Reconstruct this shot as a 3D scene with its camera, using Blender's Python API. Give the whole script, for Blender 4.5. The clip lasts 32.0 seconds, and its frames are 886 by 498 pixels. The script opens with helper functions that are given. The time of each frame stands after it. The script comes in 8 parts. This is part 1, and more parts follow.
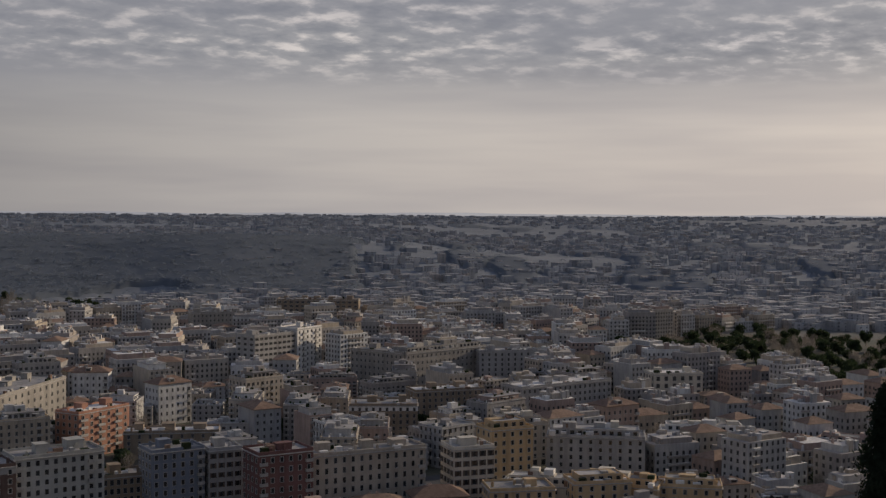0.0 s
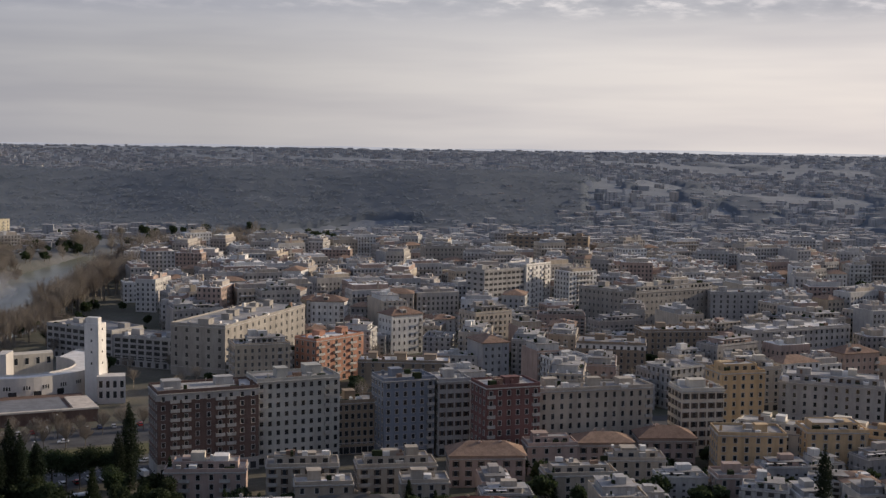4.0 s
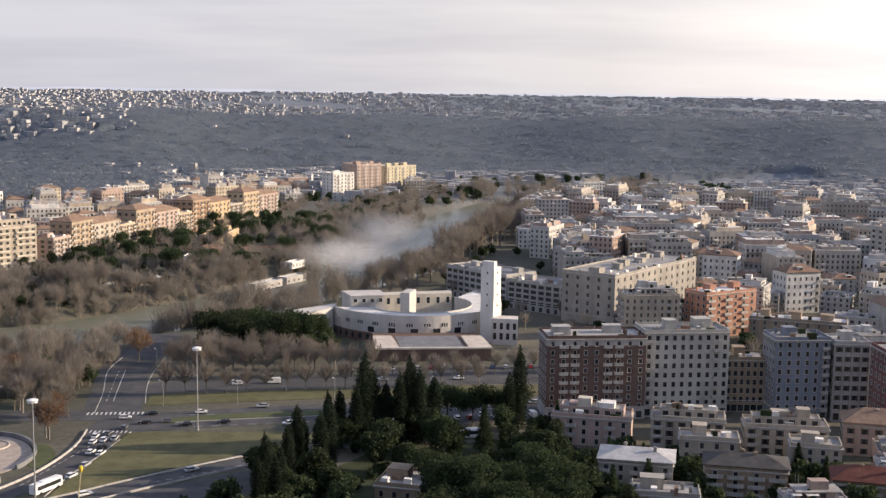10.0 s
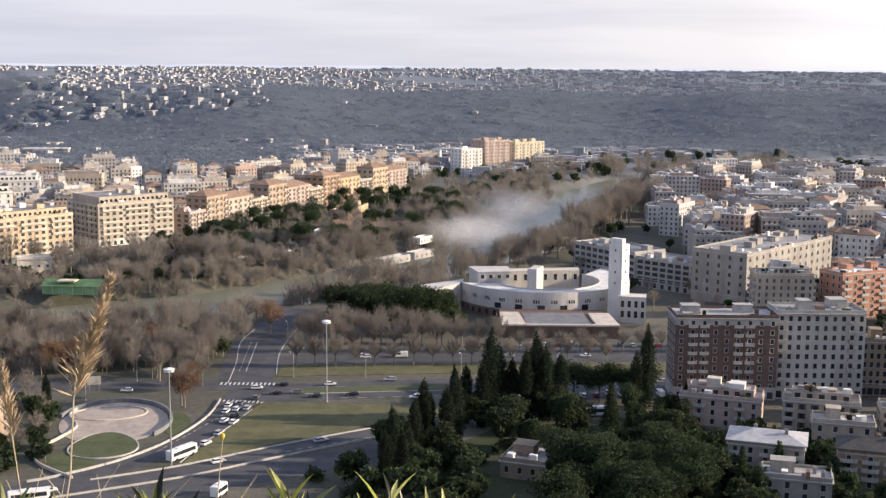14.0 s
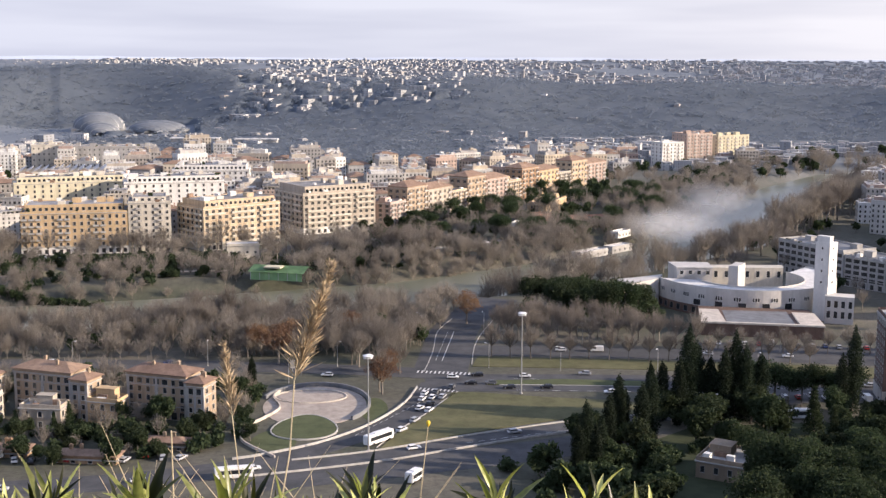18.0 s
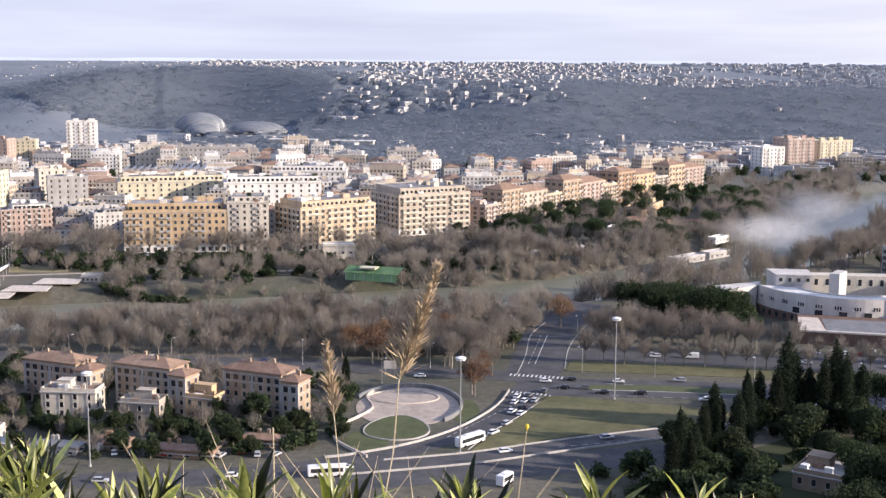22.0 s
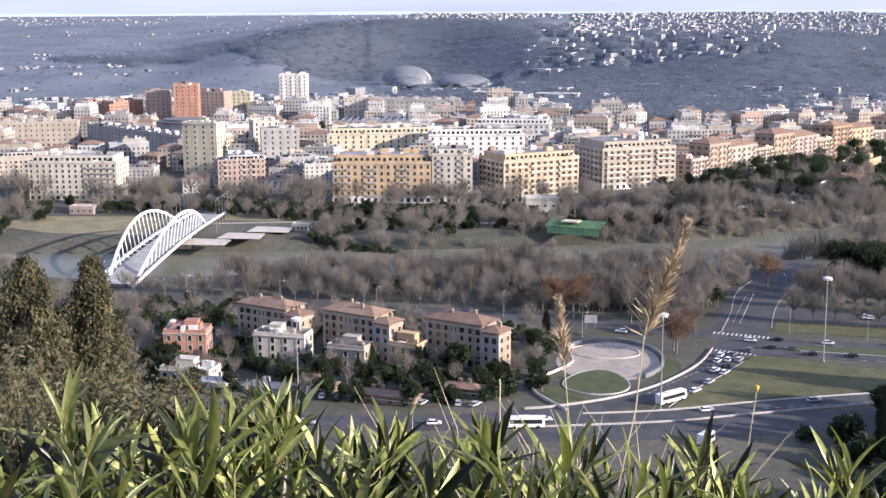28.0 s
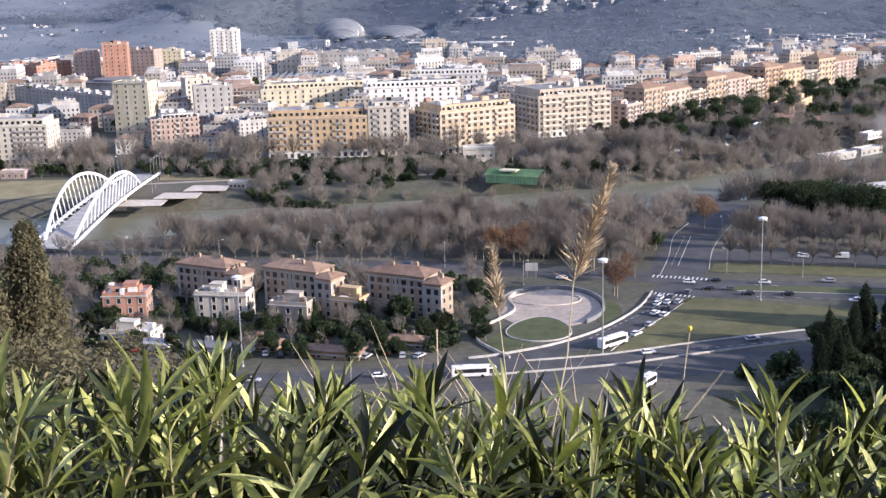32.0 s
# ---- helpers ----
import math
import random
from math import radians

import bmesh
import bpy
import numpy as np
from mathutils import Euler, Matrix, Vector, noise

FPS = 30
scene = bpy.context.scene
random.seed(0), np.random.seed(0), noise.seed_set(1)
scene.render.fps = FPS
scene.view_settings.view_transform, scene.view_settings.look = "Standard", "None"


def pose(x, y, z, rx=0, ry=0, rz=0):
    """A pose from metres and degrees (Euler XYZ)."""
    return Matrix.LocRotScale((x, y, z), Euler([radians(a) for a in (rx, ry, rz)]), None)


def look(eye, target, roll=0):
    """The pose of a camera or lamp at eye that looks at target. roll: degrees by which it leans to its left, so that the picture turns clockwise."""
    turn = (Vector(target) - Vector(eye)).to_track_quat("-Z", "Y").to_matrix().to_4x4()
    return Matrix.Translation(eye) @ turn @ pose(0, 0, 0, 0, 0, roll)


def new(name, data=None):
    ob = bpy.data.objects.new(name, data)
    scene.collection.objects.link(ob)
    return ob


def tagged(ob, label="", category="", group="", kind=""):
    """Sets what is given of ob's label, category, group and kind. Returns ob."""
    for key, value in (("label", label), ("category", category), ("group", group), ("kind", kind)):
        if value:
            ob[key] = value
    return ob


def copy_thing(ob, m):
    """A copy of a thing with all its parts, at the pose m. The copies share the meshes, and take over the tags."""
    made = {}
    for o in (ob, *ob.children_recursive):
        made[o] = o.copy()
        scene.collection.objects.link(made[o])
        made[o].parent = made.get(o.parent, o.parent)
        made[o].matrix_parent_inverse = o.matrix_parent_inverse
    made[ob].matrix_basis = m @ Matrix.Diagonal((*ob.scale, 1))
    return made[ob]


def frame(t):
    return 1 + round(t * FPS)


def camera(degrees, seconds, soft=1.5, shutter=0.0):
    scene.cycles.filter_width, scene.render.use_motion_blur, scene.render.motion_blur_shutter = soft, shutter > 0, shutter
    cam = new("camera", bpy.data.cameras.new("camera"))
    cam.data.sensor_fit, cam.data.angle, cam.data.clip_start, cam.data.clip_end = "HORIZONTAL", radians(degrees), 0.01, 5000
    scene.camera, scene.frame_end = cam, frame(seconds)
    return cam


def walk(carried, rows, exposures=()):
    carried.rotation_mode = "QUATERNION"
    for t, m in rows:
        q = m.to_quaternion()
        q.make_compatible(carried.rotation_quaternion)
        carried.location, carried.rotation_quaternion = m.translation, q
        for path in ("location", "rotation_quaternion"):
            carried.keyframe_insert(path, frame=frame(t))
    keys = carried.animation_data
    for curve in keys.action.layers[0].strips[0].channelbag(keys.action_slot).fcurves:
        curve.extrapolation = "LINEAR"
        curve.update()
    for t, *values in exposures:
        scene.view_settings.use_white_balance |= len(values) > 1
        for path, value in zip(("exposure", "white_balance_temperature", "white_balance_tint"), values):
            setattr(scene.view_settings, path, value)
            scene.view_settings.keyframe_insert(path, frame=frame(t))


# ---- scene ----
EYE_Z = 115.0


def aim(x, yaw, pitch, roll):
    """The eye a little beside the terrace's middle, turned right by yaw, up by pitch and rolled, in degrees."""
    return pose(x, 0, EYE_Z, 90 + pitch, 0, -yaw) @ pose(0, 0, 0, 0, 0, roll)


cam = camera(39.35, 32.0, soft=1.4)
walk(cam, [
    (0.0, aim(0.160, 45.92, -1.86, 0.32)),
    (0.5, aim(0.156, 43.06, -2.62, 0.12)),
    (1.0, aim(0.152, 41.08, -3.04, 0.13)),
    (1.5, aim(0.148, 40.61, -3.55, 0.59)),
    (2.0, aim(0.144, 39.26, -3.76, 0.75)),
    (2.5, aim(0.139, 38.00, -3.98, 0.66)),
    (4.5, aim(0.123, 33.69, -5.45, 0.95)),
    (5.0, aim(0.119, 31.66, -6.18, 1.04)),
    (5.5, aim(0.115, 30.36, -6.63, 0.93)),
    (6.0, aim(0.111, 27.89, -6.83, 0.61)),
    (6.5, aim(0.107, 26.71, -7.19, 0.47)),
    (7.0, aim(0.102, 25.32, -7.33, 0.48)),
    (7.5, aim(0.098, 23.53, -7.87, 0.64)),
    (8.0, aim(0.094, 22.71, -8.03, 0.84)),
    (8.5, aim(0.090, 21.94, -7.94, 0.87)),
    (9.0, aim(0.086, 20.48, -8.18, 0.87)),
    (9.5, aim(0.083, 18.25, -8.15, 0.74)),
    (10.0, aim(0.079, 17.30, -7.42, 0.81)),
    (10.5, aim(0.076, 16.02, -8.00, 1.14)),
    (11.0, aim(0.073, 15.45, -7.38, 0.55)),
    (11.5, aim(0.070, 15.25, -7.43, 0.70)),
    (12.0, aim(0.067, 14.66, -8.29, 0.70)),
    (12.5, aim(0.063, 14.03, -8.59, 0.60)),
    (13.0, aim(0.060, 13.10, -8.64, 0.27)),
    (13.5, aim(0.054, 12.20, -8.63, 0.36)),
    (15.5, aim(0.032, 8.53, -8.61, 0.50)),
    (16.0, aim(0.027, 7.13, -8.98, 0.43)),
    (16.5, aim(0.023, 5.40, -9.10, 0.29)),
    (17.0, aim(0.018, 4.66, -8.78, 0.41)),
    (17.5, aim(0.014, 4.07, -8.68, 0.42)),
    (18.0, aim(0.009, 2.17, -8.99, 0.23)),
    (18.5, aim(0.005, -0.23, -9.47, 0.05)),
    (19.0, aim(0.000, 0.00, -9.38, -0.00)),
    (19.5, aim(-0.003, -1.11, -9.47, -0.33)),
    (20.0, aim(-0.006, -1.19, -8.38, 0.15)),
    (20.5, aim(-0.009, -1.57, -8.37, 0.03)),
    (21.0, aim(-0.012, -1.13, -8.68, 0.20)),
    (21.5, aim(-0.015, -1.58, -8.89, 0.09)),
    (22.0, aim(-0.018, -2.24, -8.89, 0.36)),
    (22.5, aim(-0.021, -2.52, -8.82, 0.28)),
    (23.0, aim(-0.024, -2.56, -9.13, 0.30)),
    (23.5, aim(-0.027, -3.31, -10.61, -0.11)),
    (24.0, aim(-0.030, -3.96, -10.71, -0.28)),
    (24.5, aim(-0.033, -4.73, -10.88, -0.33)),
    (26.5, aim(-0.072, -7.30, -11.30, -0.56)),
    (27.0, aim(-0.100, -8.10, -11.32, -0.29)),
    (27.5, aim(-0.110, -10.10, -11.09, -0.24)),
    (28.0, aim(-0.120, -11.70, -11.06, -0.29)),
    (28.5, aim(-0.125, -13.26, -10.77, -0.36)),
    (29.0, aim(-0.130, -14.44, -10.46, -0.55)),
    (29.5, aim(-0.144, -15.08, -10.86, -0.38)),
    (30.0, aim(-0.157, -16.16, -10.86, -0.37)),
    (30.5, aim(-0.165, -16.99, -10.46, -0.47)),
    (31.0, aim(-0.125, -14.54, -10.19, -0.02)),
    (31.5, aim(-0.110, -8.68, -12.37, -1.26)),
    (32.0, aim(-0.094, -8.90, -13.32, -1.66)),
], exposures=[(0.0, -0.68, 6280, 14), (2.5, -0.33, 6180, 14), (5.0, 0.19, 6130, 15), (6.0, 0.51, 6230, 16), (9.0, 0.72, 6280, 15), (13.0, 0.92, 6130, 15),
              (19.0, 1.01, 5880, 17), (24.5, 1.11, 5530, 18), (32.0, 1.13, 5380, 18.5)])

# ---- light: a low winter sun over broken cloud ----
SUN_AZ, SUN_EL = 103.0, 18.0


def way_of(az, el):
    a, e = radians(az), radians(el)
    return Vector((math.sin(a) * math.cos(e), math.cos(a) * math.cos(e), math.sin(e)))


sun_data = bpy.data.lights.new("sun", "SUN")
sun_data.energy, sun_data.angle, sun_data.color = 4.3, radians(0.6), (1.0, 0.81, 0.57)
sun = new("sun", sun_data)
sun.matrix_world = look(way_of(SUN_AZ, SUN_EL) * 900, (0, 0, 0))

world = bpy.data.worlds.new("sky")
scene.world = world
world.use_nodes = True


class Nodes:
    """Short hand for building node trees."""

    def __init__(self, tree):
        self.tree = tree

    def add(self, kind, values=()):
        n = self.tree.nodes.new(kind)
        for key, value in values:
            self.put(n.inputs[key], value)
        return n

    def put(self, socket, value):
        if isinstance(value, bpy.types.NodeSocket):
            self.tree.links.new(value, socket)
        else:
            socket.default_value = value

    def math(self, op, a, b=0.0):
        n = self.add("ShaderNodeMath", ((0, a), (1, b)))
        n.operation = op
        return n.outputs[0]

    def ramp(self, fac, *stops):
        n = self.add("ShaderNodeValToRGB", ((0, fac),))
        while len(n.color_ramp.elements) < len(stops):
            n.color_ramp.elements.new(0.5)
        for e, (at, c) in zip(n.color_ramp.elements, stops):
            e.position, e.color = at, (*c, 1) if len(c) == 3 else c
        return n.outputs[0]

    def mix(self, fac, a, b, how="MIX"):
        n = self.add("ShaderNodeMix")
        n.data_type, n.blend_type = "RGBA", how
        for k, value in ((0, fac), (6, a), (7, b)):
            self.put(n.inputs[k], value)
        return n.outputs[2]

    def noise(self, vector, scale, detail=4.0, rough=0.55):
        n = self.add("ShaderNodeTexNoise", (("Scale", scale), ("Detail", detail), ("Roughness", rough)))
        if vector is not None:
            self.put(n.inputs["Vector"], vector)
        return n.outputs[0]


def build_sky():
    w = Nodes(world.node_tree)
    world.node_tree.nodes.clear()
    clear = w.add("ShaderNodeTexSky")
    clear.sky_type, clear.sun_disc, clear.altitude, clear.dust_density = "NISHITA", False, 120.0, 3.0
    clear.sun_elevation, clear.sun_rotation = radians(SUN_EL), radians(SUN_AZ)
    clear = w.mix(1.0, clear.outputs[0], (0.1, 0.1, 0.1, 1), "MULTIPLY")
    there = w.add("ShaderNodeTexCoord").outputs["Generated"]
    xyz = w.add("ShaderNodeSeparateXYZ", ((0, there),))
    up = w.math("MAXIMUM", xyz.outputs[2], 0.0)
    # a layer of small cloud rolls overhead, seen flatter towards the horizon
    spread = w.math("DIVIDE", 1.0, w.math("ADD", up, 0.16))
    flat = w.add("ShaderNodeCombineXYZ", ((0, w.math("MULTIPLY", xyz.outputs[0], spread)), (1, w.math("MULTIPLY", xyz.outputs[1], spread)))).outputs[0]
    rolls = w.noise(flat, 9.0, 4.0, 0.55)
    banks = w.noise(flat, 0.9, 4.0, 0.55)
    # haze near the horizon: pale, warmer towards the sun
    toward = w.add("ShaderNodeVectorMath", ((0, there), (1, tuple(way_of(SUN_AZ, 4)))))
    toward.operation = "DOT_PRODUCT"
    toward = toward.outputs["Value"]
    haze = w.ramp(w.math("ADD", w.math("MULTIPLY", toward, 0.5), 0.5),
                  (0.0, (0.42, 0.428, 0.468)), (0.42, (0.445, 0.444, 0.458)), (0.60, (0.545, 0.523, 0.50)), (0.72, (0.802, 0.75, 0.688)), (0.9, (1.05, 0.945, 0.831)))
    grey = (0.44, 0.44, 0.47, 1)
    cloud = w.ramp(rolls, (0.36, (0.38, 0.385, 0.41)), (0.52, (0.55, 0.54, 0.54)), (0.66, (1.15, 1.06, 0.97)))
    cloud = w.mix(w.ramp(banks, (0.40, (0, 0, 0)), (0.62, (0.7, 0.7, 0.7))), cloud, grey)
    # an assumed grey-blue sheet in the unseen sky overhead, added to dim the fill
    cloud = w.mix(w.ramp(up, (0.17, (0, 0, 0)), (0.3, (1, 1, 1))), cloud, (0.265, 0.305, 0.405, 1))
    veil = w.mix(w.ramp(up, (0.070, (0, 0, 0)), (0.105, (1, 1, 1))), haze, w.mix(0.35, grey, haze))
    veil = w.mix(w.ramp(up, (0.095, (0, 0, 0)), (0.125, (1, 1, 1))), veil, cloud)
    # thin streaks of cloud in the pale band
    level = w.add("ShaderNodeMapping", (("Vector", there), ("Scale", (2.0, 2.0, 22.0)))).outputs[0]
    streaks = w.ramp(w.noise(level, 1.6, 3.0), (0.35, (0.88, 0.88, 0.90)), (0.62, (1.05, 1.04, 1.02)))
    veil = w.mix(1.0, veil, streaks, "MULTIPLY")
    colour = w.mix(0.85, clear, veil)
    back = w.add("ShaderNodeBackground", ((0, colour), (1, 1.0)))
    out = w.add("ShaderNodeOutputWorld")
    w.tree.links.new(back.outputs[0], out.inputs[0])


build_sky()


# ---- materials ----
def surf(name, a, b, scale=1.0, rough=0.85, bump=0.15, fine=9.0, shift=0.0, metal=0.0, by="object", spec=0.3, stain=0.25, thin=0.0):
    """A surface between the colours a and b: broad patches of the size 1 / scale, a fine grain and relief, stains, and a shade of its own for each object."""
    m = bpy.data.materials.new(name)
    m.use_nodes = True
    g = Nodes(m.node_tree)
    p = m.node_tree.nodes["Principled BSDF"]
    if by == "island":
        there = g.add("ShaderNodeNewGeometry")
        chance, place = there.outputs["Random Per Island"], there.outputs["Position"]
    else:
        chance = g.add("ShaderNodeObjectInfo").outputs["Random"]
        place = g.add("ShaderNodeNewGeometry").outputs["Position"]
    broad = g.noise(place, scale, 5.0)
    grain = g.noise(place, scale * fine, 3.0, 0.65)
    blend = g.math("ADD", g.math("MULTIPLY", broad, 0.65), g.math("MULTIPLY", grain, 0.35))
    colour = g.ramp(blend, (0.34, a), (0.66, b))
    if stain:
        run = g.add("ShaderNodeMapping", (("Vector", place), ("Scale", (scale * 2.2, scale * 2.2, scale * 0.35)))).outputs[0]
        worn = g.ramp(g.noise(run, 1.0, 5.0, 0.7), (0.36, (1 - stain, 1 - stain, 1 - stain)), (0.58, (1, 1, 1)))
        colour = g.mix(1.0, colour, worn, "MULTIPLY")
    if shift:
        hsv = g.add("ShaderNodeHueSaturation", (("Color", colour),))
        g.put(hsv.inputs["Value"], g.math("ADD", g.math("MULTIPLY", chance, 2 * shift), 1 - shift))
        g.put(hsv.inputs["Hue"], g.math("ADD", g.math("MULTIPLY", chance, 0.06 * shift), 0.5 - 0.03 * shift))
        colour = hsv.outputs[0]
    g.put(p.inputs["Base Color"], colour)
    g.put(p.inputs["Roughness"], g.math("ADD", g.math("MULTIPLY", grain, 0.2), rough - 0.1))
    p.inputs["Metallic"].default_value = metal
    p.inputs["Specular IOR Level"].default_value = spec
    if bump:
        n = g.add("ShaderNodeBump", (("Height", grain), ("Strength", bump), ("Distance", 0.3 / scale / fine)))
        g.put(p.inputs["Normal"], n.outputs[0])
    if thin:
        # leaves and twigs let part of the light through
        t = g.add("ShaderNodeBsdfTranslucent", ((0, colour),))
        both = g.add("ShaderNodeMixShader", ((0, thin), (1, p.outputs[0]), (2, t.outputs[0])))
        g.put(m.node_tree.nodes["Material Output"].inputs[0], both.outputs[0])
    return m


def palette(name, colours, scale=0.12, rough=0.9, by="object", dots=None):
    """Plaster in one of several colours, chosen for each building or each island; dots: rows of dark openings for houses too far to tell apart."""
    m = bpy.data.materials.new(name)
    m.use_nodes = True
    g = Nodes(m.node_tree)
    p = m.node_tree.nodes["Principled BSDF"]
    geo = g.add("ShaderNodeNewGeometry")
    chance = geo.outputs["Random Per Island"] if by == "island" else g.add("ShaderNodeObjectInfo").outputs["Random"]
    r = g.add("ShaderNodeValToRGB", ((0, chance),))
    r.color_ramp.interpolation = "CONSTANT"
    while len(r.color_ramp.elements) < len(colours):
        r.color_ramp.elements.new(0.5)
    for i, (e, c) in enumerate(zip(r.color_ramp.elements, colours)):
        e.position, e.color = i / len(colours), (*c, 1)
    place = geo.outputs["Position"]
    worn = g.ramp(g.noise(place, scale, 6.0, 0.65), (0.3, (0.72, 0.72, 0.74)), (0.6, (1.05, 1.04, 1.0)))
    colour = g.mix(1.0, r.outputs[0], worn, "MULTIPLY")
    run = g.add("ShaderNodeMapping", (("Vector", place), ("Scale", (0.9, 0.9, 0.1)))).outputs[0]
    colour = g.mix(1.0, colour, g.ramp(g.noise(run, 1.0, 5.0, 0.7), (0.36, (0.8, 0.79, 0.77)), (0.56, (1, 1, 1))), "MULTIPLY")
    if dots:
        xyz = g.add("ShaderNodeSeparateXYZ", ((0, place),))
        side = g.math("ADD", g.math("MULTIPLY", xyz.outputs[0], 0.93), g.math("MULTIPLY", xyz.outputs[1], 0.37))
        other = g.math("SUBTRACT", g.math("MULTIPLY", xyz.outputs[1], 0.93), g.math("MULTIPLY", xyz.outputs[0], 0.37))
        def comb(v, period, share):
            return g.math("LESS_THAN", g.math("FRACT", g.math("DIVIDE", v, period)), share)
        hole = g.math("MULTIPLY", g.math("MULTIPLY", comb(side, dots, 0.45), comb(other, dots, 0.45)), comb(xyz.outputs[2], 3.3, 0.5))
        up = g.add("ShaderNodeSeparateXYZ", ((0, geo.outputs["Normal"]),)).outputs[2]
        hole = g.math("MULTIPLY", hole, g.math("LESS_THAN", up, 0.5))
        colour = g.mix(hole, colour, (0.17, 0.175, 0.19, 1))
    g.put(p.inputs["Base Color"], colour)
    p.inputs["Roughness"].default_value = rough
    p.inputs["Specular IOR Level"].default_value = 0.25
    return m


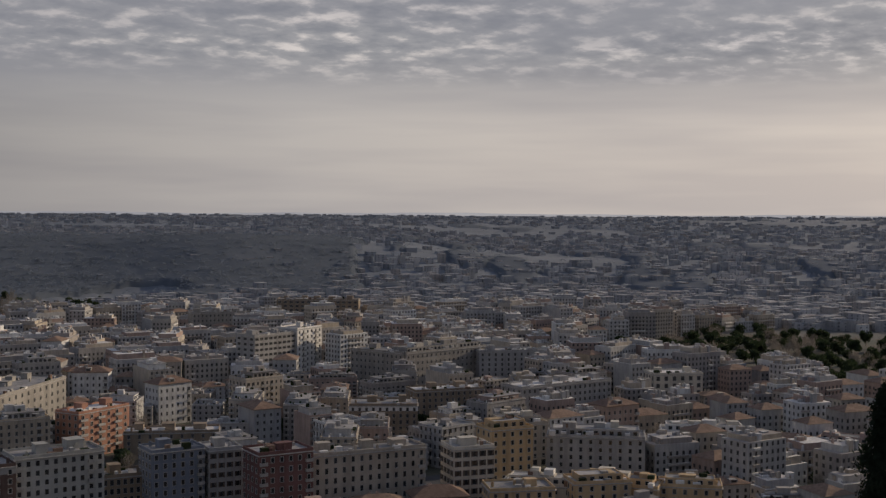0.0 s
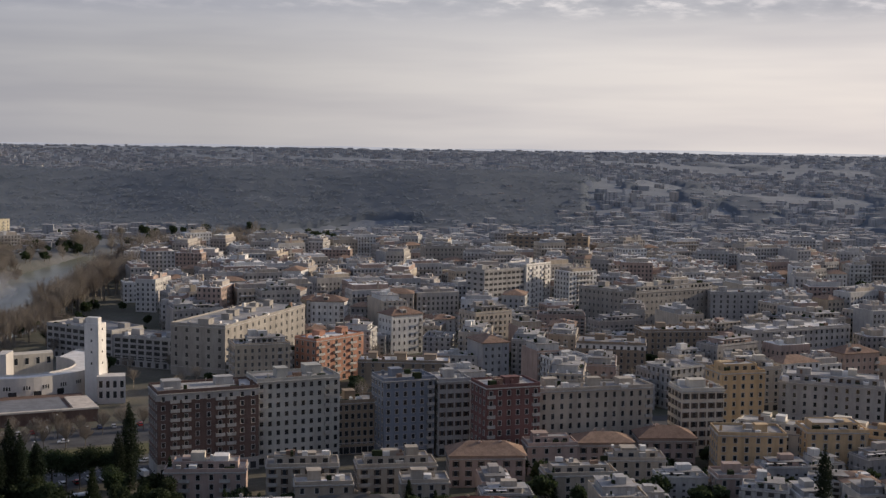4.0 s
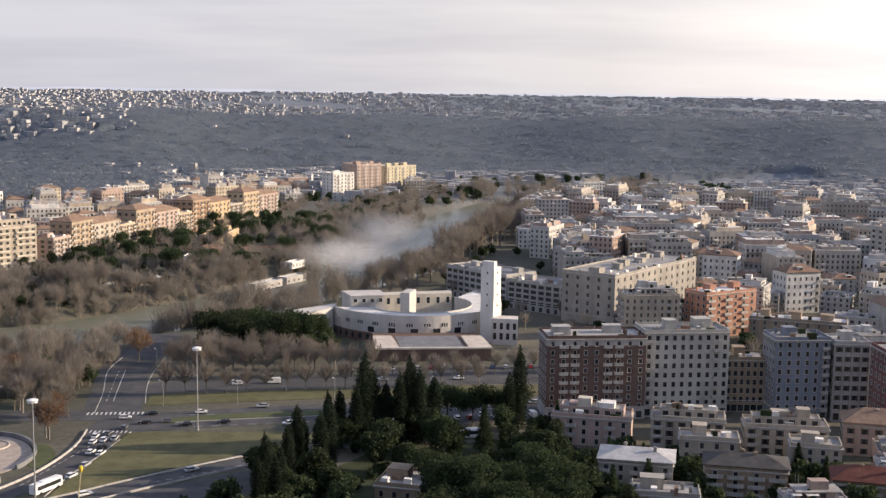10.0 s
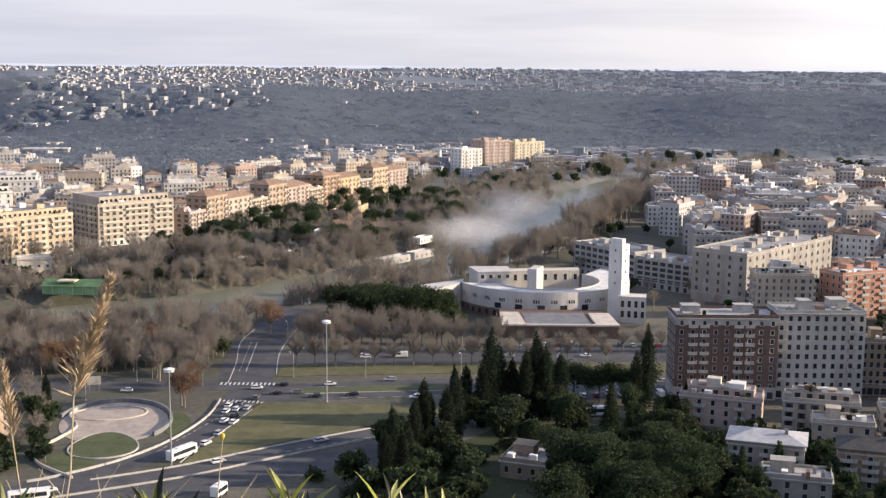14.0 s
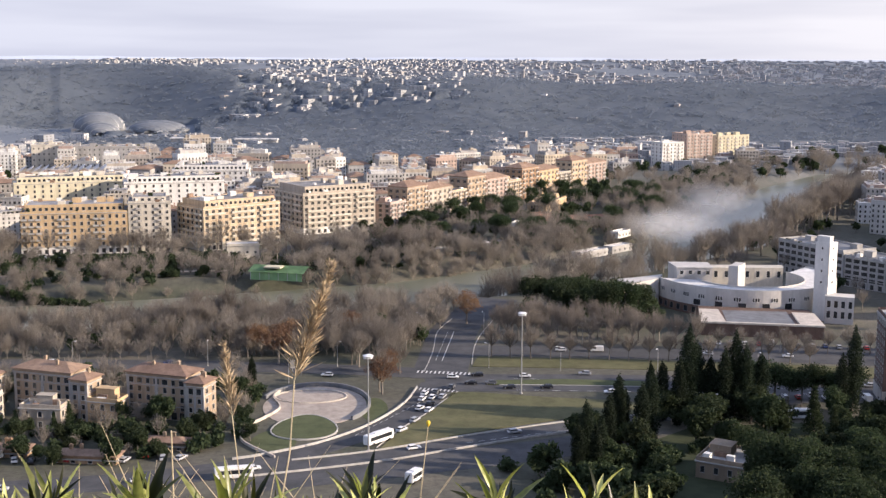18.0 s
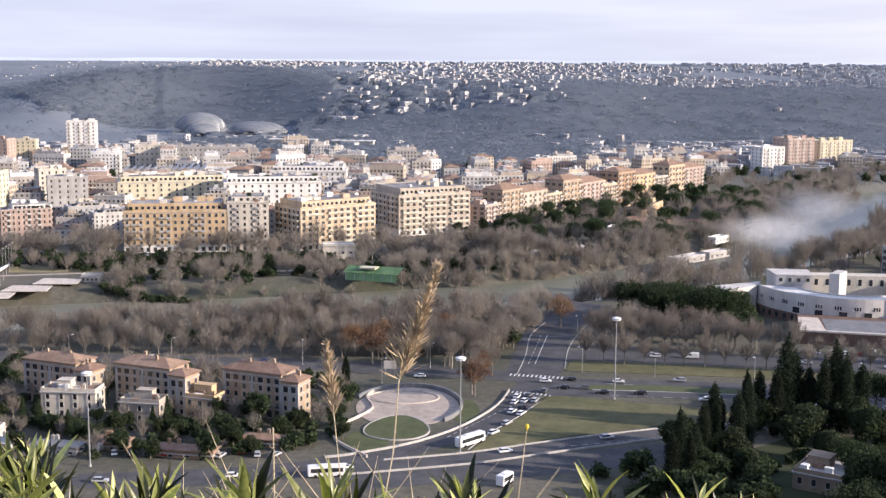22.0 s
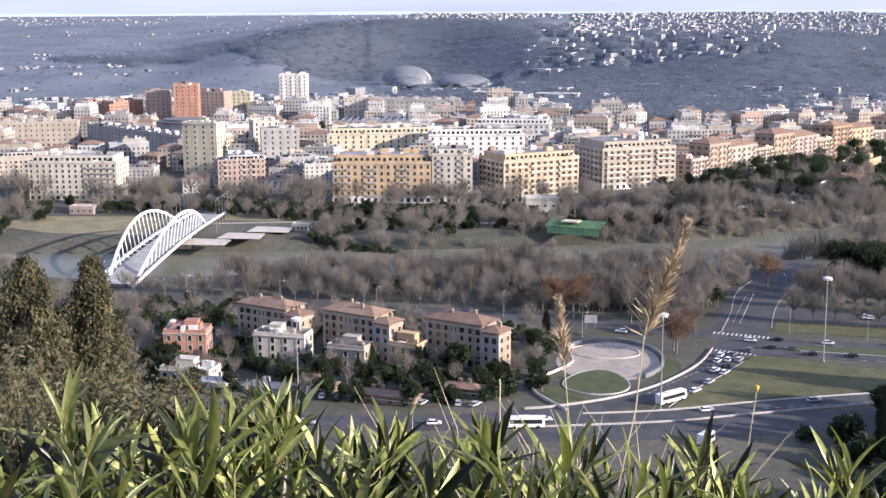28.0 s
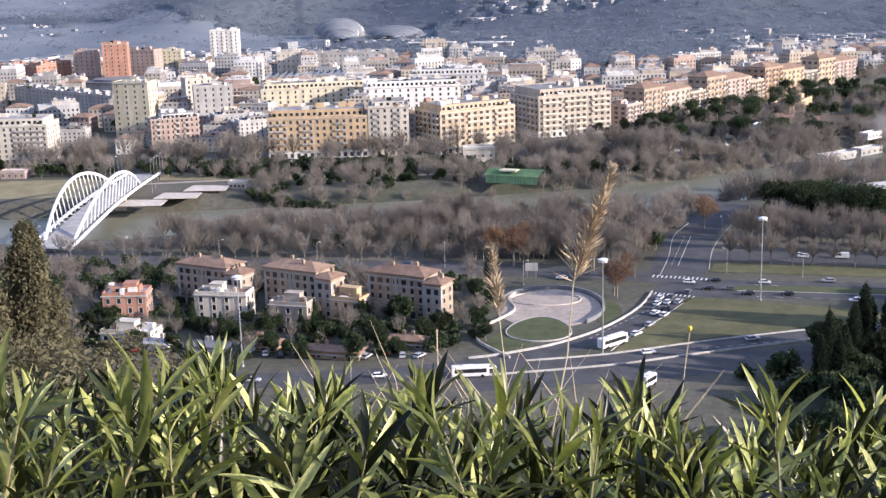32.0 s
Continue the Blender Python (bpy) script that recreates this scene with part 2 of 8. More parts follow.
M = {
    "asphalt": surf("asphalt", (0.058, 0.06, 0.065), (0.10, 0.10, 0.104), 0.08, 0.9, 0.2, 14, stain=0.3),
    "paving": surf("paving", (0.34, 0.29, 0.25), (0.46, 0.40, 0.34), 0.15, 0.9, 0.2, 12),
    "kerb": surf("kerb_stone", (0.38, 0.37, 0.35), (0.54, 0.52, 0.49), 0.3, 0.9, 0.2),
    "paint": surf("road_paint", (0.55, 0.55, 0.55), (0.75, 0.75, 0.73), 0.8, 0.8, 0.1),
    "lawn": surf("winter_lawn", (0.085, 0.09, 0.04), (0.15, 0.14, 0.07), 0.06, 0.95, 0.3, 20, stain=0.3),
    "lush": surf("green_lawn", (0.066, 0.082, 0.036), (0.105, 0.118, 0.055), 0.09, 0.95, 0.3, 20),
    "clay": surf("clay_court", (0.25, 0.115, 0.075), (0.34, 0.165, 0.11), 0.1, 0.95, 0.2, 14),
    # darker copy of the green lawn, tree shade put into the colour
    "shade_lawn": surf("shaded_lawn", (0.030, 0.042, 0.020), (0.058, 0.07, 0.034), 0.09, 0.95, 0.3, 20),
    "water": None,
    "glass": surf("window_glass", (0.018, 0.02, 0.024), (0.04, 0.045, 0.05), 0.4, 0.15, 0.0, stain=0, shift=0.4, spec=0.5),
    "blinds": surf("glass_and_lowered_blinds", (0.03, 0.032, 0.036), (0.09, 0.087, 0.083), 0.35, 0.3, 0.0, stain=0, shift=0.3),
    "trim": surf("pale_trim", (0.36, 0.35, 0.33), (0.5, 0.48, 0.45), 0.5, 0.85, 0.1),
    "shutter": surf("shutter_brown", (0.07, 0.055, 0.045), (0.12, 0.09, 0.07), 0.5, 0.7, 0.1, shift=0.4),
    "roof_flat": surf("flat_roof", (0.21, 0.205, 0.20), (0.40, 0.39, 0.38), 0.12, 0.9, 0.2, shift=0.35),
    "roof_flat_pale": surf("pale_metal_roof", (0.36, 0.36, 0.37), (0.52, 0.52, 0.52), 0.2, 0.6, 0.2),
    "roof_white": surf("bright_roof", (0.62, 0.60, 0.57), (0.8, 0.78, 0.75), 0.12, 0.85, 0.2),
    "roof_tile": surf("clay_tiles", (0.198, 0.130, 0.094), (0.312, 0.216, 0.158), 0.25, 0.9, 0.4, 8, shift=0.15),
    "roof_dark": surf("dark_slab_roof", (0.05, 0.05, 0.052), (0.095, 0.092, 0.09), 0.25, 0.9, 0.3),
    "roof_red": surf("dark_red_roof", (0.11, 0.04, 0.03), (0.17, 0.065, 0.05), 0.25, 0.9, 0.4, 8),
    "roof_grey": surf("lead_roof", (0.15, 0.155, 0.165), (0.25, 0.255, 0.265), 0.15, 0.7, 0.2),
    "lead": surf("weathered_lead", (0.13, 0.145, 0.165), (0.21, 0.225, 0.245), 0.05, 0.75, 0.0, stain=0.1),
    "brick": surf("red_brown_brick", (0.115, 0.08, 0.07), (0.175, 0.122, 0.105), 0.2, 0.9, 0.2),
    "brick_dark": surf("umber_brick", (0.13, 0.085, 0.07), (0.19, 0.13, 0.10), 0.2, 0.9, 0.2),
    "cream": surf("cream_plaster", (0.52, 0.48, 0.40), (0.66, 0.61, 0.52), 0.1, 0.9, 0.1),
    "stone_grey": surf("pale_stone_plaster", (0.38, 0.375, 0.34), (0.50, 0.49, 0.45), 0.1, 0.9, 0.1),
    "greyplaster": surf("grey_plaster", (0.34, 0.33, 0.32), (0.46, 0.45, 0.43), 0.1, 0.9, 0.1),
    "white": surf("white_plaster", (0.66, 0.64, 0.60), (0.82, 0.80, 0.76), 0.1, 0.85, 0.1, stain=0.15),
    "brown": surf("brown_plaster", (0.25, 0.198, 0.145), (0.35, 0.28, 0.205), 0.1, 0.9, 0.1),
    "blue": surf("blue_plaster", (0.18, 0.205, 0.25), (0.25, 0.275, 0.325), 0.1, 0.9, 0.1),
    "red": surf("pompeian_red_plaster", (0.155, 0.083, 0.076), (0.22, 0.12, 0.108), 0.1, 0.9, 0.1),
    "tan": surf("tan_plaster", (0.37, 0.325, 0.265), (0.50, 0.445, 0.37), 0.1, 0.9, 0.1),
    "ochre": surf("ochre_plaster", (0.48, 0.35, 0.20), (0.62, 0.46, 0.28), 0.1, 0.9, 0.1),
    "orange": surf("orange_plaster", (0.37, 0.195, 0.135), (0.48, 0.27, 0.19), 0.1, 0.9, 0.1),
    "pink": surf("rose_plaster", (0.37, 0.285, 0.245), (0.49, 0.385, 0.335), 0.1, 0.9, 0.1),
    "dun": surf("dun_plaster", (0.29, 0.272, 0.245), (0.39, 0.37, 0.335), 0.1, 0.9, 0.1),
    "hazel": surf("hazel_plaster", (0.34, 0.262, 0.185), (0.45, 0.355, 0.258), 0.15, 0.9, 0.1),
    "sand": surf("sand_plaster", (0.45, 0.35, 0.235), (0.58, 0.465, 0.325), 0.1, 0.9, 0.1),
    "umber": surf("umber_plaster", (0.30, 0.195, 0.12), (0.42, 0.29, 0.185), 0.1, 0.9, 0.1),
    "yellow": surf("pale_yellow_plaster", (0.56, 0.51, 0.36), (0.68, 0.62, 0.46), 0.1, 0.9, 0.1),
    "steel": surf("galvanised_steel", (0.35, 0.36, 0.37), (0.5, 0.5, 0.5), 1.0, 0.5, 0.0, metal=0.6, stain=0.1),
    "white_steel": surf("white_painted_steel", (0.72, 0.72, 0.72), (0.85, 0.85, 0.84), 0.4, 0.5, 0.0, stain=0.1),
    "green_roof": surf("green_tarpaulin", (0.17, 0.31, 0.15), (0.25, 0.40, 0.21), 0.2, 0.7, 0.1),
    "travertine": surf("travertine", (0.50, 0.44, 0.38), (0.66, 0.60, 0.52), 0.15, 0.9, 0.2),
    "bark": surf("bark", (0.15, 0.13, 0.11), (0.28, 0.25, 0.215), 0.6, 0.95, 0.3, shift=0.25),
    "twig": surf("bare_twigs", (0.165, 0.145, 0.125), (0.28, 0.25, 0.215), 0.03, 0.95, 0.0, shift=0.2, stain=0, thin=0.4),
    "rust": surf("russet_leaves", (0.15, 0.09, 0.055), (0.26, 0.165, 0.10), 0.2, 0.9, 0.0, shift=0.25, stain=0, thin=0.45),
    "pine": surf("pine_needles", (0.020, 0.034, 0.016), (0.05, 0.07, 0.03), 0.25, 0.9, 0.0, shift=0.25, stain=0, thin=0.4),
    "cypress": surf("cypress_scales", (0.012, 0.020, 0.012), (0.030, 0.044, 0.024), 0.4, 0.9, 0.0, shift=0.2, stain=0, thin=0.4),
    "shrub": surf("evergreen_leaves", (0.020, 0.033, 0.015), (0.055, 0.072, 0.032), 0.3, 0.85, 0.0, shift=0.3, stain=0, thin=0.4),
    # distance haze is put into this leaf colour as pale blue
    "wood_far": surf("far_woodland_hazed", (0.19, 0.225, 0.27), (0.25, 0.285, 0.33), 0.012, 0.95, 0.0, shift=0.06, stain=0, by="island", thin=0.5),
    "school": surf("school_plaster", (0.47, 0.45, 0.42), (0.60, 0.575, 0.54), 0.1, 0.85, 0.1, stain=0.15),
    "meadow": surf("straw_meadow", (0.20, 0.175, 0.095), (0.32, 0.28, 0.16), 0.05, 0.95, 0.3, 20),
    "tyre": surf("tyre_rubber", (0.015, 0.015, 0.016), (0.03, 0.03, 0.03), 2.0, 0.9, 0.0, stain=0),
}


def water_material():
    m = bpy.data.materials.new("river_water")
    m.use_nodes = True
    g = Nodes(m.node_tree)
    p = m.node_tree.nodes["Principled BSDF"]
    place = g.add("ShaderNodeNewGeometry").outputs["Position"]
    g.put(p.inputs["Base Color"], g.ramp(g.noise(place, 0.02, 4.0), (0.35, (0.13, 0.14, 0.10)), (0.65, (0.19, 0.19, 0.145))))
    p.inputs["Roughness"].default_value = 0.3
    p.inputs["IOR"].default_value = 1.33
    n = g.add("ShaderNodeBump", (("Height", g.noise(place, 0.6, 4.0)), ("Strength", 0.12), ("Distance", 0.4)))
    g.put(p.inputs["Normal"], n.outputs[0])
    return m


M["water"] = water_material()


def ground_material():
    m = bpy.data.materials.new("plain_ground")
    m.use_nodes = True
    g = Nodes(m.node_tree)
    p = m.node_tree.nodes["Principled BSDF"]
    place = g.add("ShaderNodeNewGeometry").outputs["Position"]
    broad = g.ramp(g.noise(place, 0.012, 6.0, 0.6), (0.36, (0.058, 0.064, 0.042)), (0.5, (0.092, 0.088, 0.066)), (0.62, (0.128, 0.117, 0.094)))
    fine = g.ramp(g.noise(place, 0.35, 5.0, 0.7), (0.3, (0.6, 0.6, 0.6)), (0.7, (1.2, 1.2, 1.15)))
    near = g.mix(1.0, broad, fine, "MULTIPLY")
    # scrub beyond the town, with the distance haze painted in as pale blue
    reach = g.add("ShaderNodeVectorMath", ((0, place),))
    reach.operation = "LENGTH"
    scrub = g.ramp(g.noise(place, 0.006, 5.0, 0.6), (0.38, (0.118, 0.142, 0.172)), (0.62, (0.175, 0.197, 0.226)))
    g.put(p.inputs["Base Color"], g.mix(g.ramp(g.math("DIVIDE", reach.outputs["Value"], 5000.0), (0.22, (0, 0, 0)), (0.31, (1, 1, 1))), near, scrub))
    p.inputs["Roughness"].default_value = 0.95
    n = g.add("ShaderNodeBump", (("Height", g.noise(place, 0.8, 5.0)), ("Strength", 0.4), ("Distance", 0.5)))
    g.put(p.inputs["Normal"], n.outputs[0])
    return m


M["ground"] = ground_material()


# ---- mesh helpers ----
def mesh_of(bm, *mats, smooth=False):
    me = bpy.data.meshes.new("mesh")
    bm.to_mesh(me)
    bm.free()
    for m in mats:
        me.materials.append(M[m] if isinstance(m, str) else m)
    if smooth:
        me.polygons.foreach_set("use_smooth", [True] * len(me.polygons))
    return me


def part(name, data, parent, m=None, label="", kind=""):
    """One mesh object under a thing or a part, at the pose m in its parent."""
    ob = new(name, data)
    ob.parent = parent
    if m is not None:
        ob.matrix_basis = m
    return tagged(ob, label, kind=kind)


def empty(name, m, label, category, group="", kind=""):
    ob = new(name)
    ob.matrix_basis = m
    ob.empty_display_size = 0.5
    return tagged(ob, label, category, group, kind)


def box(bm, x0, x1, y0, y1, z0, z1, mat=0):
    v = [bm.verts.new(c) for c in ((x0, y0, z0), (x1, y0, z0), (x1, y1, z0), (x0, y1, z0), (x0, y0, z1), (x1, y0, z1), (x1, y1, z1), (x0, y1, z1))]
    for q in ((0, 3, 2, 1), (4, 5, 6, 7), (0, 1, 5, 4), (1, 2, 6, 5), (2, 3, 7, 6), (3, 0, 4, 7)):
        bm.faces.new([v[i] for i in q]).material_index = mat


def prism(bm, outline, z0, z1, mat=0):
    """An upright prism on an outline that runs anticlockwise."""
    low = [bm.verts.new((x, y, z0)) for x, y in outline]
    top = [bm.verts.new((x, y, z1)) for x, y in outline]
    n = len(outline)
    bm.faces.new(top).material_index = mat
    bm.faces.new(low[::-1]).material_index = mat
    for i in range(n):
        bm.faces.new((low[i], low[(i + 1) % n], top[(i + 1) % n], top[i])).material_index = mat


def tube(bm, a, b, ra, rb, sides=6, mat=0, caps=True):
    a, b = Vector(a), Vector(b)
    q = (b - a).to_track_quat("Z", "Y")
    rings = []
    for c, r in ((a, ra), (b, rb)):
        rings.append([bm.verts.new(c + q @ Vector((r * math.cos(t), r * math.sin(t), 0))) for t in (2 * math.pi * i / sides for i in range(sides))])
    for i in range(sides):
        bm.faces.new((rings[0][i], rings[0][(i + 1) % sides], rings[1][(i + 1) % sides], rings[1][i])).material_index = mat
    if caps:
        bm.faces.new(rings[0][::-1]).material_index = mat
        bm.faces.new(rings[1]).material_index = mat


def from_arrays(verts, faces, *mats, index=None, smooth=False):
    me = bpy.data.meshes.new("mesh")
    me.from_pydata(verts.tolist() if isinstance(verts, np.ndarray) else verts, [], faces.tolist() if isinstance(faces, np.ndarray) else faces)
    for m in mats:
        me.materials.append(M[m] if isinstance(m, str) else m)
    if index is not None:
        me.polygons.foreach_set("material_index", index)
    if smooth:
        me.polygons.foreach_set("use_smooth", [True] * len(me.polygons))
    me.update()
    return me


# ---- the ground: a steep wooded hill under the camera, the river plain, a long ridge and the plateau behind ----
RIVER = [(-900, 430), (-520, 490), (-300, 527), (-110, 574), (20, 622), (110, 690), (192, 775), (268, 915), (362, 1095), (450, 1215), (600, 1330), (900, 1420)]


def smooth(a, b, v):
    t = np.clip((v - a) / (b - a), 0, 1)
    return t * t * (3 - 2 * t)


def river_gap(x, y):
    best = np.full(np.shape(x), 1e9)
    for (ax, ay), (bx, by) in zip(RIVER, RIVER[1:]):
        dx, dy = bx - ax, by - ay
        t = np.clip(((x - ax) * dx + (y - ay) * dy) / (dx * dx + dy * dy), 0, 1)
        best = np.minimum(best, np.hypot(x - ax - t * dx, y - ay - t * dy))
    return best


def ground_z(x, y):
    x, y = np.asarray(x, float), np.asarray(y, float)
    r, az = np.hypot(x, y), np.degrees(np.arctan2(x, y))
    hill = np.where(r < 10, 113.3 - np.maximum(0, r - 2.5), np.maximum(0, 105.8 - 0.44 * (r - 10)))
    behind = smooth(75, 120, np.abs(az))
    hill = hill * (1 - behind) + behind * 113.3 * (1 - smooth(250, 900, r))
    z = hill
    z = z - 9.5 * (1 - smooth(30, 50, river_gap(x, y))) * (hill < 1)
    wave = np.sin(az * 0.21 + 1.0) * 0.5 + np.sin(az * 0.57) * 0.3
    park = 320 * np.exp(-((az + 13.2) / 6.5) ** 2)
    ridge = (58 + 7 * wave) * smooth(1650, 2150, r + 60 * wave - park) * (1 - 0.55 * smooth(40, 50, az)) * (0.3 + 0.7 * smooth(-25, -17, az))
    knoll = 34 * smooth(1700, 2200, r - park) * np.exp(-((az + 13) / 6) ** 2) * (1 - smooth(2400, 3000, r))
    z = z + ridge + knoll + (86 - ridge) * smooth(2500, 4950, r) * (r > 2000)
    return z


def build_ground():
    az = np.radians(np.concatenate([np.arange(-180, -42, 6), np.arange(-42, 70, 0.35), np.arange(70, 180, 6)]))
    r = np.concatenate([[0.05, 1, 2.5, 4, 6, 8, 11, 15, 20, 27, 36, 48, 65, 90, 120, 160, 200, 230, 255], np.arange(270, 440, 14), np.arange(440, 1320, 9), np.arange(1320, 2400, 45), np.arange(2400, 4990, 160), [4990]])
    a, b = np.meshgrid(az, r)
    x, y = b * np.sin(a), b * np.cos(a)
    v = np.stack([x, y, ground_z(x, y)], -1).reshape(-1, 3)
    n, m = len(az), len(r)
    i, j = np.meshgrid(np.arange(n), np.arange(m - 1))
    k = (i + 1) % n
    f = np.stack([j * n + i, (j + 1) * n + i, (j + 1) * n + k, j * n + k], -1).reshape(-1, 4)[:, ::-1]
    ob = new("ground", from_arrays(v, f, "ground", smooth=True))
    tagged(ob, "winter grass and bare earth of a river plain below a steep hill", "ground", kind="structure")


build_ground()


def ribbon(points, left, right, z, thick=0.0):
    """A strip along a line of points, from left to right of it, optionally thick."""
    bm = bmesh.new()
    rows = []
    for i, (x, y) in enumerate(points):
        ax, ay = points[max(i - 1, 0)]
        bx, by = points[min(i + 1, len(points) - 1)]
        l = math.hypot(bx - ax, by - ay)
        nx, ny = -(by - ay) / l, (bx - ax) / l
        row = [(x + nx * left, y + ny * left), (x + nx * right, y + ny * right)]
        rows.append([bm.verts.new((px, py, z)) for px, py in row] + ([bm.verts.new((px, py, z - thick)) for px, py in row] if thick else []))
    for a, b in zip(rows, rows[1:]):
        bm.faces.new((a[0], a[1], b[1], b[0]))
        if thick:
            bm.faces.new((a[2], a[0], b[0], b[2]))
            bm.faces.new((a[1], a[3], b[3], b[1]))
    if thick:
        bm.faces.new((rows[0][0], rows[0][2], rows[0][3], rows[0][1]))
        bm.faces.new((rows[-1][1], rows[-1][3], rows[-1][2], rows[-1][0]))
    bmesh.ops.recalc_face_normals(bm, faces=bm.faces)
    return bm


def curve(points, steps=6):
    """A smooth line through the points."""
    out = []
    p = [points[0], *points, points[-1]]
    for i in range(1, len(p) - 2):
        for s in range(steps):
            t = s / steps
            out.append(tuple(0.5 * (2 * p[i][k] + (p[i + 1][k] - p[i - 1][k]) * t + (2 * p[i - 1][k] - 5 * p[i][k] + 4 * p[i + 1][k] - p[i + 2][k]) * t * t
                                    + (3 * p[i][k] - p[i - 1][k] - 3 * p[i + 1][k] + p[i + 2][k]) * t ** 3) for k in (0, 1)))
    return out + [points[-1]]


river = new("water", mesh_of(ribbon(curve(RIVER), 52, -52, -6.6), "water"))
tagged(river, "slow grey-green river with pale reflections between wooded banks", "river", kind="structure")


def road(name, points, width, label, mat="asphalt", z=0.06, kind="structure"):
    ob = new(name, mesh_of(ribbon(curve(points), width / 2, -width / 2, z, 0.3), mat))
    return tagged(ob, label, name.split("_")[0], kind=kind)


# ---- streets ----
road("road", [(14, 424), (9, 402), (1, 382), (-13, 363), (-29, 347), (-48, 335), (-74, 326), (-112, 319)], 11, "grey asphalt slip road curving round the little park")
road("road", [(200, 402), (150, 402), (110, 392), (82, 380), (54, 372), (20, 357), (-6, 344), (-45, 331), (-100, 318), (-200, 318)], 8.5, "grey asphalt lower road beside a low white wall", z=0.08)
road("road", [(10, 424), (40, 424), (94, 421), (160, 412), (260, 392), (380, 360)], 23, "wide asphalt avenue with traffic", z=0.05)
road("road", [(24, 472), (60, 471), (110, 464), (160, 457), (240, 440), (420, 400)], 17, "far asphalt carriageway of the avenue beside plane trees", z=0.05)
road("road", [(15, 430), (17, 450), (24, 506), (33, 540), (48, 575)], 20, "asphalt road leading away between plane trees", z=0.07)
road("road", [(20, 436), (-30, 445), (-90, 452), (-150, 455), (-215, 456), (-300, 440)], 14, "asphalt riverside road past the houses", z=0.055)
road("road", [(-232, 458), (-238, 474)], 18, "asphalt approach to the white bridge", z=0.09)
road("road", [(-420, 672), (-330, 676), (-262, 668), (-200, 682), (-110, 700), (-50, 745), (30, 815), (120, 905), (250, 1100)], 12, "asphalt embankment road in front of the apartment blocks", z=0.05)
road("pavement", [(-46, 322), (0, 335), (45, 350), (75, 362)], 17, "worn grey car park of old asphalt", mat="asphalt", z=0.04)
road("pavement", [(-300, 612), (-200, 640), (-90, 655)], 4, "pale gravel path across the river meadow", mat="paving", z=0.05)
road("pavement", [(120, 476), (180, 466), (260, 448)], 16, "grey paved forecourt with parked cars", mat="asphalt", z=0.045)


def lawn(outline, label, mat="lawn", z=0.16, name="lawn"):
    bm = bmesh.new()
    prism(bm, outline, z - 0.3, z)
    bmesh.ops.recalc_face_normals(bm, faces=bm.faces)
    return tagged(new(name, mesh_of(bm, mat)), label, "lawn", kind="structure")


lawn(curve([(-5, 351), (25, 367), (55, 380), (84, 387), (80, 398), (50, 405), (22, 412), (17, 404), (10, 386), (2, 370), (-5, 351)], 3)[:-1], "yellowing winter lawn on a traffic island")
lawn([(32, 421), (60, 420), (92, 418), (92, 424), (60, 428), (34, 427)], "narrow green lawn in the middle of the avenue", "lush")
lawn([(28, 447), (90, 441), (165, 428), (240, 412), (244, 424), (165, 444), (90, 456), (31, 462)], "grass verge between the carriageways")
lawn([(56, 330), (70, 296), (66, 262), (118, 242), (165, 262), (150, 330), (136, 374), (92, 370), (72, 352)], "dark green lawn under the cypresses, with their shade in its colour", "shade_lawn", 0.1)
for cx, cy in ((132, 862), (150, 876)):
    lawn([(cx - 8, cy - 12), (cx + 8, cy - 6), (cx + 1, cy + 13), (cx - 15, cy + 7)], "red clay tennis court of the river club", "clay", 0.1, "tennis_court")
lawn([(104, 828), (126, 838), (118, 858), (98, 848)], "green sports lawn of the river club", "lush", 0.1)
lawn([(-330, 582), (-275, 586), (-264, 622), (-300, 640), (-370, 628), (-370, 596)], "dry straw-coloured meadow by the river", "meadow", 0.12)


def wall_strip(name, points, width, height, label, mat="kerb", z=0.0):
    ob = new(name, mesh_of(ribbon(curve(points), width / 2, -width / 2, z + height, height + 0.3), mat))
    return tagged(ob, label, "wall", kind="structure")


wall_strip("kerb", [(7, 418), (3, 400), (-4, 383), (-13, 368), (-25, 355), (-40, 345), (-47, 342)], 0.38, 0.75, "low white-capped wall along the curved road")
wall_strip("kerb", [(90, 386), (70, 380.5), (54, 376.5), (20, 362), (-6, 349), (-30, 341)], 0.32, 0.5, "low white parapet beside the lower road")
wall_strip("kerb", [(80, 372.5), (54, 366), (20, 351), (-6, 338.5), (-45, 326)], 0.28, 0.6, "grey stone parapet above the car park", "kerb")
wall_strip("kerb", [(21, 413), (15, 400), (9, 386), (1, 370), (-6, 352)], 0.35, 0.16, "pale kerb of the traffic island")
wall_strip("kerb", [(10, 440), (14, 470), (17, 505), (24, 530)], 0.3, 0.18, "pale kerb of the road between the trees")
wall_strip("kerb", [(28, 450), (31, 480), (36, 505), (44, 535)], 0.3, 0.18, "pale kerb of the road between the trees")
wall_strip("kerb", [(96, 425), (90, 419), (86, 410), (90, 401), (110, 396)], 0.9, 0.9, "curved white wall of an underpass ramp")
wall_strip("kerb", [(36, 421), (62, 419.5), (90, 417)], 0.3, 0.25, "thin pale kerb")

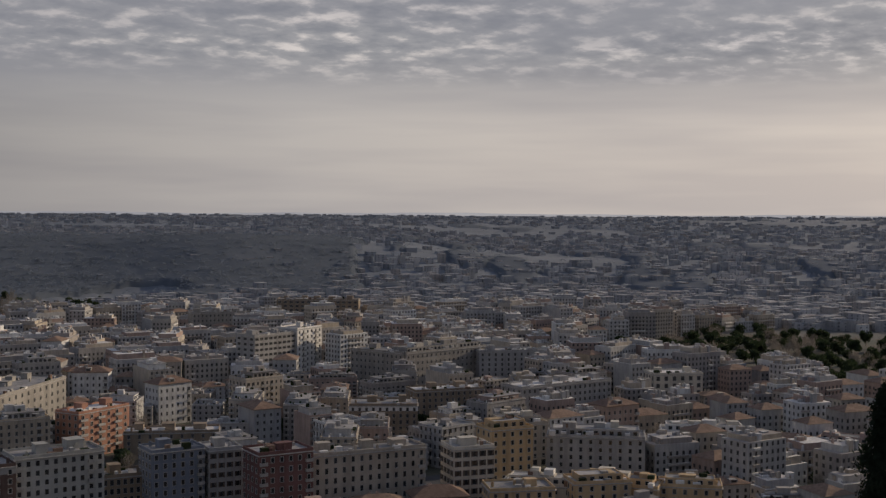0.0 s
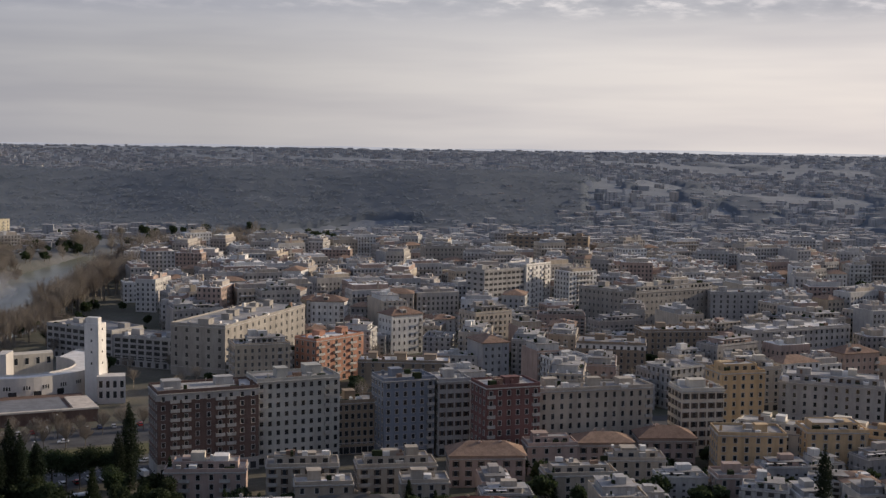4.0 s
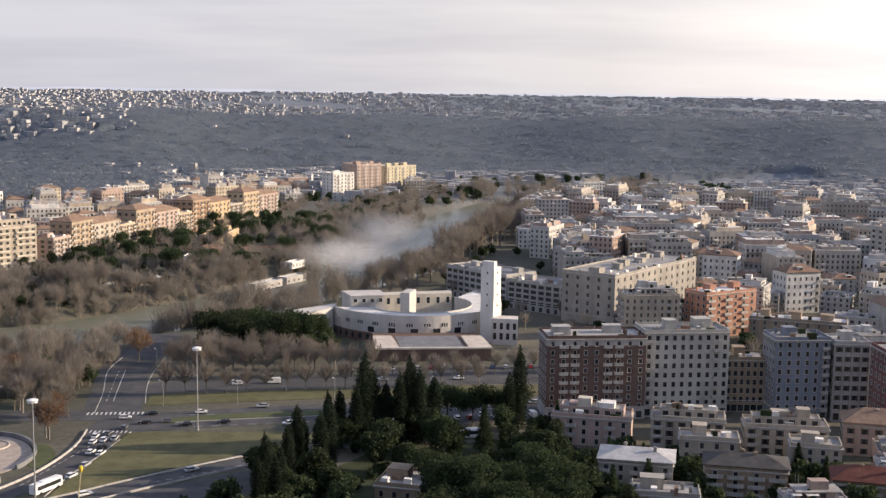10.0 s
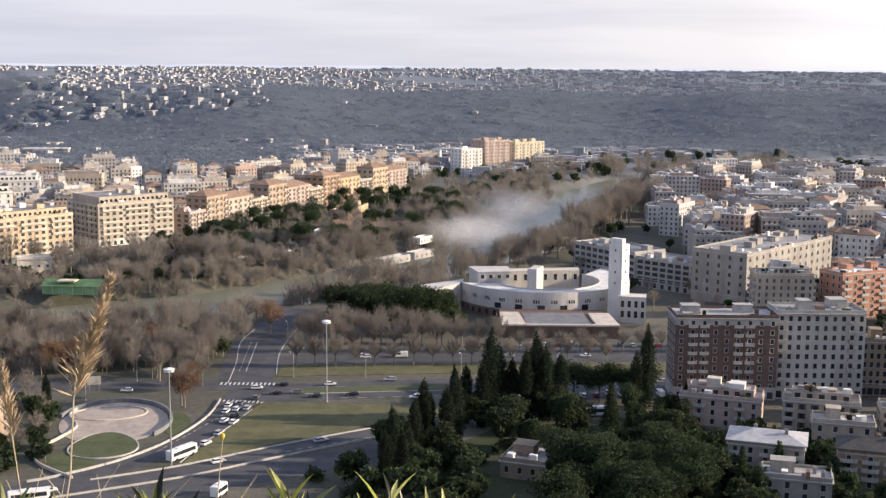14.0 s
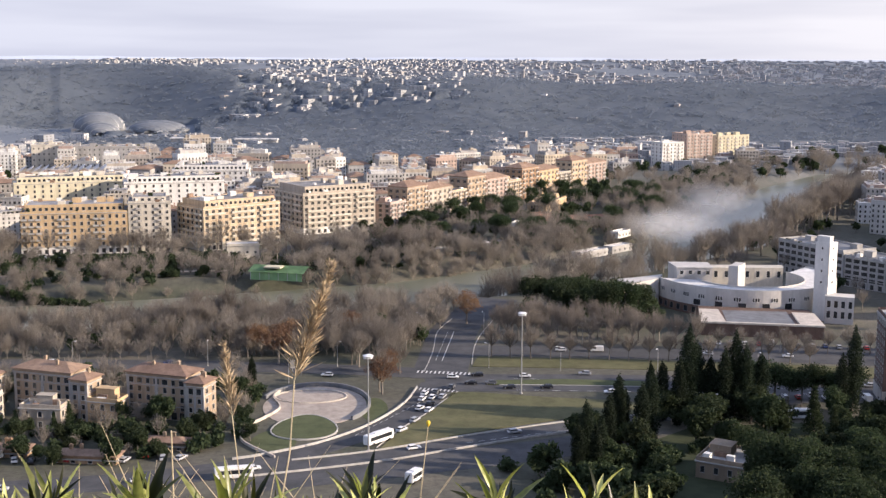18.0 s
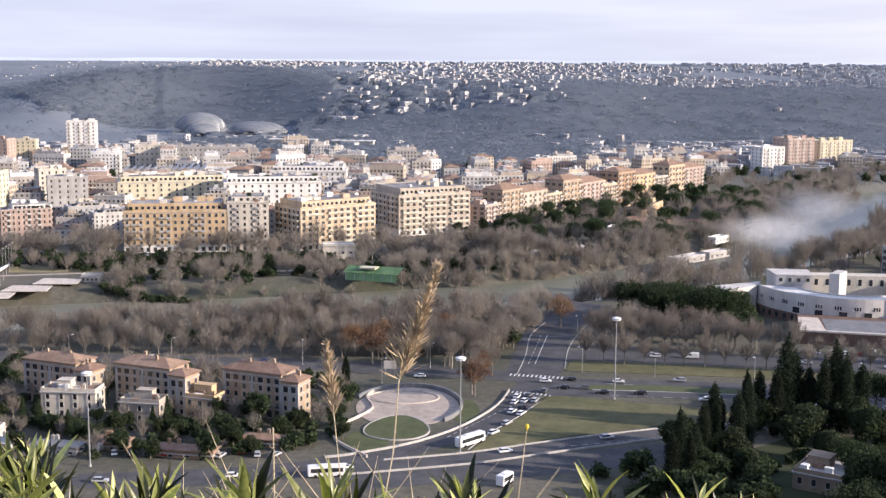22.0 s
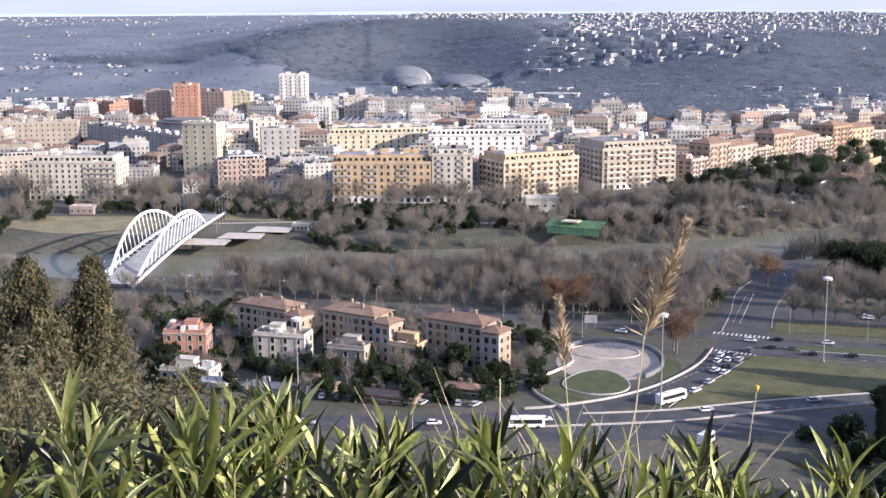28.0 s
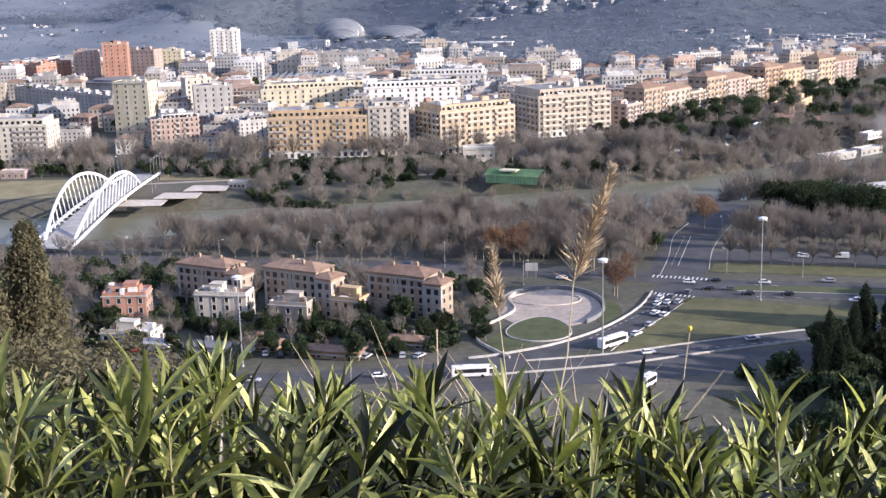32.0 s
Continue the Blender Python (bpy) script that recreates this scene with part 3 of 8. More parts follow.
# the round park: paved ring with a fountain bed and lawns
park = [(-27 + 17 * math.cos(a), 397 + 23 * math.sin(a)) for a in (2 * math.pi * i / 40 for i in range(40))]
lawn(park, "rose-grey paved court of a small round park", "paving", 0.12, "pavement")
lawn([(-28.5 + (9.5 - 2.5 * math.sin(a)) * math.cos(a), 372.5 + 12.5 * math.sin(a)) for a in (2 * math.pi * i / 28 for i in range(28))], "clipped green lawn bed in the round park", "lush", 0.4)
lawn([(-37 + 7 * math.cos(a), 357 + 13 * math.sin(a) * (1 if math.sin(a) > 0 else 0.6)) for a in (2 * math.pi * i / 28 for i in range(28))], "green lawn below the round park", "lush", 0.1)
lawn([(-7.5 + 4.5 * math.cos(a), 392 + 13 * math.sin(a)) for a in (2 * math.pi * i / 28 for i in range(28))], "strip of green lawn beside the park wall", "lush", 0.1)
wall_strip("wall", [(-35, 343), (-46, 358), (-47.5, 371), (-42.6, 381), (-38.2, 393), (-41.5, 406), (-39, 416)], 0.4, 0.9, "white curved parapet wall of the round park", "travertine")
wall_strip("kerb", [(-29 + 12 * math.cos(a), 407 + 8 * math.sin(a)) for a in (2 * math.pi * i / 32 for i in range(33))], 0.45, 0.5, "round stone rim of a planted basin", "travertine")
lawn([(-29 + 11 * math.cos(a), 407 + 7 * math.sin(a)) for a in (2 * math.pi * i / 28 for i in range(28))], "bare earth bed inside a stone rim", "paving", 0.3)
wall_strip("kerb", [(-28.5 + (9.9 - 2.5 * math.sin(a)) * math.cos(a), 372.5 + 12.9 * math.sin(a)) for a in (2 * math.pi * i / 32 for i in range(33))], 0.35, 0.45, "white kerb round a lawn bed")
wall_strip("wall", [(-27 + 18 * math.cos(a), 397 + 24 * math.sin(a)) for a in (2 * math.pi * (i - 5) / 40 for i in range(24))], 0.8, 1.4, "dark curved retaining wall behind the round park", "roof_grey")


def dashes(name, points, n, length, width, label, across=False):
    """Painted marks along a line."""
    bm = bmesh.new()
    (ax, ay), (bx, by) = points
    a = math.atan2(by - ay, bx - ax)
    c, s = math.cos(a), math.sin(a)
    for i in range(n):
        t = (i + 0.5) / n
        x, y = ax + (bx - ax) * t, ay + (by - ay) * t
        l, w = (width, length) if across else (length, width)
        bm.faces.new([bm.verts.new((x + dx * c - dy * s, y + dx * s + dy * c, 0.13)) for dx, dy in ((-l / 2, -w / 2), (l / 2, -w / 2), (l / 2, w / 2), (-l / 2, w / 2))])
    return tagged(new(name, mesh_of(bm, "paint")), label, "road marking", kind="structure")


dashes("road_marking", ((17, 455), (24, 506)), 1, 50, 0.25, "solid white line on the road")
dashes("road_marking", ((14.5, 455), (21.5, 506)), 9, 3, 0.2, "dashed white line on the road")
dashes("road_marking", ((7, 440), (27, 436)), 13, 3.4, 0.6, "worn zebra crossing", True)
dashes("road_marking", ((6, 417), (20, 413)), 10, 2.6, 0.5, "worn zebra crossing", True)
dashes("road_marking", ((40, 430), (200, 403)), 26, 3, 0.2, "dashed white line on the avenue")
dashes("road_marking", ((40, 414), (160, 405)), 20, 3, 0.2, "dashed white line on the avenue")
dashes("road_marking", ((8, 400), (-13, 363)), 12, 2, 0.2, "dashed white line on the slip road")
dashes("road_marking", ((84, 379), (20, 355.5)), 18, 2, 0.2, "dashed white line on the lower road")

# ---- buildings ----
OCC = []
CACHE = {}


def window_mesh(w, h, style, frame_mat="trim", pane_mat="glass"):
    """A window in its surround: one shape with a recessed pane and a deeper sill; 'shutter' has leaves folded open beside it."""
    key = ("window", round(w, 2), round(h, 2), style, frame_mat, pane_mat)
    if key not in CACHE:
        rim = {"plain": 0.07, "framed": 0.16, "shutter": w * 0.5, "blind": 0.14}[style]
        proud = 0.04 if style == "plain" else 0.12
        bm = bmesh.new()
        x, z = w / 2, h / 2
        ox, ot = x + rim, z + min(rim, 0.16)
        back = [bm.verts.new(c) for c in ((-ox, 0.05, -z - 0.12), (ox, 0.05, -z - 0.12), (ox, 0.05, ot), (-ox, 0.05, ot))]
        out = [bm.verts.new(c) for c in ((-ox, -proud - 0.08, -z - 0.12), (ox, -proud - 0.08, -z - 0.12), (ox, -proud, ot), (-ox, -proud, ot))]
        inn = [bm.verts.new(c) for c in ((-x, -proud, -z), (x, -proud, -z), (x, -proud, z), (-x, -proud, z))]
        pane = [bm.verts.new(c) for c in ((-x, 0.0, -z), (x, 0.0, -z), (x, 0.0, z), (-x, 0.0, z))]
        for i in range(4):
            j = (i + 1) % 4
            bm.faces.new((back[i], back[j], out[j], out[i]))
            bm.faces.new((out[i], out[j], inn[j], inn[i])).material_index = 2 if style == "shutter" and i in (1, 3) else 0
            bm.faces.new((inn[i], inn[j], pane[j], pane[i]))
        bm.faces.new(pane).material_index = 1
        CACHE[key] = mesh_of(bm, frame_mat, pane_mat, "shutter")
    return CACHE[key]


def balcony_mesh(w, d, mat, solid):
    """A balcony: one tray with a parapet round its floor."""
    key = ("balcony", round(w, 2), d, mat)
    if key not in CACHE:
        bm = bmesh.new()
        rings = []
        for o, z in ((0, -0.2), (0, 0.95), (0.12, 0.95), (0.12, 0.0)):
            rings.append([bm.verts.new(c) for c in ((-w / 2 + o, -d + o, z), (w / 2 - o, -d + o, z), (w / 2 - o, 0.05, z), (-w / 2 + o, 0.05, z))])
        for a, b in zip(rings, rings[1:]):
            for i in (0, 1, 3):
                bm.faces.new((a[i], a[(i + 1) % 4], b[(i + 1) % 4], b[i]))
        bm.faces.new(rings[0][::-1])
        bm.faces.new(rings[3])
        CACHE[key] = mesh_of(bm, mat)
    return CACHE[key]


def hip_roof(w, d, h, rise, over=0.7):
    bm = bmesh.new()
    x0, x1, y0, y1 = -over, w + over, -over, d + over
    s = min(x1 - x0, y1 - y0) / 2
    low = [bm.verts.new(c) for c in ((x0, y0, h), (x1, y0, h), (x1, y1, h), (x0, y1, h))]
    under = [bm.verts.new(c) for c in ((x0, y0, h - 0.25), (x1, y0, h - 0.25), (x1, y1, h - 0.25), (x0, y1, h - 0.25))]
    if (x1 - x0) >= (y1 - y0):
        a, b = bm.verts.new((x0 + s, (y0 + y1) / 2, h + rise)), bm.verts.new((x1 - s, (y0 + y1) / 2, h + rise))
        tops = ((0, 1, b, a), (1, 2, b), (2, 3, a, b), (3, 0, a))
    else:
        a, b = bm.verts.new(((x0 + x1) / 2, y0 + s, h + rise)), bm.verts.new(((x0 + x1) / 2, y1 - s, h + rise))
        tops = ((0, 1, a), (1, 2, b, a), (2, 3, b), (3, 0, a, b))
    for t in tops:
        bm.faces.new([low[v] if isinstance(v, int) else v for v in t])
    for i in range(4):
        bm.faces.new((under[i], under[(i + 1) % 4], low[(i + 1) % 4], low[i]))
    bm.faces.new(under[::-1])
    return bm


def shell(bm, w, d, h, rim=0.9, mat=0):
    """The body of a house with a parapet round its flat roof, in one piece."""
    t = 0.3
    rings = []
    for o, z in ((0, -0.5), (0, h), (t, h), (t, h - rim)):
        rings.append([bm.verts.new(c) for c in ((o, o, z), (w - o, o, z), (w - o, d - o, z), (o, d - o, z))])
    for a, b in zip(rings, rings[1:]):
        for k in range(4):
            bm.faces.new((a[k], a[(k + 1) % 4], b[(k + 1) % 4], b[k])).material_index = mat
    bm.faces.new(rings[0][::-1]).material_index = mat
    bm.faces.new(rings[3]).material_index = mat


def chimney_mesh(mat):
    key = ("chimney", mat)
    if key not in CACHE:
        bm = bmesh.new()
        box(bm, -0.45, 0.45, -0.35, 0.35, 0, 1.5)
        box(bm, -0.6, 0.6, -0.5, 0.5, 1.5, 1.65)
        box(bm, -0.3, 0.3, -0.25, 0.25, 1.65, 1.95)
        CACHE[key] = mesh_of(bm, mat)
    return CACHE[key]


def antenna_mesh():
    if "antenna" not in CACHE:
        bm = bmesh.new()
        tube(bm, (0, 0, 0), (0, 0, 3.2), 0.05, 0.04, 5)
        for z, l in ((3.1, 0.9), (2.7, 0.7), (2.3, 1.0)):
            box(bm, -l, l, -0.03, 0.03, z - 0.03, z + 0.03)
        CACHE["antenna"] = mesh_of(bm, "steel")
    return CACHE["antenna"]


def joined(rows):
    """Many copies of small meshes at their poses, in one mesh that keeps the materials."""
    v, f, k, mats = [], [], [], []
    for data, m4 in rows:
        base, slots = len(v), []
        for m in data.materials:
            if m not in mats:
                mats.append(m)
            slots.append(mats.index(m))
        v += [m4 @ q.co for q in data.vertices]
        for p in data.polygons:
            f.append([base + i for i in p.vertices])
            k.append(slots[p.material_index])
    return from_arrays([tuple(q) for q in v], f, *mats, index=k)


def building(label, a, b, depth, h, floors, bays, wall, side=3, roof="flat", style="framed", win=(1.15, 1.75), balconies=(), solid=False, attic=0, group="", category="apartment building",
             name="apartment_building", back=False, tops=True, base="", roof_mat="roof_flat", frame_mat="trim", rise=2.6, z=0.0, upper="", bands=False, hut="", loggia=False):
    """A house whose front runs from a to b as seen from the hill, with every window of its front and flanks."""
    w = math.hypot(b[0] - a[0], b[1] - a[1])
    turn = math.degrees(math.atan2(b[1] - a[1], b[0] - a[0]))
    top = empty(name, pose(a[0], a[1], z, 0, 0, turn), label, category, group)
    m = top.matrix_basis
    centre = m @ Vector((w / 2, depth / 2, 0))
    OCC.append((centre.x, centre.y, math.hypot(w, depth) / 2))
    rnd = random.Random(int(a[0] * 7 + a[1] * 13))
    bm = bmesh.new()
    if roof == "flat":
        shell(bm, w, depth, h)
    else:
        box(bm, 0, w, 0, depth, -0.5, h)
    part("wall", mesh_of(bm, wall), top)
    if roof == "flat":
        bm = bmesh.new()
        box(bm, 0.3, w - 0.3, 0.3, depth - 0.3, h - 0.9, h - 0.8)
        part("roof", mesh_of(bm, roof_mat), top)
    else:
        part("roof", mesh_of(hip_roof(w, depth, h, rise), "roof_tile" if roof_mat == "roof_flat" else roof_mat), top)
    def ledge(out, z0, z1):
        b2 = bmesh.new()
        prism(b2, [(-out, -out), (w + out, -out), (w + out, depth), (w, depth), (w, 0), (0, 0), (0, depth), (-out, depth)], z0, z1)
        return mesh_of(b2, frame_mat)

    part("cornice", ledge(0.4, h - 1.5, h - 1.15), top)
    if floors > 4:
        part("string_course", ledge(0.18, 4.25, 4.55), top)
    if base:
        bm = bmesh.new()
        box(bm, -0.12, w + 0.12, -0.12, depth, -0.4, 4.2)
        part("ground_storey", mesh_of(bm, base), top)
    if upper:
        bm = bmesh.new()
        box(bm, -0.12, w + 0.12, -0.12, depth + 0.1, h - 3.6, h - 1.5)
        part("upper_storey", mesh_of(bm, upper), top)
    fh = (h - 1.4) / floors
    near = math.hypot(centre.x, centre.y) < 560
    rows = []

    def opening(data, m4, name="window"):
        if near:
            part(name, data, top, m4)
        else:
            rows.append((data, m4))

    pane_mat = "glass" if near else "blinds"
    me = window_mesh(win[0], min(win[1], fh * 0.62), style, frame_mat, pane_mat)
    shop = window_mesh(2.0, 2.4, "plain", frame_mat, pane_mat)
    open_top = window_mesh(1.9, fh * 0.62, "plain", frame_mat, pane_mat)
    if loggia:
        part("string_course", ledge(0.1, fh * (floors - 1) - 0.05, fh * (floors - 1) + 0.2), top)
        quoin = bmesh.new()
        box(quoin, -0.08, 0.85, -0.1, 0.6, -0.3, h - 1.5)
        quoin = mesh_of(quoin, frame_mat)
        part("quoin", quoin, top)
        part("quoin", quoin, top, pose(w - 0.77, 0, 0))
        part("quoin", quoin, top, pose(w * 0.5 - 0.4, 0, 0))
    for k in range(floors):
        z0 = fh * (k + 0.52)
        proud = 0.12 if (base and k == 0) or (upper and k == floors - 1) else 0.0
        for i in range(bays):
            x = w * (i + 0.5) / bays
            if k == 0 and floors > 4:
                opening(shop, pose(x, -0.02 - proud, min(z0, 1.9)))
                continue
            opening(open_top if loggia and k == floors - 1 and i % 3 != 2 else me, pose(x, -0.02 - proud, z0))
            if i in balconies and k > 0:
                part("balcony", balcony_mesh(w / bays * 0.8, 1.1, frame_mat, solid), top, pose(x, 0, z0 - fh * 0.42))
        for i in range(side):
            y = depth * (i + 0.5) / side
            if k == 0 and floors > 4:
                continue
            opening(me, pose(-0.02 - proud, y, z0, 0, 0, -90))
            if back:
                opening(me, pose(w + 0.02 + proud, y, z0, 0, 0, 90))
    if rows:
        part("glazing", joined(rows), top, kind="stuff")
    if bands:
        for k in range(1, floors):
            z0 = fh * k + 0.25
            for i, (c, span) in enumerate(((0.16, 0.22), (0.5, 0.3), (0.84, 0.22))):
                if (i + k) % 5:
                    part("balcony", balcony_mesh(w * span, 1.5, frame_mat, True), top, pose(w * c, 0, z0))
                    part("balcony", balcony_mesh(depth * span, 1.5, frame_mat, True), top, pose(0, depth * (1 - c), z0, 0, 0, -90))
    if tops and roof == "flat":
        n = max(1, int(w / 14))
        for i in range(n):
            bm = bmesh.new()
            pw, pd, ph = rnd.uniform(3.5, 6.5), rnd.uniform(3, min(6, depth * 0.5)), rnd.uniform(2.2, 3.2)
            box(bm, -pw / 2, pw / 2, -pd / 2, pd / 2, 0, ph)
            box(bm, -pw / 2 - 0.2, pw / 2 + 0.2, -pd / 2 - 0.2, pd / 2 + 0.2, ph, ph + 0.2)
            part("stair_head", mesh_of(bm, hut or wall), top, pose(w * (i + rnd.uniform(0.3, 0.7)) / n, depth * rnd.uniform(0.4, 0.7), h - 0.8))
        for i in range(max(2, int(w / 9)) if near else 2):
            part("chimney", chimney_mesh(wall), top, pose(rnd.uniform(1, w - 1), rnd.uniform(1, depth - 1), h - 0.85))
        for i in range(max(1, int(w / 14)) if near else 0):
            part("antenna", antenna_mesh(), top, pose(rnd.uniform(1, w - 1), rnd.uniform(1, depth - 1), h - 0.85, 0, 0, rnd.uniform(0, 180)))
        # terraces: awnings, sheds, planters and tanks
        loose = []
        for i in range(max(3, int(w / 4))):
            bm = bmesh.new()
            cw, cd, ch = rnd.uniform(0.8, 3.4), rnd.uniform(0.8, 2.6), rnd.uniform(0.5, 2.2)
            box(bm, -cw / 2, cw / 2, -cd / 2, cd / 2, 0, ch)
            edge = rnd.random() < 0.5
            lift = attic if attic and not edge else 0
            x = rnd.uniform(2, w - 2)
            y = rnd.uniform(0.8, 1.8) if edge else rnd.uniform(3, max(3.5, depth - 3))
            data = mesh_of(bm, rnd.choice(("white", "greyplaster", "shrub", "roof_tile", "trim", "white")))
            m4 = pose(x, y, h - 0.8 + lift, 0, 0, rnd.uniform(-4, 4))
            if near:
                part(rnd.choice(("roof_shed", "planter", "water_tank")), data, top, m4)
            else:
                loose.append((data, m4))
        if loose:
            part("roof_clutter", joined(loose), top, kind="stuff")
    elif roof != "flat":
        for i in range(2):
            part("chimney", chimney_mesh(wall), top, pose(w * rnd.uniform(0.25, 0.75), depth * rnd.uniform(0.3, 0.7), h + rise * 0.5))
    if attic:
        s = 2.4
        bm = bmesh.new()
        shell(bm, w - 2 * s, depth - 2 * s, attic, 0.5)
        at = part("attic_storey", mesh_of(bm, wall), top, pose(s, s, h - 0.8))
        n = max(2, int((w - 2 * s) / 3.2))
        am = window_mesh(1.7, min(1.7, attic * 0.55), "plain", frame_mat)
        row = [(am, pose((w - 2 * s) * (i + 0.5) / n, -0.02, attic * 0.42)) for i in range(n)]
        if near:
            for data, m4 in row:
                part("window", data, at, m4)
        else:
            part("glazing", joined(row), at, kind="stuff")
        bm = bmesh.new()
        box(bm, 0.3, w - 2 * s - 0.3, 0.3, depth - 2 * s - 0.3, attic - 0.5, attic - 0.42)
        part("terrace", mesh_of(bm, "roof_flat"), at)
        if w > 24:
            for i in range(int(w / 9)):
                bm = bmesh.new()
                cw, cd = rnd.uniform(3, 6), rnd.uniform(3, 5)
                box(bm, -cw / 2, cw / 2, -cd / 2, cd / 2, -0.3, rnd.uniform(1.6, 3.0))
                part("penthouse", mesh_of(bm, rnd.choice((wall, "white", "cream"))), at, pose(rnd.uniform(3, w - 2 * s - 3), rnd.uniform(3, max(3.5, depth - 2 * s - 3)), attic - 0.4))
    return top


G1 = "apartment blocks along the avenue"
building("tall red-brown brick apartment block with pale balcony stacks", (161, 393), (195.5, 386), 16, 30, 9, 9, "brick", 5, balconies=(1, 2, 5, 6), group=G1, base="greyplaster", upper="greyplaster", win=(1.1, 1.6), hut="greyplaster")
building("tall pale plaster apartment block with many dark windows", (196, 388), (226, 382), 15, 31.5, 9, 10, "stone_grey", 4, group=G1, balconies=(0, 8), win=(1.25, 1.75), style="plain", roof_mat="roof_flat")
building("low brown apartment house between taller blocks", (228, 387), (243.5, 382), 12, 20.5, 6, 7, "brown", 3, group=G1, style="plain", win=(1.2, 1.9))
building("tall blue plastered apartment house", (239, 372.5), (258, 368), 14, 30, 9, 6, "blue", 4, group=G1, balconies=(5,), solid=True)
building("tall grey-brown apartment house beside the blue one", (258.5, 366), (270, 362), 14, 29, 8, 4, "greyplaster", 4, group=G1, style="shutter")
building("tall dark red apartment house with white balconies", (263, 343), (283, 337.5), 15, 30, 8, 6, "red", 4, group=G1, balconies=(0, 5), solid=True)
building("long tan plastered apartment block with rows of windows", (285, 340), (327, 325), 13, 27, 7, 13, "tan", 3, group=G1, style="plain", win=(1.1, 2.0), balconies=(12,))
building("cream apartment house with dark shuttered windows", (334, 317), (349, 310), 14, 26, 7, 5, "cream", 4, group=G1, style="shutter", win=(1.3, 2.0))
building("ochre apartment house with stepped roof terraces", (374, 334), (392, 327), 14, 26, 7, 5, "ochre", 3, group=G1, attic=3)

G2 = "villas below the hill"
building("flat-roofed rose-grey villa with roof terraces", (152, 366), (174, 353), 12, 10.5, 3, 6, "pink", 3, group=G2, category="house", name="villa", attic=2.6, balconies=(1, 4), solid=True)
building("pale tan villa with terraces and shuttered windows", (178, 346), (198, 335), 11, 13, 4, 6, "tan", 3, group=G2, category="house", name="villa", style="shutter", attic=2.6, balconies=(0, 2, 5), solid=True)
building("low tan villa wing with a bright flat roof", (179, 329), (195, 321), 9, 11, 3, 4, "tan", 3, group=G2, category="house", name="villa", roof_mat="roof_flat")
building("pale tan villa with stepped terraces", (202, 330), (225, 319), 11, 13, 4, 6, "tan", 3, group=G2, category="house", name="villa", attic=2.6, style="shutter", balconies=(0, 3, 5), solid=True)
building("tan villa with a bright terrace roof", (207, 312), (220, 305), 10, 11.5, 4, 4, "tan", 3, group=G2, category="house", name="villa", roof_mat="roof_flat")
building("rose plaster villa with a hipped tile roof", (238, 330), (260, 317), 13, 11, 3, 6, "pink", 4, "hip", group=G2, category="house", name="villa", rise=3.6, style="shutter")
building("dark-roofed plaster villa with a terrace", (270, 328), (286, 320), 10, 11.5, 3, 4, "pink", 3, group=G2, category="house", name="villa", attic=2.4)
building("rose villa with a hipped tile roof and dormers", (287, 321), (304, 311), 12, 11, 3, 5, "pink", 3, "hip", group=G2, category="house", name="villa", style="shutter")
building("ochre villa with a steep hipped tile roof", (309, 313), (326, 302), 12, 11.5, 3, 5, "pink", 3, "hip", group=G2, category="house", name="villa", style="shutter", rise=3.4)
building("orange apartment villa with a pale terrace roof", (322, 288), (341, 274), 15, 17, 5, 6, "ochre", 4, group=G2, category="house", name="villa", roof_mat="roof_flat")
building("ochre apartment villa with a terrace roof", (352, 274), (370, 262), 14, 17, 5, 5, "ochre", 3, group=G2, category="house", name="villa", attic=2.6)
building("tan villa with a low terrace roof", (285, 303), (301, 292), 10, 10, 3, 5, "tan", 3, group=G2, category="house", name="villa", attic=2.4)
building("tan villa with terraces among trees", (255, 300), (276, 289), 11, 9.5, 3, 5, "tan", 3, group=G2, category="house", name="villa", attic=2.4)
building("rose villa with a flat terrace", (299, 267), (314, 258), 11, 10, 3, 4, "pink", 3, group=G2, category="house", name="villa")
building("grey concrete villa with a slanted pale roof", (144, 311), (162, 301), 13, 12, 4, 5, "dun", 4, "hip", group=G2, category="house", name="villa", roof_mat="roof_flat_pale", style="plain", rise=2.0, balconies=(0, 2, 4), solid=True)
building("grey villa with a roof terrace and railings", (143, 288), (159, 280), 10, 10, 3, 4, "dun", 3, group=G2, category="house", name="villa")
building("dark concrete apartment villa with deep balconies", (172, 301), (192, 290), 12, 11, 4, 4, "brown", 4, "hip", group=G2, category="house", name="villa", balconies=(0, 1, 2, 3), solid=True, rise=2.2, roof_mat="roof_dark")
building("villa with a red tile hipped roof", (203, 285), (222, 273), 12, 9, 3, 5, "brown", 3, "hip", group=G2, category="house", name="villa", rise=3.0, roof_mat="roof_red", balconies=(0, 2, 4), solid=True)
building("old roofless stone farmhouse among cypresses", (82, 324), (95, 316), 15, 5.6, 1, 4, "brown", 3, group=G2, category="house", name="villa", style="plain", z=0.5)

G3 = "tile-roofed houses by the riverside road"
for (ax, ay), lab in (((-155, 396), "brown four-storey house with a low hipped tile roof"), ((-123, 392), "tall brown plaster house with a hipped tile roof"), ((-86, 387), "brown plaster house with a hipped tile roof and sunlit end wall")):
    building(lab, (ax, ay), (ax + 20, ay - 7.5), 10, 14.8, 5, 7, "hazel", 3, "hip", group=G3, category="house", name="house", back=True, style="plain", win=(1.2, 1.85), rise=2.1, loggia=True)
    building("projecting wing of a brown house with its own tile roof", (ax + 20.3, ay - 9.5), (ax + 26, ay - 11.6), 8, 13.4, 4, 2, "hazel", 2, "hip", group=G3, category="house", name="house", back=True, win=(1.1, 1.5), rise=1.7, loggia=True)
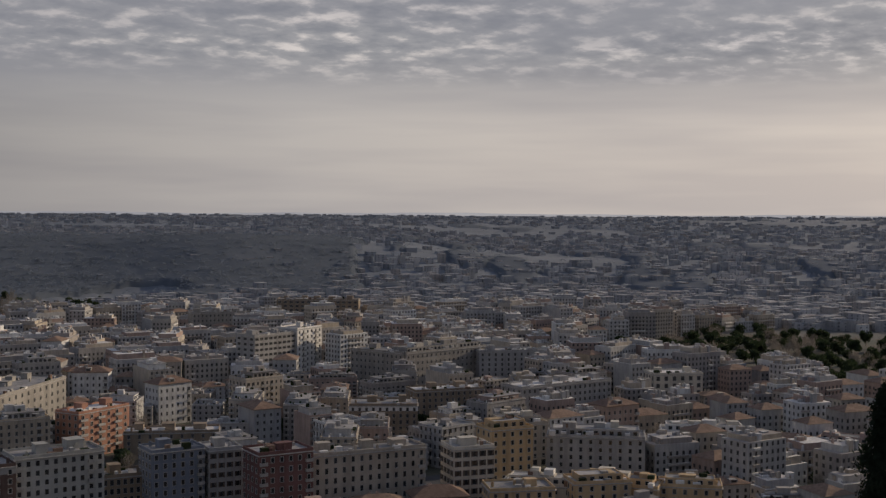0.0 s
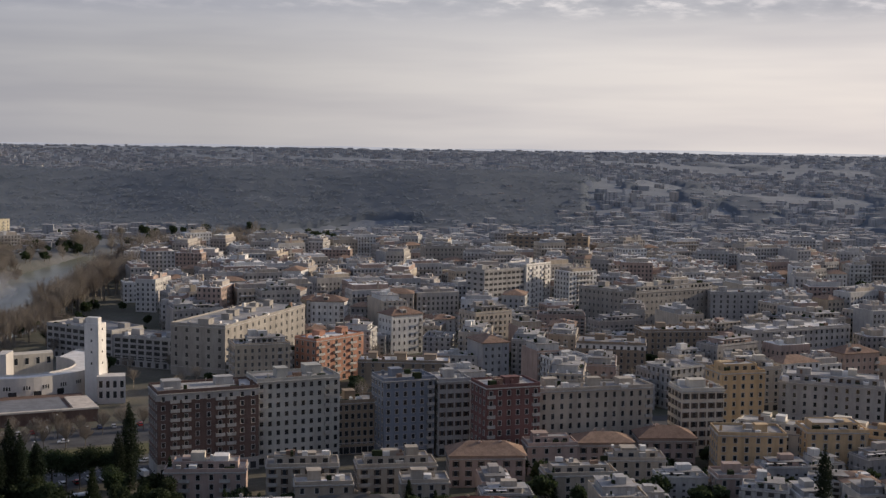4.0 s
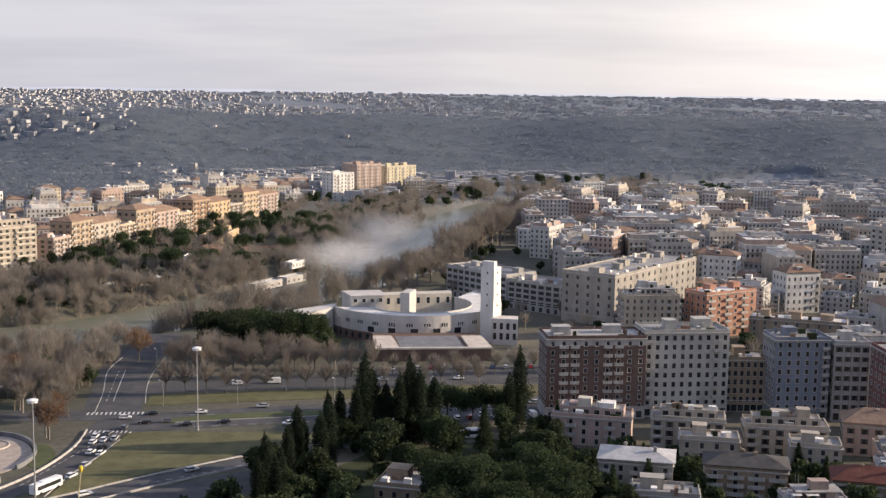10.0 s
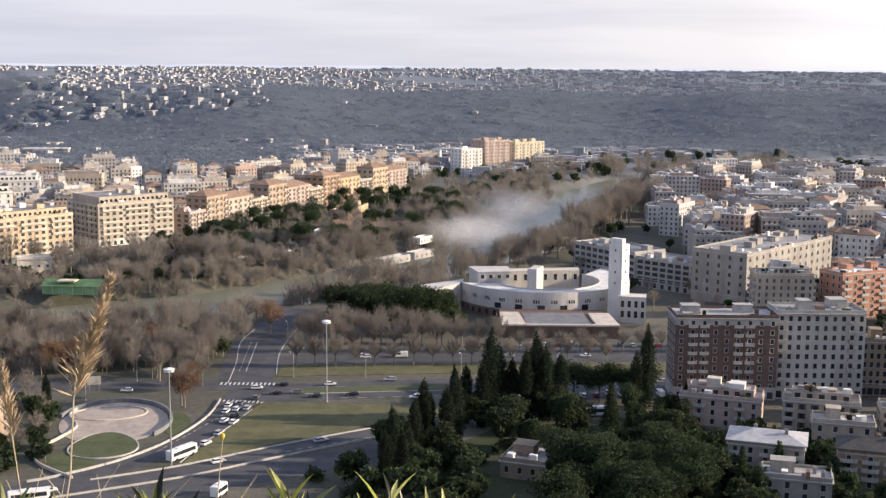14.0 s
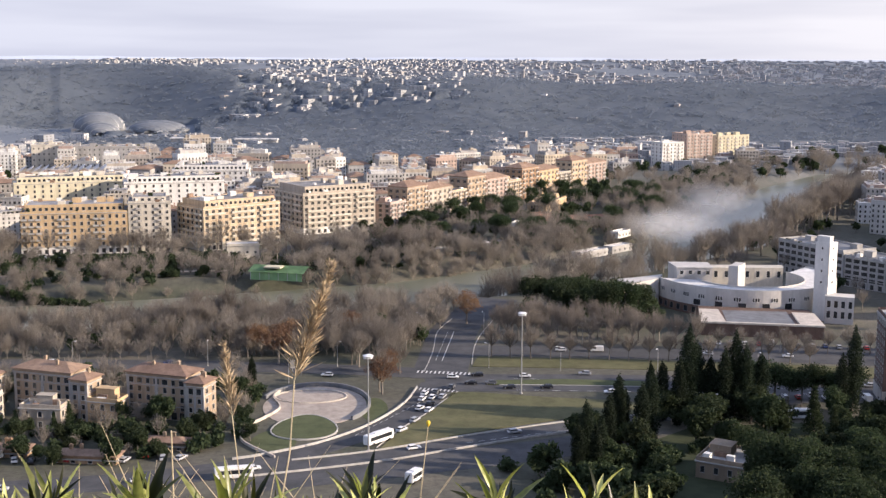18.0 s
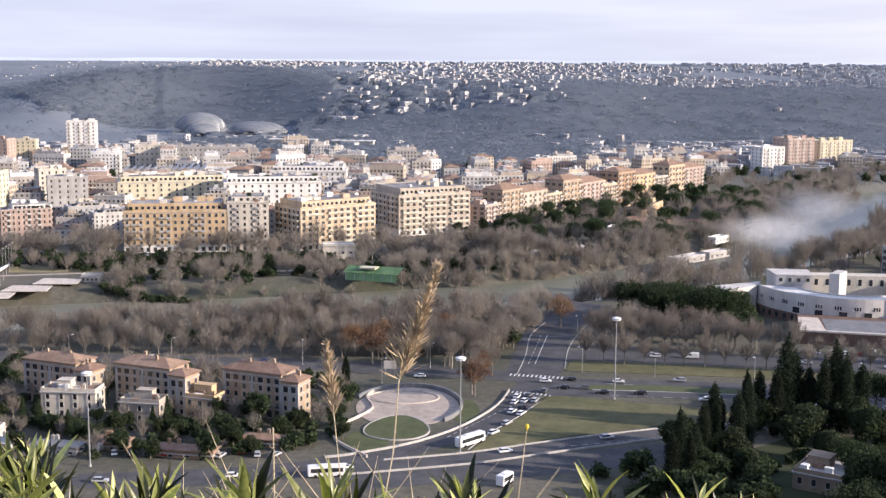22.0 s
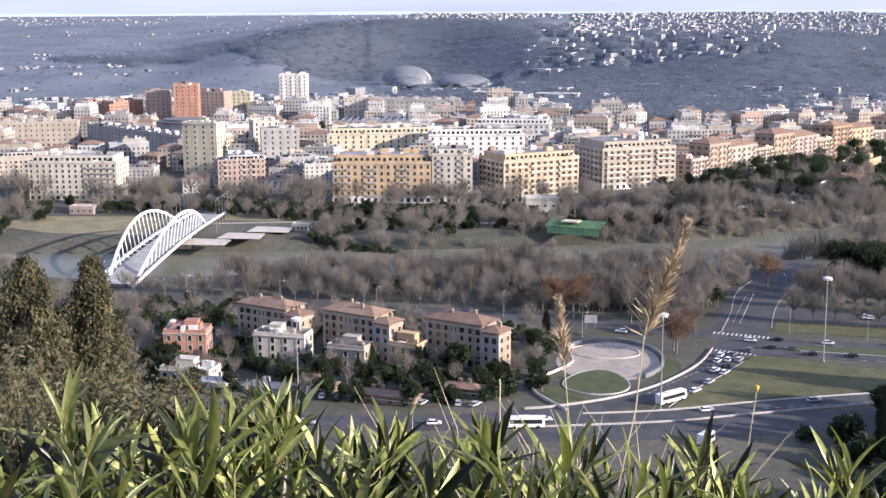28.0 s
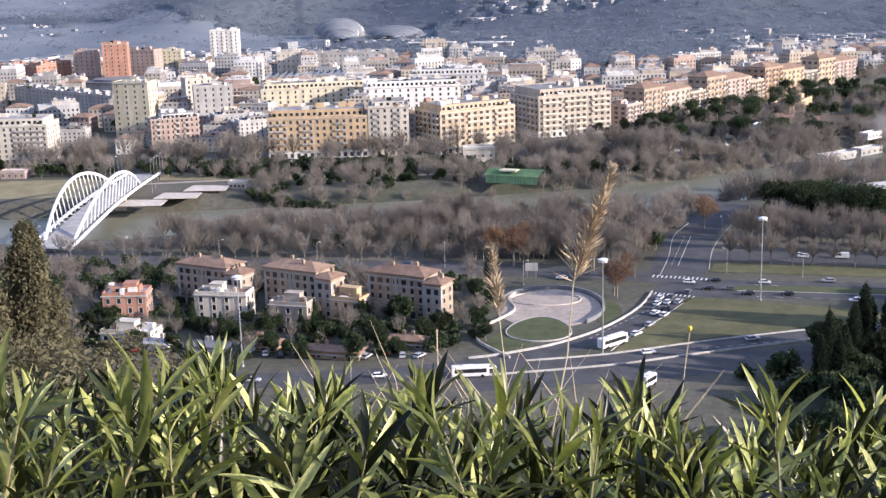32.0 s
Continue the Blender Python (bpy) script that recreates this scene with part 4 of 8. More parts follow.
building("orange house with white roof terraces", (-171, 369), (-157, 371), 9, 11, 3, 4, "orange", 3, group=G3, category="house", name="house", back=True, roof_mat="roof_white", attic=2.2)
building("low cream house with a white terrace and portico", (-163, 348), (-146, 346.5), 8, 5.2, 1, 5, "cream", 2, group=G3, category="house", name="house", roof_mat="roof_white", win=(1.4, 2.2))
building("pale grey house with a red-tiled roof terrace", (-143, 378), (-125, 377), 8, 9.5, 3, 4, "cream", 2, group=G3, category="house", name="house", back=True, roof_mat="roof_tile")
building("small tan house with a terrace", (-116, 373), (-103, 371), 7, 8, 2, 3, "tan", 2, group=G3, category="house", name="house", back=True)
building("small ochre house between the larger ones", (-97, 380), (-87, 377), 7, 8, 2, 3, "ochre", 2, group=G3, category="house", name="house", back=True)
for (ax, ay), (bx, by), m, rm, lab in (((-99, 341), (-79, 338), "umber", "roof_tile", "long low shed with a brown tile roof beside the road"), ((-133, 342), (-119, 340), "greyplaster", "roof_grey", "low grey garage with a metal roof"),
                                       ((-117, 346), (-106, 345), "umber", "roof_tile", "low brick shed with a rusty roof"), ((-74, 352), (-62, 350), "brown", "roof_tile", "small garden shed with a tile roof"), ((-150, 344), (-139, 342), "cream", "roof_flat_pale", "low pale garage with a metal roof")):
    building(lab, (ax, ay), (bx, by), 5, 2.6, 1, 4, m, 1, "hip", group="sheds and garages by the road", category="shed", name="shed", rise=1.1, roof_mat=rm, style="plain", win=(1.2, 1.2))
building("white hall with a blank wall and louvred windows", (-300, 396), (-271, 409), 26, 12, 1, 3, "white", 1, group=G3, category="hall", name="hall", roof_mat="roof_white", tops=False, win=(2.6, 4))
building("low white pavilion with a flat roof", (-284, 362), (-264, 378), 14, 6, 1, 4, "white", 1, group=G3, category="hall", name="hall", roof_mat="roof_white", tops=False, win=(2, 1))

G4 = "apartment blocks across the river"
building("long ochre riverside palace with a white base and roof terraces", (-213, 704), (-155, 714.5), 28, 25, 6, 15, "ochre", 5, group=G4, balconies=(0, 1, 2, 5, 6, 10, 11), solid=True, attic=4.5, base="white", back=True, hut="cream", win=(1.4, 2.0))
building("cream end block of the riverside palace", (-154.5, 714.6), (-131, 718.8), 28, 30, 8, 6, "cream", 5, group=G4, balconies=(1, 4), solid=True, attic=3, back=True)
building("brown brick corner block with banded balconies and roof gardens", (-112, 718), (-71, 752), 30, 26, 7, 12, "sand", 6, group=G4, bands=True, attic=4, hut="sand", frame_mat="cream", base="cream", win=(2.3, 1.9), roof_mat="roof_tile")
building("yellow corner block with banded balconies and terraces", (-59, 783), (-14, 811), 40, 27, 7, 12, "tan", 7, group=G4, bands=True, attic=4.5, base="white", frame_mat="cream", hut="yellow", win=(2.3, 1.9))
building("pale green tower slab with plain windows", (-350, 802), (-324, 800), 14, 38, 10, 4, "yellow", 3, group=G4, style="plain", back=True)
building("grey tower slab in the shade", (-294, 806), (-270, 816), 14, 34, 9, 5, "greyplaster", 4, group=G4, style="plain")
building("cream tower block beside the slabs", (-312, 840), (-296, 850), 16, 36, 10, 4, "cream", 3, group=G4, style="plain", back=True)
building("cream riverside block with rounded balconies", (-400, 684), (-346, 693), 26, 24, 7, 14, "cream", 5, group=G4, balconies=(9, 10, 11, 12, 13), solid=True, attic=4, back=True)
building("white apartment tower with banded balconies", (-424, 1221), (-396, 1226), 16, 48, 13, 6, "white", 3, group=G4, balconies=(0, 2, 4), solid=True, back=True, style="plain")

# ---- the white curved school with its slender tower ----
def arc(cx, cy, r, a0, a1, n):
    return [(cx + r * math.cos(radians(a0 + (a1 - a0) * i / n)), cy + r * math.sin(radians(a0 + (a1 - a0) * i / n))) for i in range(n + 1)]


def white_school():
    cx, cy = 163, 568
    top = empty("school", pose(cx, cy, 0), "white curved public building with a slender tower and inner court", "public building")
    OCC.append((158, 545, 55))
    bm = bmesh.new()
    prism(bm, arc(0, 0, 42, 188, 390, 44) + arc(0, -8, 25, 390, 188, 44), 0, 12.2)
    part("curved_wing", mesh_of(bm, "school"), top)
    for name, r0, r1, c0, c1 in (("parapet", 42, 41.6, 0, 0), ("parapet", 25.4, 25, -8, -8)):
        bm = bmesh.new()
        prism(bm, arc(0, c0, r0, 188, 390, 44) + arc(0, c1, r1, 390, 188, 44), 12.2, 13)
        part(name, mesh_of(bm, "school"), top)
    bm = bmesh.new()
    prism(bm, arc(0, 0, 41.5, 188, 390, 44) + arc(0, -8, 25.5, 390, 188, 44), 12.2, 12.35)
    part("roof", mesh_of(bm, "roof_white"), top)
    bm = bmesh.new()
    prism(bm, arc(0, 0, 42.1, 190, 268, 26) + arc(0, 0, 41.8, 268, 190, 26), 0, 4.3)
    part("ground_storey", mesh_of(bm, "brick_dark"), top)
    for a in range(194, 266, 6):
        q = radians(a)
        part("window", window_mesh(1.9, 2.4, "plain", "roof_grey"), top, pose(42.13 * math.cos(q), 42.13 * math.sin(q), 2.2, 0, 0, a + 90))
    trio = window_mesh(0.7, 1.7, "plain", "white")
    for a in range(196, 300, 11):
        for d in (-1.5, 0, 1.5):
            q = radians(a + d)
            part("window", trio, top, pose(42.03 * math.cos(q), 42.03 * math.sin(q), 8.6, 0, 0, a + d + 90))
    for a in (226, 240, 254, 268, 282):
        q = radians(a)
        part("window", window_mesh(3.4, 2.6, "plain", "white"), top, pose(42.03 * math.cos(q), 42.03 * math.sin(q), 3.2 + 2.6, 0, 0, a + 90))
    bm = bmesh.new()
    prism(bm, [(-63, -12), (-58, -23), (-42, -9), (-38, 2)], 0, 12.6)
    part("side_wing", mesh_of(bm, "school"), top)
    bm = bmesh.new()
    prism(bm, [(-34, 8), (-33, -7), (-17, -8), (-16, 6)], 0, 17)
    prism(bm, [(-34.3, 8.3), (-33.3, -7.4), (-16.6, -8.4), (-15.6, 6.4)], 17, 17.5)
    part("upper_block", mesh_of(bm, "school"), top)
    for i in range(4):
        part("window", window_mesh(1.6, 1.8, "plain", "white"), top, pose(-31 + i * 4, -7.25 - i * 0.25, 15, 0, 0, -3.5))
    bm = bmesh.new()
    prism(bm, [(-13, -21), (-8.8, -22), (-3, -13), (-7, -11)], 0, 20.5)
    part("stair_block", mesh_of(bm, "school"), top)
    bm = bmesh.new()
    prism(bm, [(-14, 12), (22, 10), (24, 18), (-13, 20)], 0, 14)
    part("court_wall", mesh_of(bm, "cream"), top)
    for i in range(7):
        part("window", window_mesh(1.6, 3.0, "plain", "white"), top, pose(-10 + i * 5, 11.75 - i * 0.28, 10.8, 0, 0, -3.2))
    bm = bmesh.new()
    prism(bm, [(-37, -71), (11, -81), (16, -46), (-30, -36)], 0, 5.2)
    part("podium", mesh_of(bm, "brick_dark"), top)
    bm = bmesh.new()
    for o in ([(-37.3, -71.4), (11.3, -81.4), (11.6, -79.4), (-37, -69.4)], [(-37, -69.4), (-27, -71.5), (-24, -47), (-32, -45)], [(2, -77.5), (11.6, -79.4), (15, -56), (6, -54)]):
        prism(bm, o, 5.2, 5.9)
    part("podium_terrace", mesh_of(bm, "travertine"), top)
    bm = bmesh.new()
    prism(bm, [(-26, -69), (1, -74.6), (5, -50), (-22, -46)], 5.2, 5.3)
    part("podium_roof", mesh_of(bm, "roof_grey"), top)
    bm = bmesh.new()
    prism(bm, [(22, -49), (33, -54), (36, -46), (25, -41)], 0, 12)
    part("portico", mesh_of(bm, "school"), top)
    for i in range(4):
        for z in (4, 8.6):
            part("window", window_mesh(1.5, 3.0, "plain", "white"), top, pose(23.5 + i * 2.7, -49.7 - i * 1.23, z, 0, 0, -24.4))
    tow = part("tower", None, top, pose(24, -46, 0, 0, 0, 41))
    bm = bmesh.new()
    box(bm, 0, 6.6, 0, 6.8, 0, 34.5)
    box(bm, 0.6, 3.4, 0.4, 6.4, 34.5, 37.2)
    part("shaft", mesh_of(bm, "white"), tow)
    for z in (17, 22, 27, 32):
        part("window", window_mesh(0.7, 1.0, "plain", "white"), tow, pose(3.3, -0.02, z))
        part("window", window_mesh(0.7, 1.0, "plain", "white"), tow, pose(-0.02, 3.4, z, 0, 0, -90))


white_school()

G5 = "large blocks behind the school"
building("large tan government block with a cut corner", (257, 543), (330, 596), 30, 26, 6, 14, "dun", 5, group=G5, style="plain", win=(1.5, 2.0), tops=True)
building("lower tan annex of the government block", (275, 548), (286, 524), 12, 14, 3, 6, "dun", 2, group=G5, style="plain")
building("red brick block with cream floor bands", (287, 507), (318, 515), 15, 22, 6, 6, "orange", 4, group=G5, balconies=(0, 2, 4), solid=True, roof_mat="roof_white")
building("low dark block with a bright roof edge", (302, 494), (336, 468), 14, 13, 4, 9, "brown", 3, group=G5, style="plain", roof_mat="roof_white")
building("glass-fronted office block with pale bands", (205, 650), (224, 606), 22, 18, 5, 10, "greyplaster", 6, group=G5, style="plain", win=(3.4, 1.9), roof_mat="roof_grey")
building("glass-fronted office block with a white end wall", (225, 606), (246, 575), 20, 16, 5, 8, "greyplaster", 6, group=G5, style="plain", win=(3.4, 1.9), roof_mat="roof_grey")
building("dark corner block with a pale attic band", (400, 450), (424, 427), 20, 20, 6, 10, "brown", 5, group=G5, style="plain", upper="white")
building("long brown block behind the corner house", (455, 460), (490, 443), 16, 20, 6, 12, "brown", 3, group=G5, style="plain", roof_mat="roof_white")
building("long grey block with a bright cornice", (494, 420), (556, 408), 18, 22, 6, 18, "greyplaster", 4, group=G5, style="plain", roof_mat="roof_white")
building("pale block with large square windows", (590, 403), (614, 386), 18, 22, 5, 6, "cream", 4, group=G5, win=(2, 2.4), roof_mat="roof_white")
building("curved ochre palace with rows of windows", (527, 592), (534, 551), 20, 26, 6, 12, "dun", 3, group=G5, style="plain")
building("ochre palace front with rows of windows", (535, 549), (604, 545), 18, 26, 6, 18, "dun", 3, group=G5, style="plain", attic=3)
building("pale blue-grey apartment block", (588, 536), (620, 514), 18, 24, 7, 9, "greyplaster", 3, group=G5, style="plain")
building("white office block with floor bands", (488, 641), (524, 644), 18, 33, 9, 9, "greyplaster", 3, group=G5, style="plain", win=(2.8, 1.6))
building("white stair end of the office block", (525, 643), (552, 650), 18, 35, 9, 6, "white", 3, group=G5, balconies=(1, 4), solid=True)
building("long dark office slab with a pale edge", (741, 939), (794, 881), 20, 28, 7, 14, "brown", 3, group=G5, style="plain", win=(3, 1.8))
building("cream palace with a long row of windows", (606, 882), (650, 863), 20, 26, 6, 14, "dun", 3, group=G5, style="plain")
building("grey apartment block with a long front", (402, 328), (426, 295), 16, 21, 6, 10, "greyplaster", 3, group=G5, attic=3)
building("white villa block with roof terraces", (478, 322), (502, 291), 15, 14, 4, 9, "white", 3, group=G5, attic=3)
building("tan block with a stepped roof", (409, 362), (431, 351), 14, 20, 6, 6, "tan", 3, group=G5, attic=3)
for (ax, ay), (bx, by), m, lab in (((345, 303), (358, 279), "cream", "pale ochre villa with a bright terrace roof"), ((366, 283), (378, 256), "ochre", "ochre villa with a bright terrace roof"), ((383, 259), (396, 240), "ochre", "ochre villa with roof terraces and pergola")):
    building(lab, (ax, ay), (bx, by), 13, 14, 4, 6, m, 3, group=G2, category="house", name="villa", attic=2.6, roof_mat="roof_white")
building("rose house with a pale roof", (520, 268), (526, 236), 14, 12, 3, 7, "pink", 3, group=G5, category="house", name="house", attic=2.4)
building("tan house with a tiled roof", (500, 300), (506, 262), 14, 12, 3, 8, "tan", 3, "hip", group=G5, category="house", name="house")

# far bank, beyond the three corner blocks
G6 = "terraced houses along the embankment"
x, y = -4.0, 818.0
tone = ("pink", "hazel", "tan", "sand", "hazel", "pink", "sand", "umber", "ochre", "tan", "sand", "pink")
for i in range(12):
    wdt = 20 + 6 * ((i * 7) % 3)
    a = radians(58 - i * 0.6)
    bx, by = x + wdt * math.cos(a), y + wdt * math.sin(a)
    building(("rose", "brown", "tan", "sand-coloured", "brown", "rose", "sand-coloured", "umber", "ochre", "tan", "sand-coloured", "rose")[i] + " riverside house with tiled gable and balconies", (x, y), (bx, by), 16, 17 + 4 * ((i * 5) % 3), 5 + (i % 2), 5, tone[i], 3, "hip" if i % 3 else "flat",
             group=G6, balconies=(0, 2, 4), solid=True, rise=3.4, win=(1.3, 1.9), style="shutter")
    x, y = bx + 1.5 * math.cos(a), by + 2.5 * math.sin(a)
building("low tan cube-shaped clubhouse", (107, 879), (128, 925), 14, 9, 2, 5, "ochre", 2, group=G6, category="hall", name="hall", style="plain")
building("rose apartment block catching the sun", (300, 1270), (330, 1285), 25, 34, 9, 8, "pink", 4, group=G6, balconies=(0, 2, 4, 6), solid=True)
building("glaring white rounded apartment block", (268, 1240), (292, 1250), 20, 27, 7, 6, "white", 3, group=G6, balconies=(1, 4), solid=True, roof_mat="roof_white")
building("cream apartment block with banded balconies", (340, 1300), (378, 1318), 20, 30, 8, 8, "yellow", 3, group=G6, balconies=(0, 2, 4, 6), solid=True)

G7 = "blocks of the far quarter"
building("white apartment block stepped with terraces", (-285, 953), (-208, 985), 24, 17, 5, 16, "white", 3, group=G7, attic=4, roof_mat="roof_white", back=True)
building("bright white apartment block with terraces", (-176, 976), (-116, 980), 24, 24, 6, 14, "white", 3, group=G7, attic=4, roof_mat="roof_white", back=True)
building("yellow apartment block with terraces", (-262, 855), (-190, 880), 22, 26, 7, 14, "yellow", 3, group=G7, attic=4, roof_mat="roof_white", back=True)
building("pale block behind the riverside palace", (-186, 850), (-120, 866), 24, 27, 7, 12, "white", 3, group=G7, attic=4, roof_mat="roof_white", back=True)
building("grand cream barracks palace", (-345, 1185), (-318, 1190), 30, 28, 5, 6, "cream", 3, group=G7, style="plain", back=True)
building("long grey barracks palace", (-316, 1205), (-235, 1215), 24, 25, 5, 18, "greyplaster", 3, group=G7, style="plain", back=True)
building("cream apartment block on the embankment", (-560, 800), (-491, 757), 26, 24, 7, 12, "cream", 5, group=G7, attic=4, balconies=(1, 5, 9), solid=True, back=True)
building("pale apartment block with terraces", (-660, 880), (-600, 838), 24, 24, 7, 10, "greyplaster", 4, group=G7, attic=4, back=True)
building("long tan barracks with rows of windows", (-590, 935), (-515, 965), 18, 22, 5, 18, "tan", 3, group=G7, style="plain", back=True)
building("orange apartment block in sun", (-602, 1120), (-548, 1090), 22, 26, 7, 10, "orange", 4, group=G7, style="plain", back=True)
building("orange apartment slab in sun", (-546, 1095), (-530, 1125), 16, 28, 8, 6, "orange", 3, group=G7, style="plain", back=True)
building("terracotta tower with a blank wall", (-486, 1098), (-464, 1104), 16, 45, 12, 4, "orange", 2, group=G7, style="plain")
building("rose block beside the terracotta tower", (-503, 1180), (-467, 1176), 18, 33, 9, 7, "pink", 3, group=G7, style="plain", back=True)
building("yellow block beside the rose one", (-476, 1208), (-452, 1212), 16, 30, 8, 5, "yellow", 3, group=G7, style="plain", back=True)
building("dark museum hall with a colonnade", (-448, 1190), (-408, 1200), 20, 21, 2, 12, "brown", 3, group=G7, style="framed", win=(1.4, 5), category="museum", name="museum")
building("long grey apartment row in shade", (-512, 975), (-388, 888), 18, 19, 6, 26, "greyplaster", 3, group=G7, style="plain")
building("tall tan tower with a blank flank", (-520, 1110), (-500, 1112), 16, 38, 10, 4, "pink", 3, group=G7, style="plain", back=True)


def round_hall():
    top = empty("museum", pose(-455, 1075, 0), "low round museum hall with a smooth grey roof", "museum")
    OCC.append((-455, 1075, 45))
    bm = bmesh.new()
    o = arc(0, 0, 38, 0, 360, 32)[:-1]
    prism(bm, [(x, y * 0.6) for x, y in o], 0, 12)
    part("wall", mesh_of(bm, "greyplaster"), top)
    bm = bmesh.new()
    prism(bm, [(x * 1.04, y * 0.63) for x, y in o], 12, 13)
    prism(bm, [(x * 0.8, y * 0.5) for x, y in o], 13, 15)
    part("roof", mesh_of(bm, "roof_grey"), top)


round_hall()


def beetle_hall(x, y, w, d, h, turn):
    """A concert hall under a closed lead-grey shell with a raised rim."""
    top = empty("concert_hall", pose(x, y, float(ground_z(x, y)) + 2, 0, 0, turn), "concert hall under a ribbed lead-grey beetle-shell roof", "concert hall", "concert halls")
    OCC.append((x, y, w * 0.6))
    n, m = 20, 12

    def at(i, j, k=1.0):
        a, t = math.pi * i / n, j / m
        s = math.sin(math.pi * (0.015 + 0.97 * t)) ** 0.5
        return Vector((-w / 2 * math.cos(a) * s * k, (t - 0.4) * d, 0.5 + (h - 0.5) * math.sin(a) ** 0.8 * s * k))

    bm = bmesh.new()
    grid = [[bm.verts.new(at(i, j)) for i in range(n + 1)] for j in range(m + 1)]
    for a, b in zip(grid, grid[1:]):
        for i in range(n):
            bm.faces.new((a[i], a[i + 1], b[i + 1], b[i]))
    bm.faces.new(grid[0])
    part("roof_shell", mesh_of(bm, "lead", smooth=True), top)
    bm = bmesh.new()
    box(bm, -w * 0.46, w * 0.46, -d * 0.3, d * 0.5, -6, 3)
    part("wall", mesh_of(bm, "roof_grey"), top)
    for j in range(1, m, 2):
        bm = bmesh.new()
        for i in range(n):
            tube(bm, at(i, j, 1.006), at(i + 1, j, 1.006), 0.3, 0.3, 4)
        part("rib", mesh_of(bm, "steel"), top)


beetle_hall(-408, 1735, 48, 56, 16, 8)
beetle_hall(-435, 1830, 74, 80, 26, 4)
beetle_hall(-343, 1790, 84, 70, 16, -6)


# ---- the white arched footbridge ----
def pipe(bm, points, r, n):
    """One round bar bent along a line of points."""
    rings = []
    for i, p in enumerate(points):
        way = (points[min(i + 1, len(points) - 1)] - points[max(i - 1, 0)]).normalized()
        a = way.cross(Vector((0, 1, 0.2))).normalized()
        b = way.cross(a)
        rings.append([bm.verts.new(p + (a * math.cos(2 * math.pi * k / n) + b * math.sin(2 * math.pi * k / n)) * r) for k in range(n)])
    for u, v in zip(rings, rings[1:]):
        for k in range(n):
            bm.faces.new((u[k], u[(k + 1) % n], v[(k + 1) % n], v[k]))
    bm.faces.new(rings[0])
    bm.faces.new(rings[-1][::-1])
    bmesh.ops.recalc_face_normals(bm, faces=bm.faces)


def arch_bridge():
    a, b = Vector((-238, 468, 0)), Vector((-269, 648, 0))
    l = (b - a).length
    turn = math.degrees(math.atan2(b.y - a.y, b.x - a.x))
    top = empty("bridge", pose(a.x, a.y, 0, 0, 0, turn), "white steel bridge with two leaning arches over the river", "bridge")
    OCC.append(((a.x + b.x) / 2, (a.y + b.y) / 2, 20))

    def lift(s):
        return 1.6 + 2.4 * math.sin(math.pi * s)

    bm = bmesh.new()
    rows = []
    for i in range(25):
        s = i / 24
        rows.append([bm.verts.new((s * l, yy, lift(s) + zz)) for yy, zz in ((-6, 0), (6, 0), (6, -1), (-6, -1))])
    for p, q in zip(rows, rows[1:]):
        for k in range(4):
            bm.faces.new((p[k], p[(k + 1) % 4], q[(k + 1) % 4], q[k]))
    bmesh.ops.recalc_face_normals(bm, faces=bm.faces)
    part("deck", mesh_of(bm, "greyplaster"), top)
    for side in (-1, 1):
        bm = bmesh.new()
        pipe(bm, [Vector((i / 24 * l, side * 9.2, lift(i / 24) + 0.2)) for i in range(25)], 0.75, 6)
        part("side_walkway", mesh_of(bm, "white_steel"), top)
        x0, x1 = 0.08 * l, 0.80 * l

        def at(t):
            rise = 4 * t * (1 - t)
            return Vector((x0 + (x1 - x0) * t, side * (6.2 + 3.0 * rise), 1.2 + 16.8 * rise))

        bm = bmesh.new()
        n = 30
        pipe(bm, [at(i / n) for i in range(n + 1)], 0.75, 8)
        part("arch", mesh_of(bm, "white_steel"), top)
        for i in range(2, 19):
            t = i / 20
            p = at(t)
            bm = bmesh.new()
            tube(bm, p, (p.x, side * 7.0, lift(p.x / l)), 0.28, 0.28, 5)
            part("hanger", mesh_of(bm, "white_steel"), top)
        for i in range(13):
            s = (i + 0.5) / 13
            bm = bmesh.new()
            tube(bm, (s * l, side * 5.8, lift(s) - 0.4), (s * l, side * 9.2, lift(s)), 0.25, 0.2, 5)
            part("strut", mesh_of(bm, "white_steel"), top)
    for s in (0.02, 0.62, 0.98):
        bm = bmesh.new()
        box(bm, s * l - 1.2, s * l + 1.2, -6, 6, -9, lift(s) - 1)
        part("pier", mesh_of(bm, "travertine"), top)


arch_bridge()
for x, y, s in ((-243, 575, 0), (-231, 592, 1), (-222, 610, 2)):
    lawn([(x - 6, y - 12), (x + 16, y - 10), (x + 14, y + 4), (x - 6, y + 4)], "pale travertine terrace steps beside the bridge", "travertine", 0.5 + 0.4 * s, "pavement")


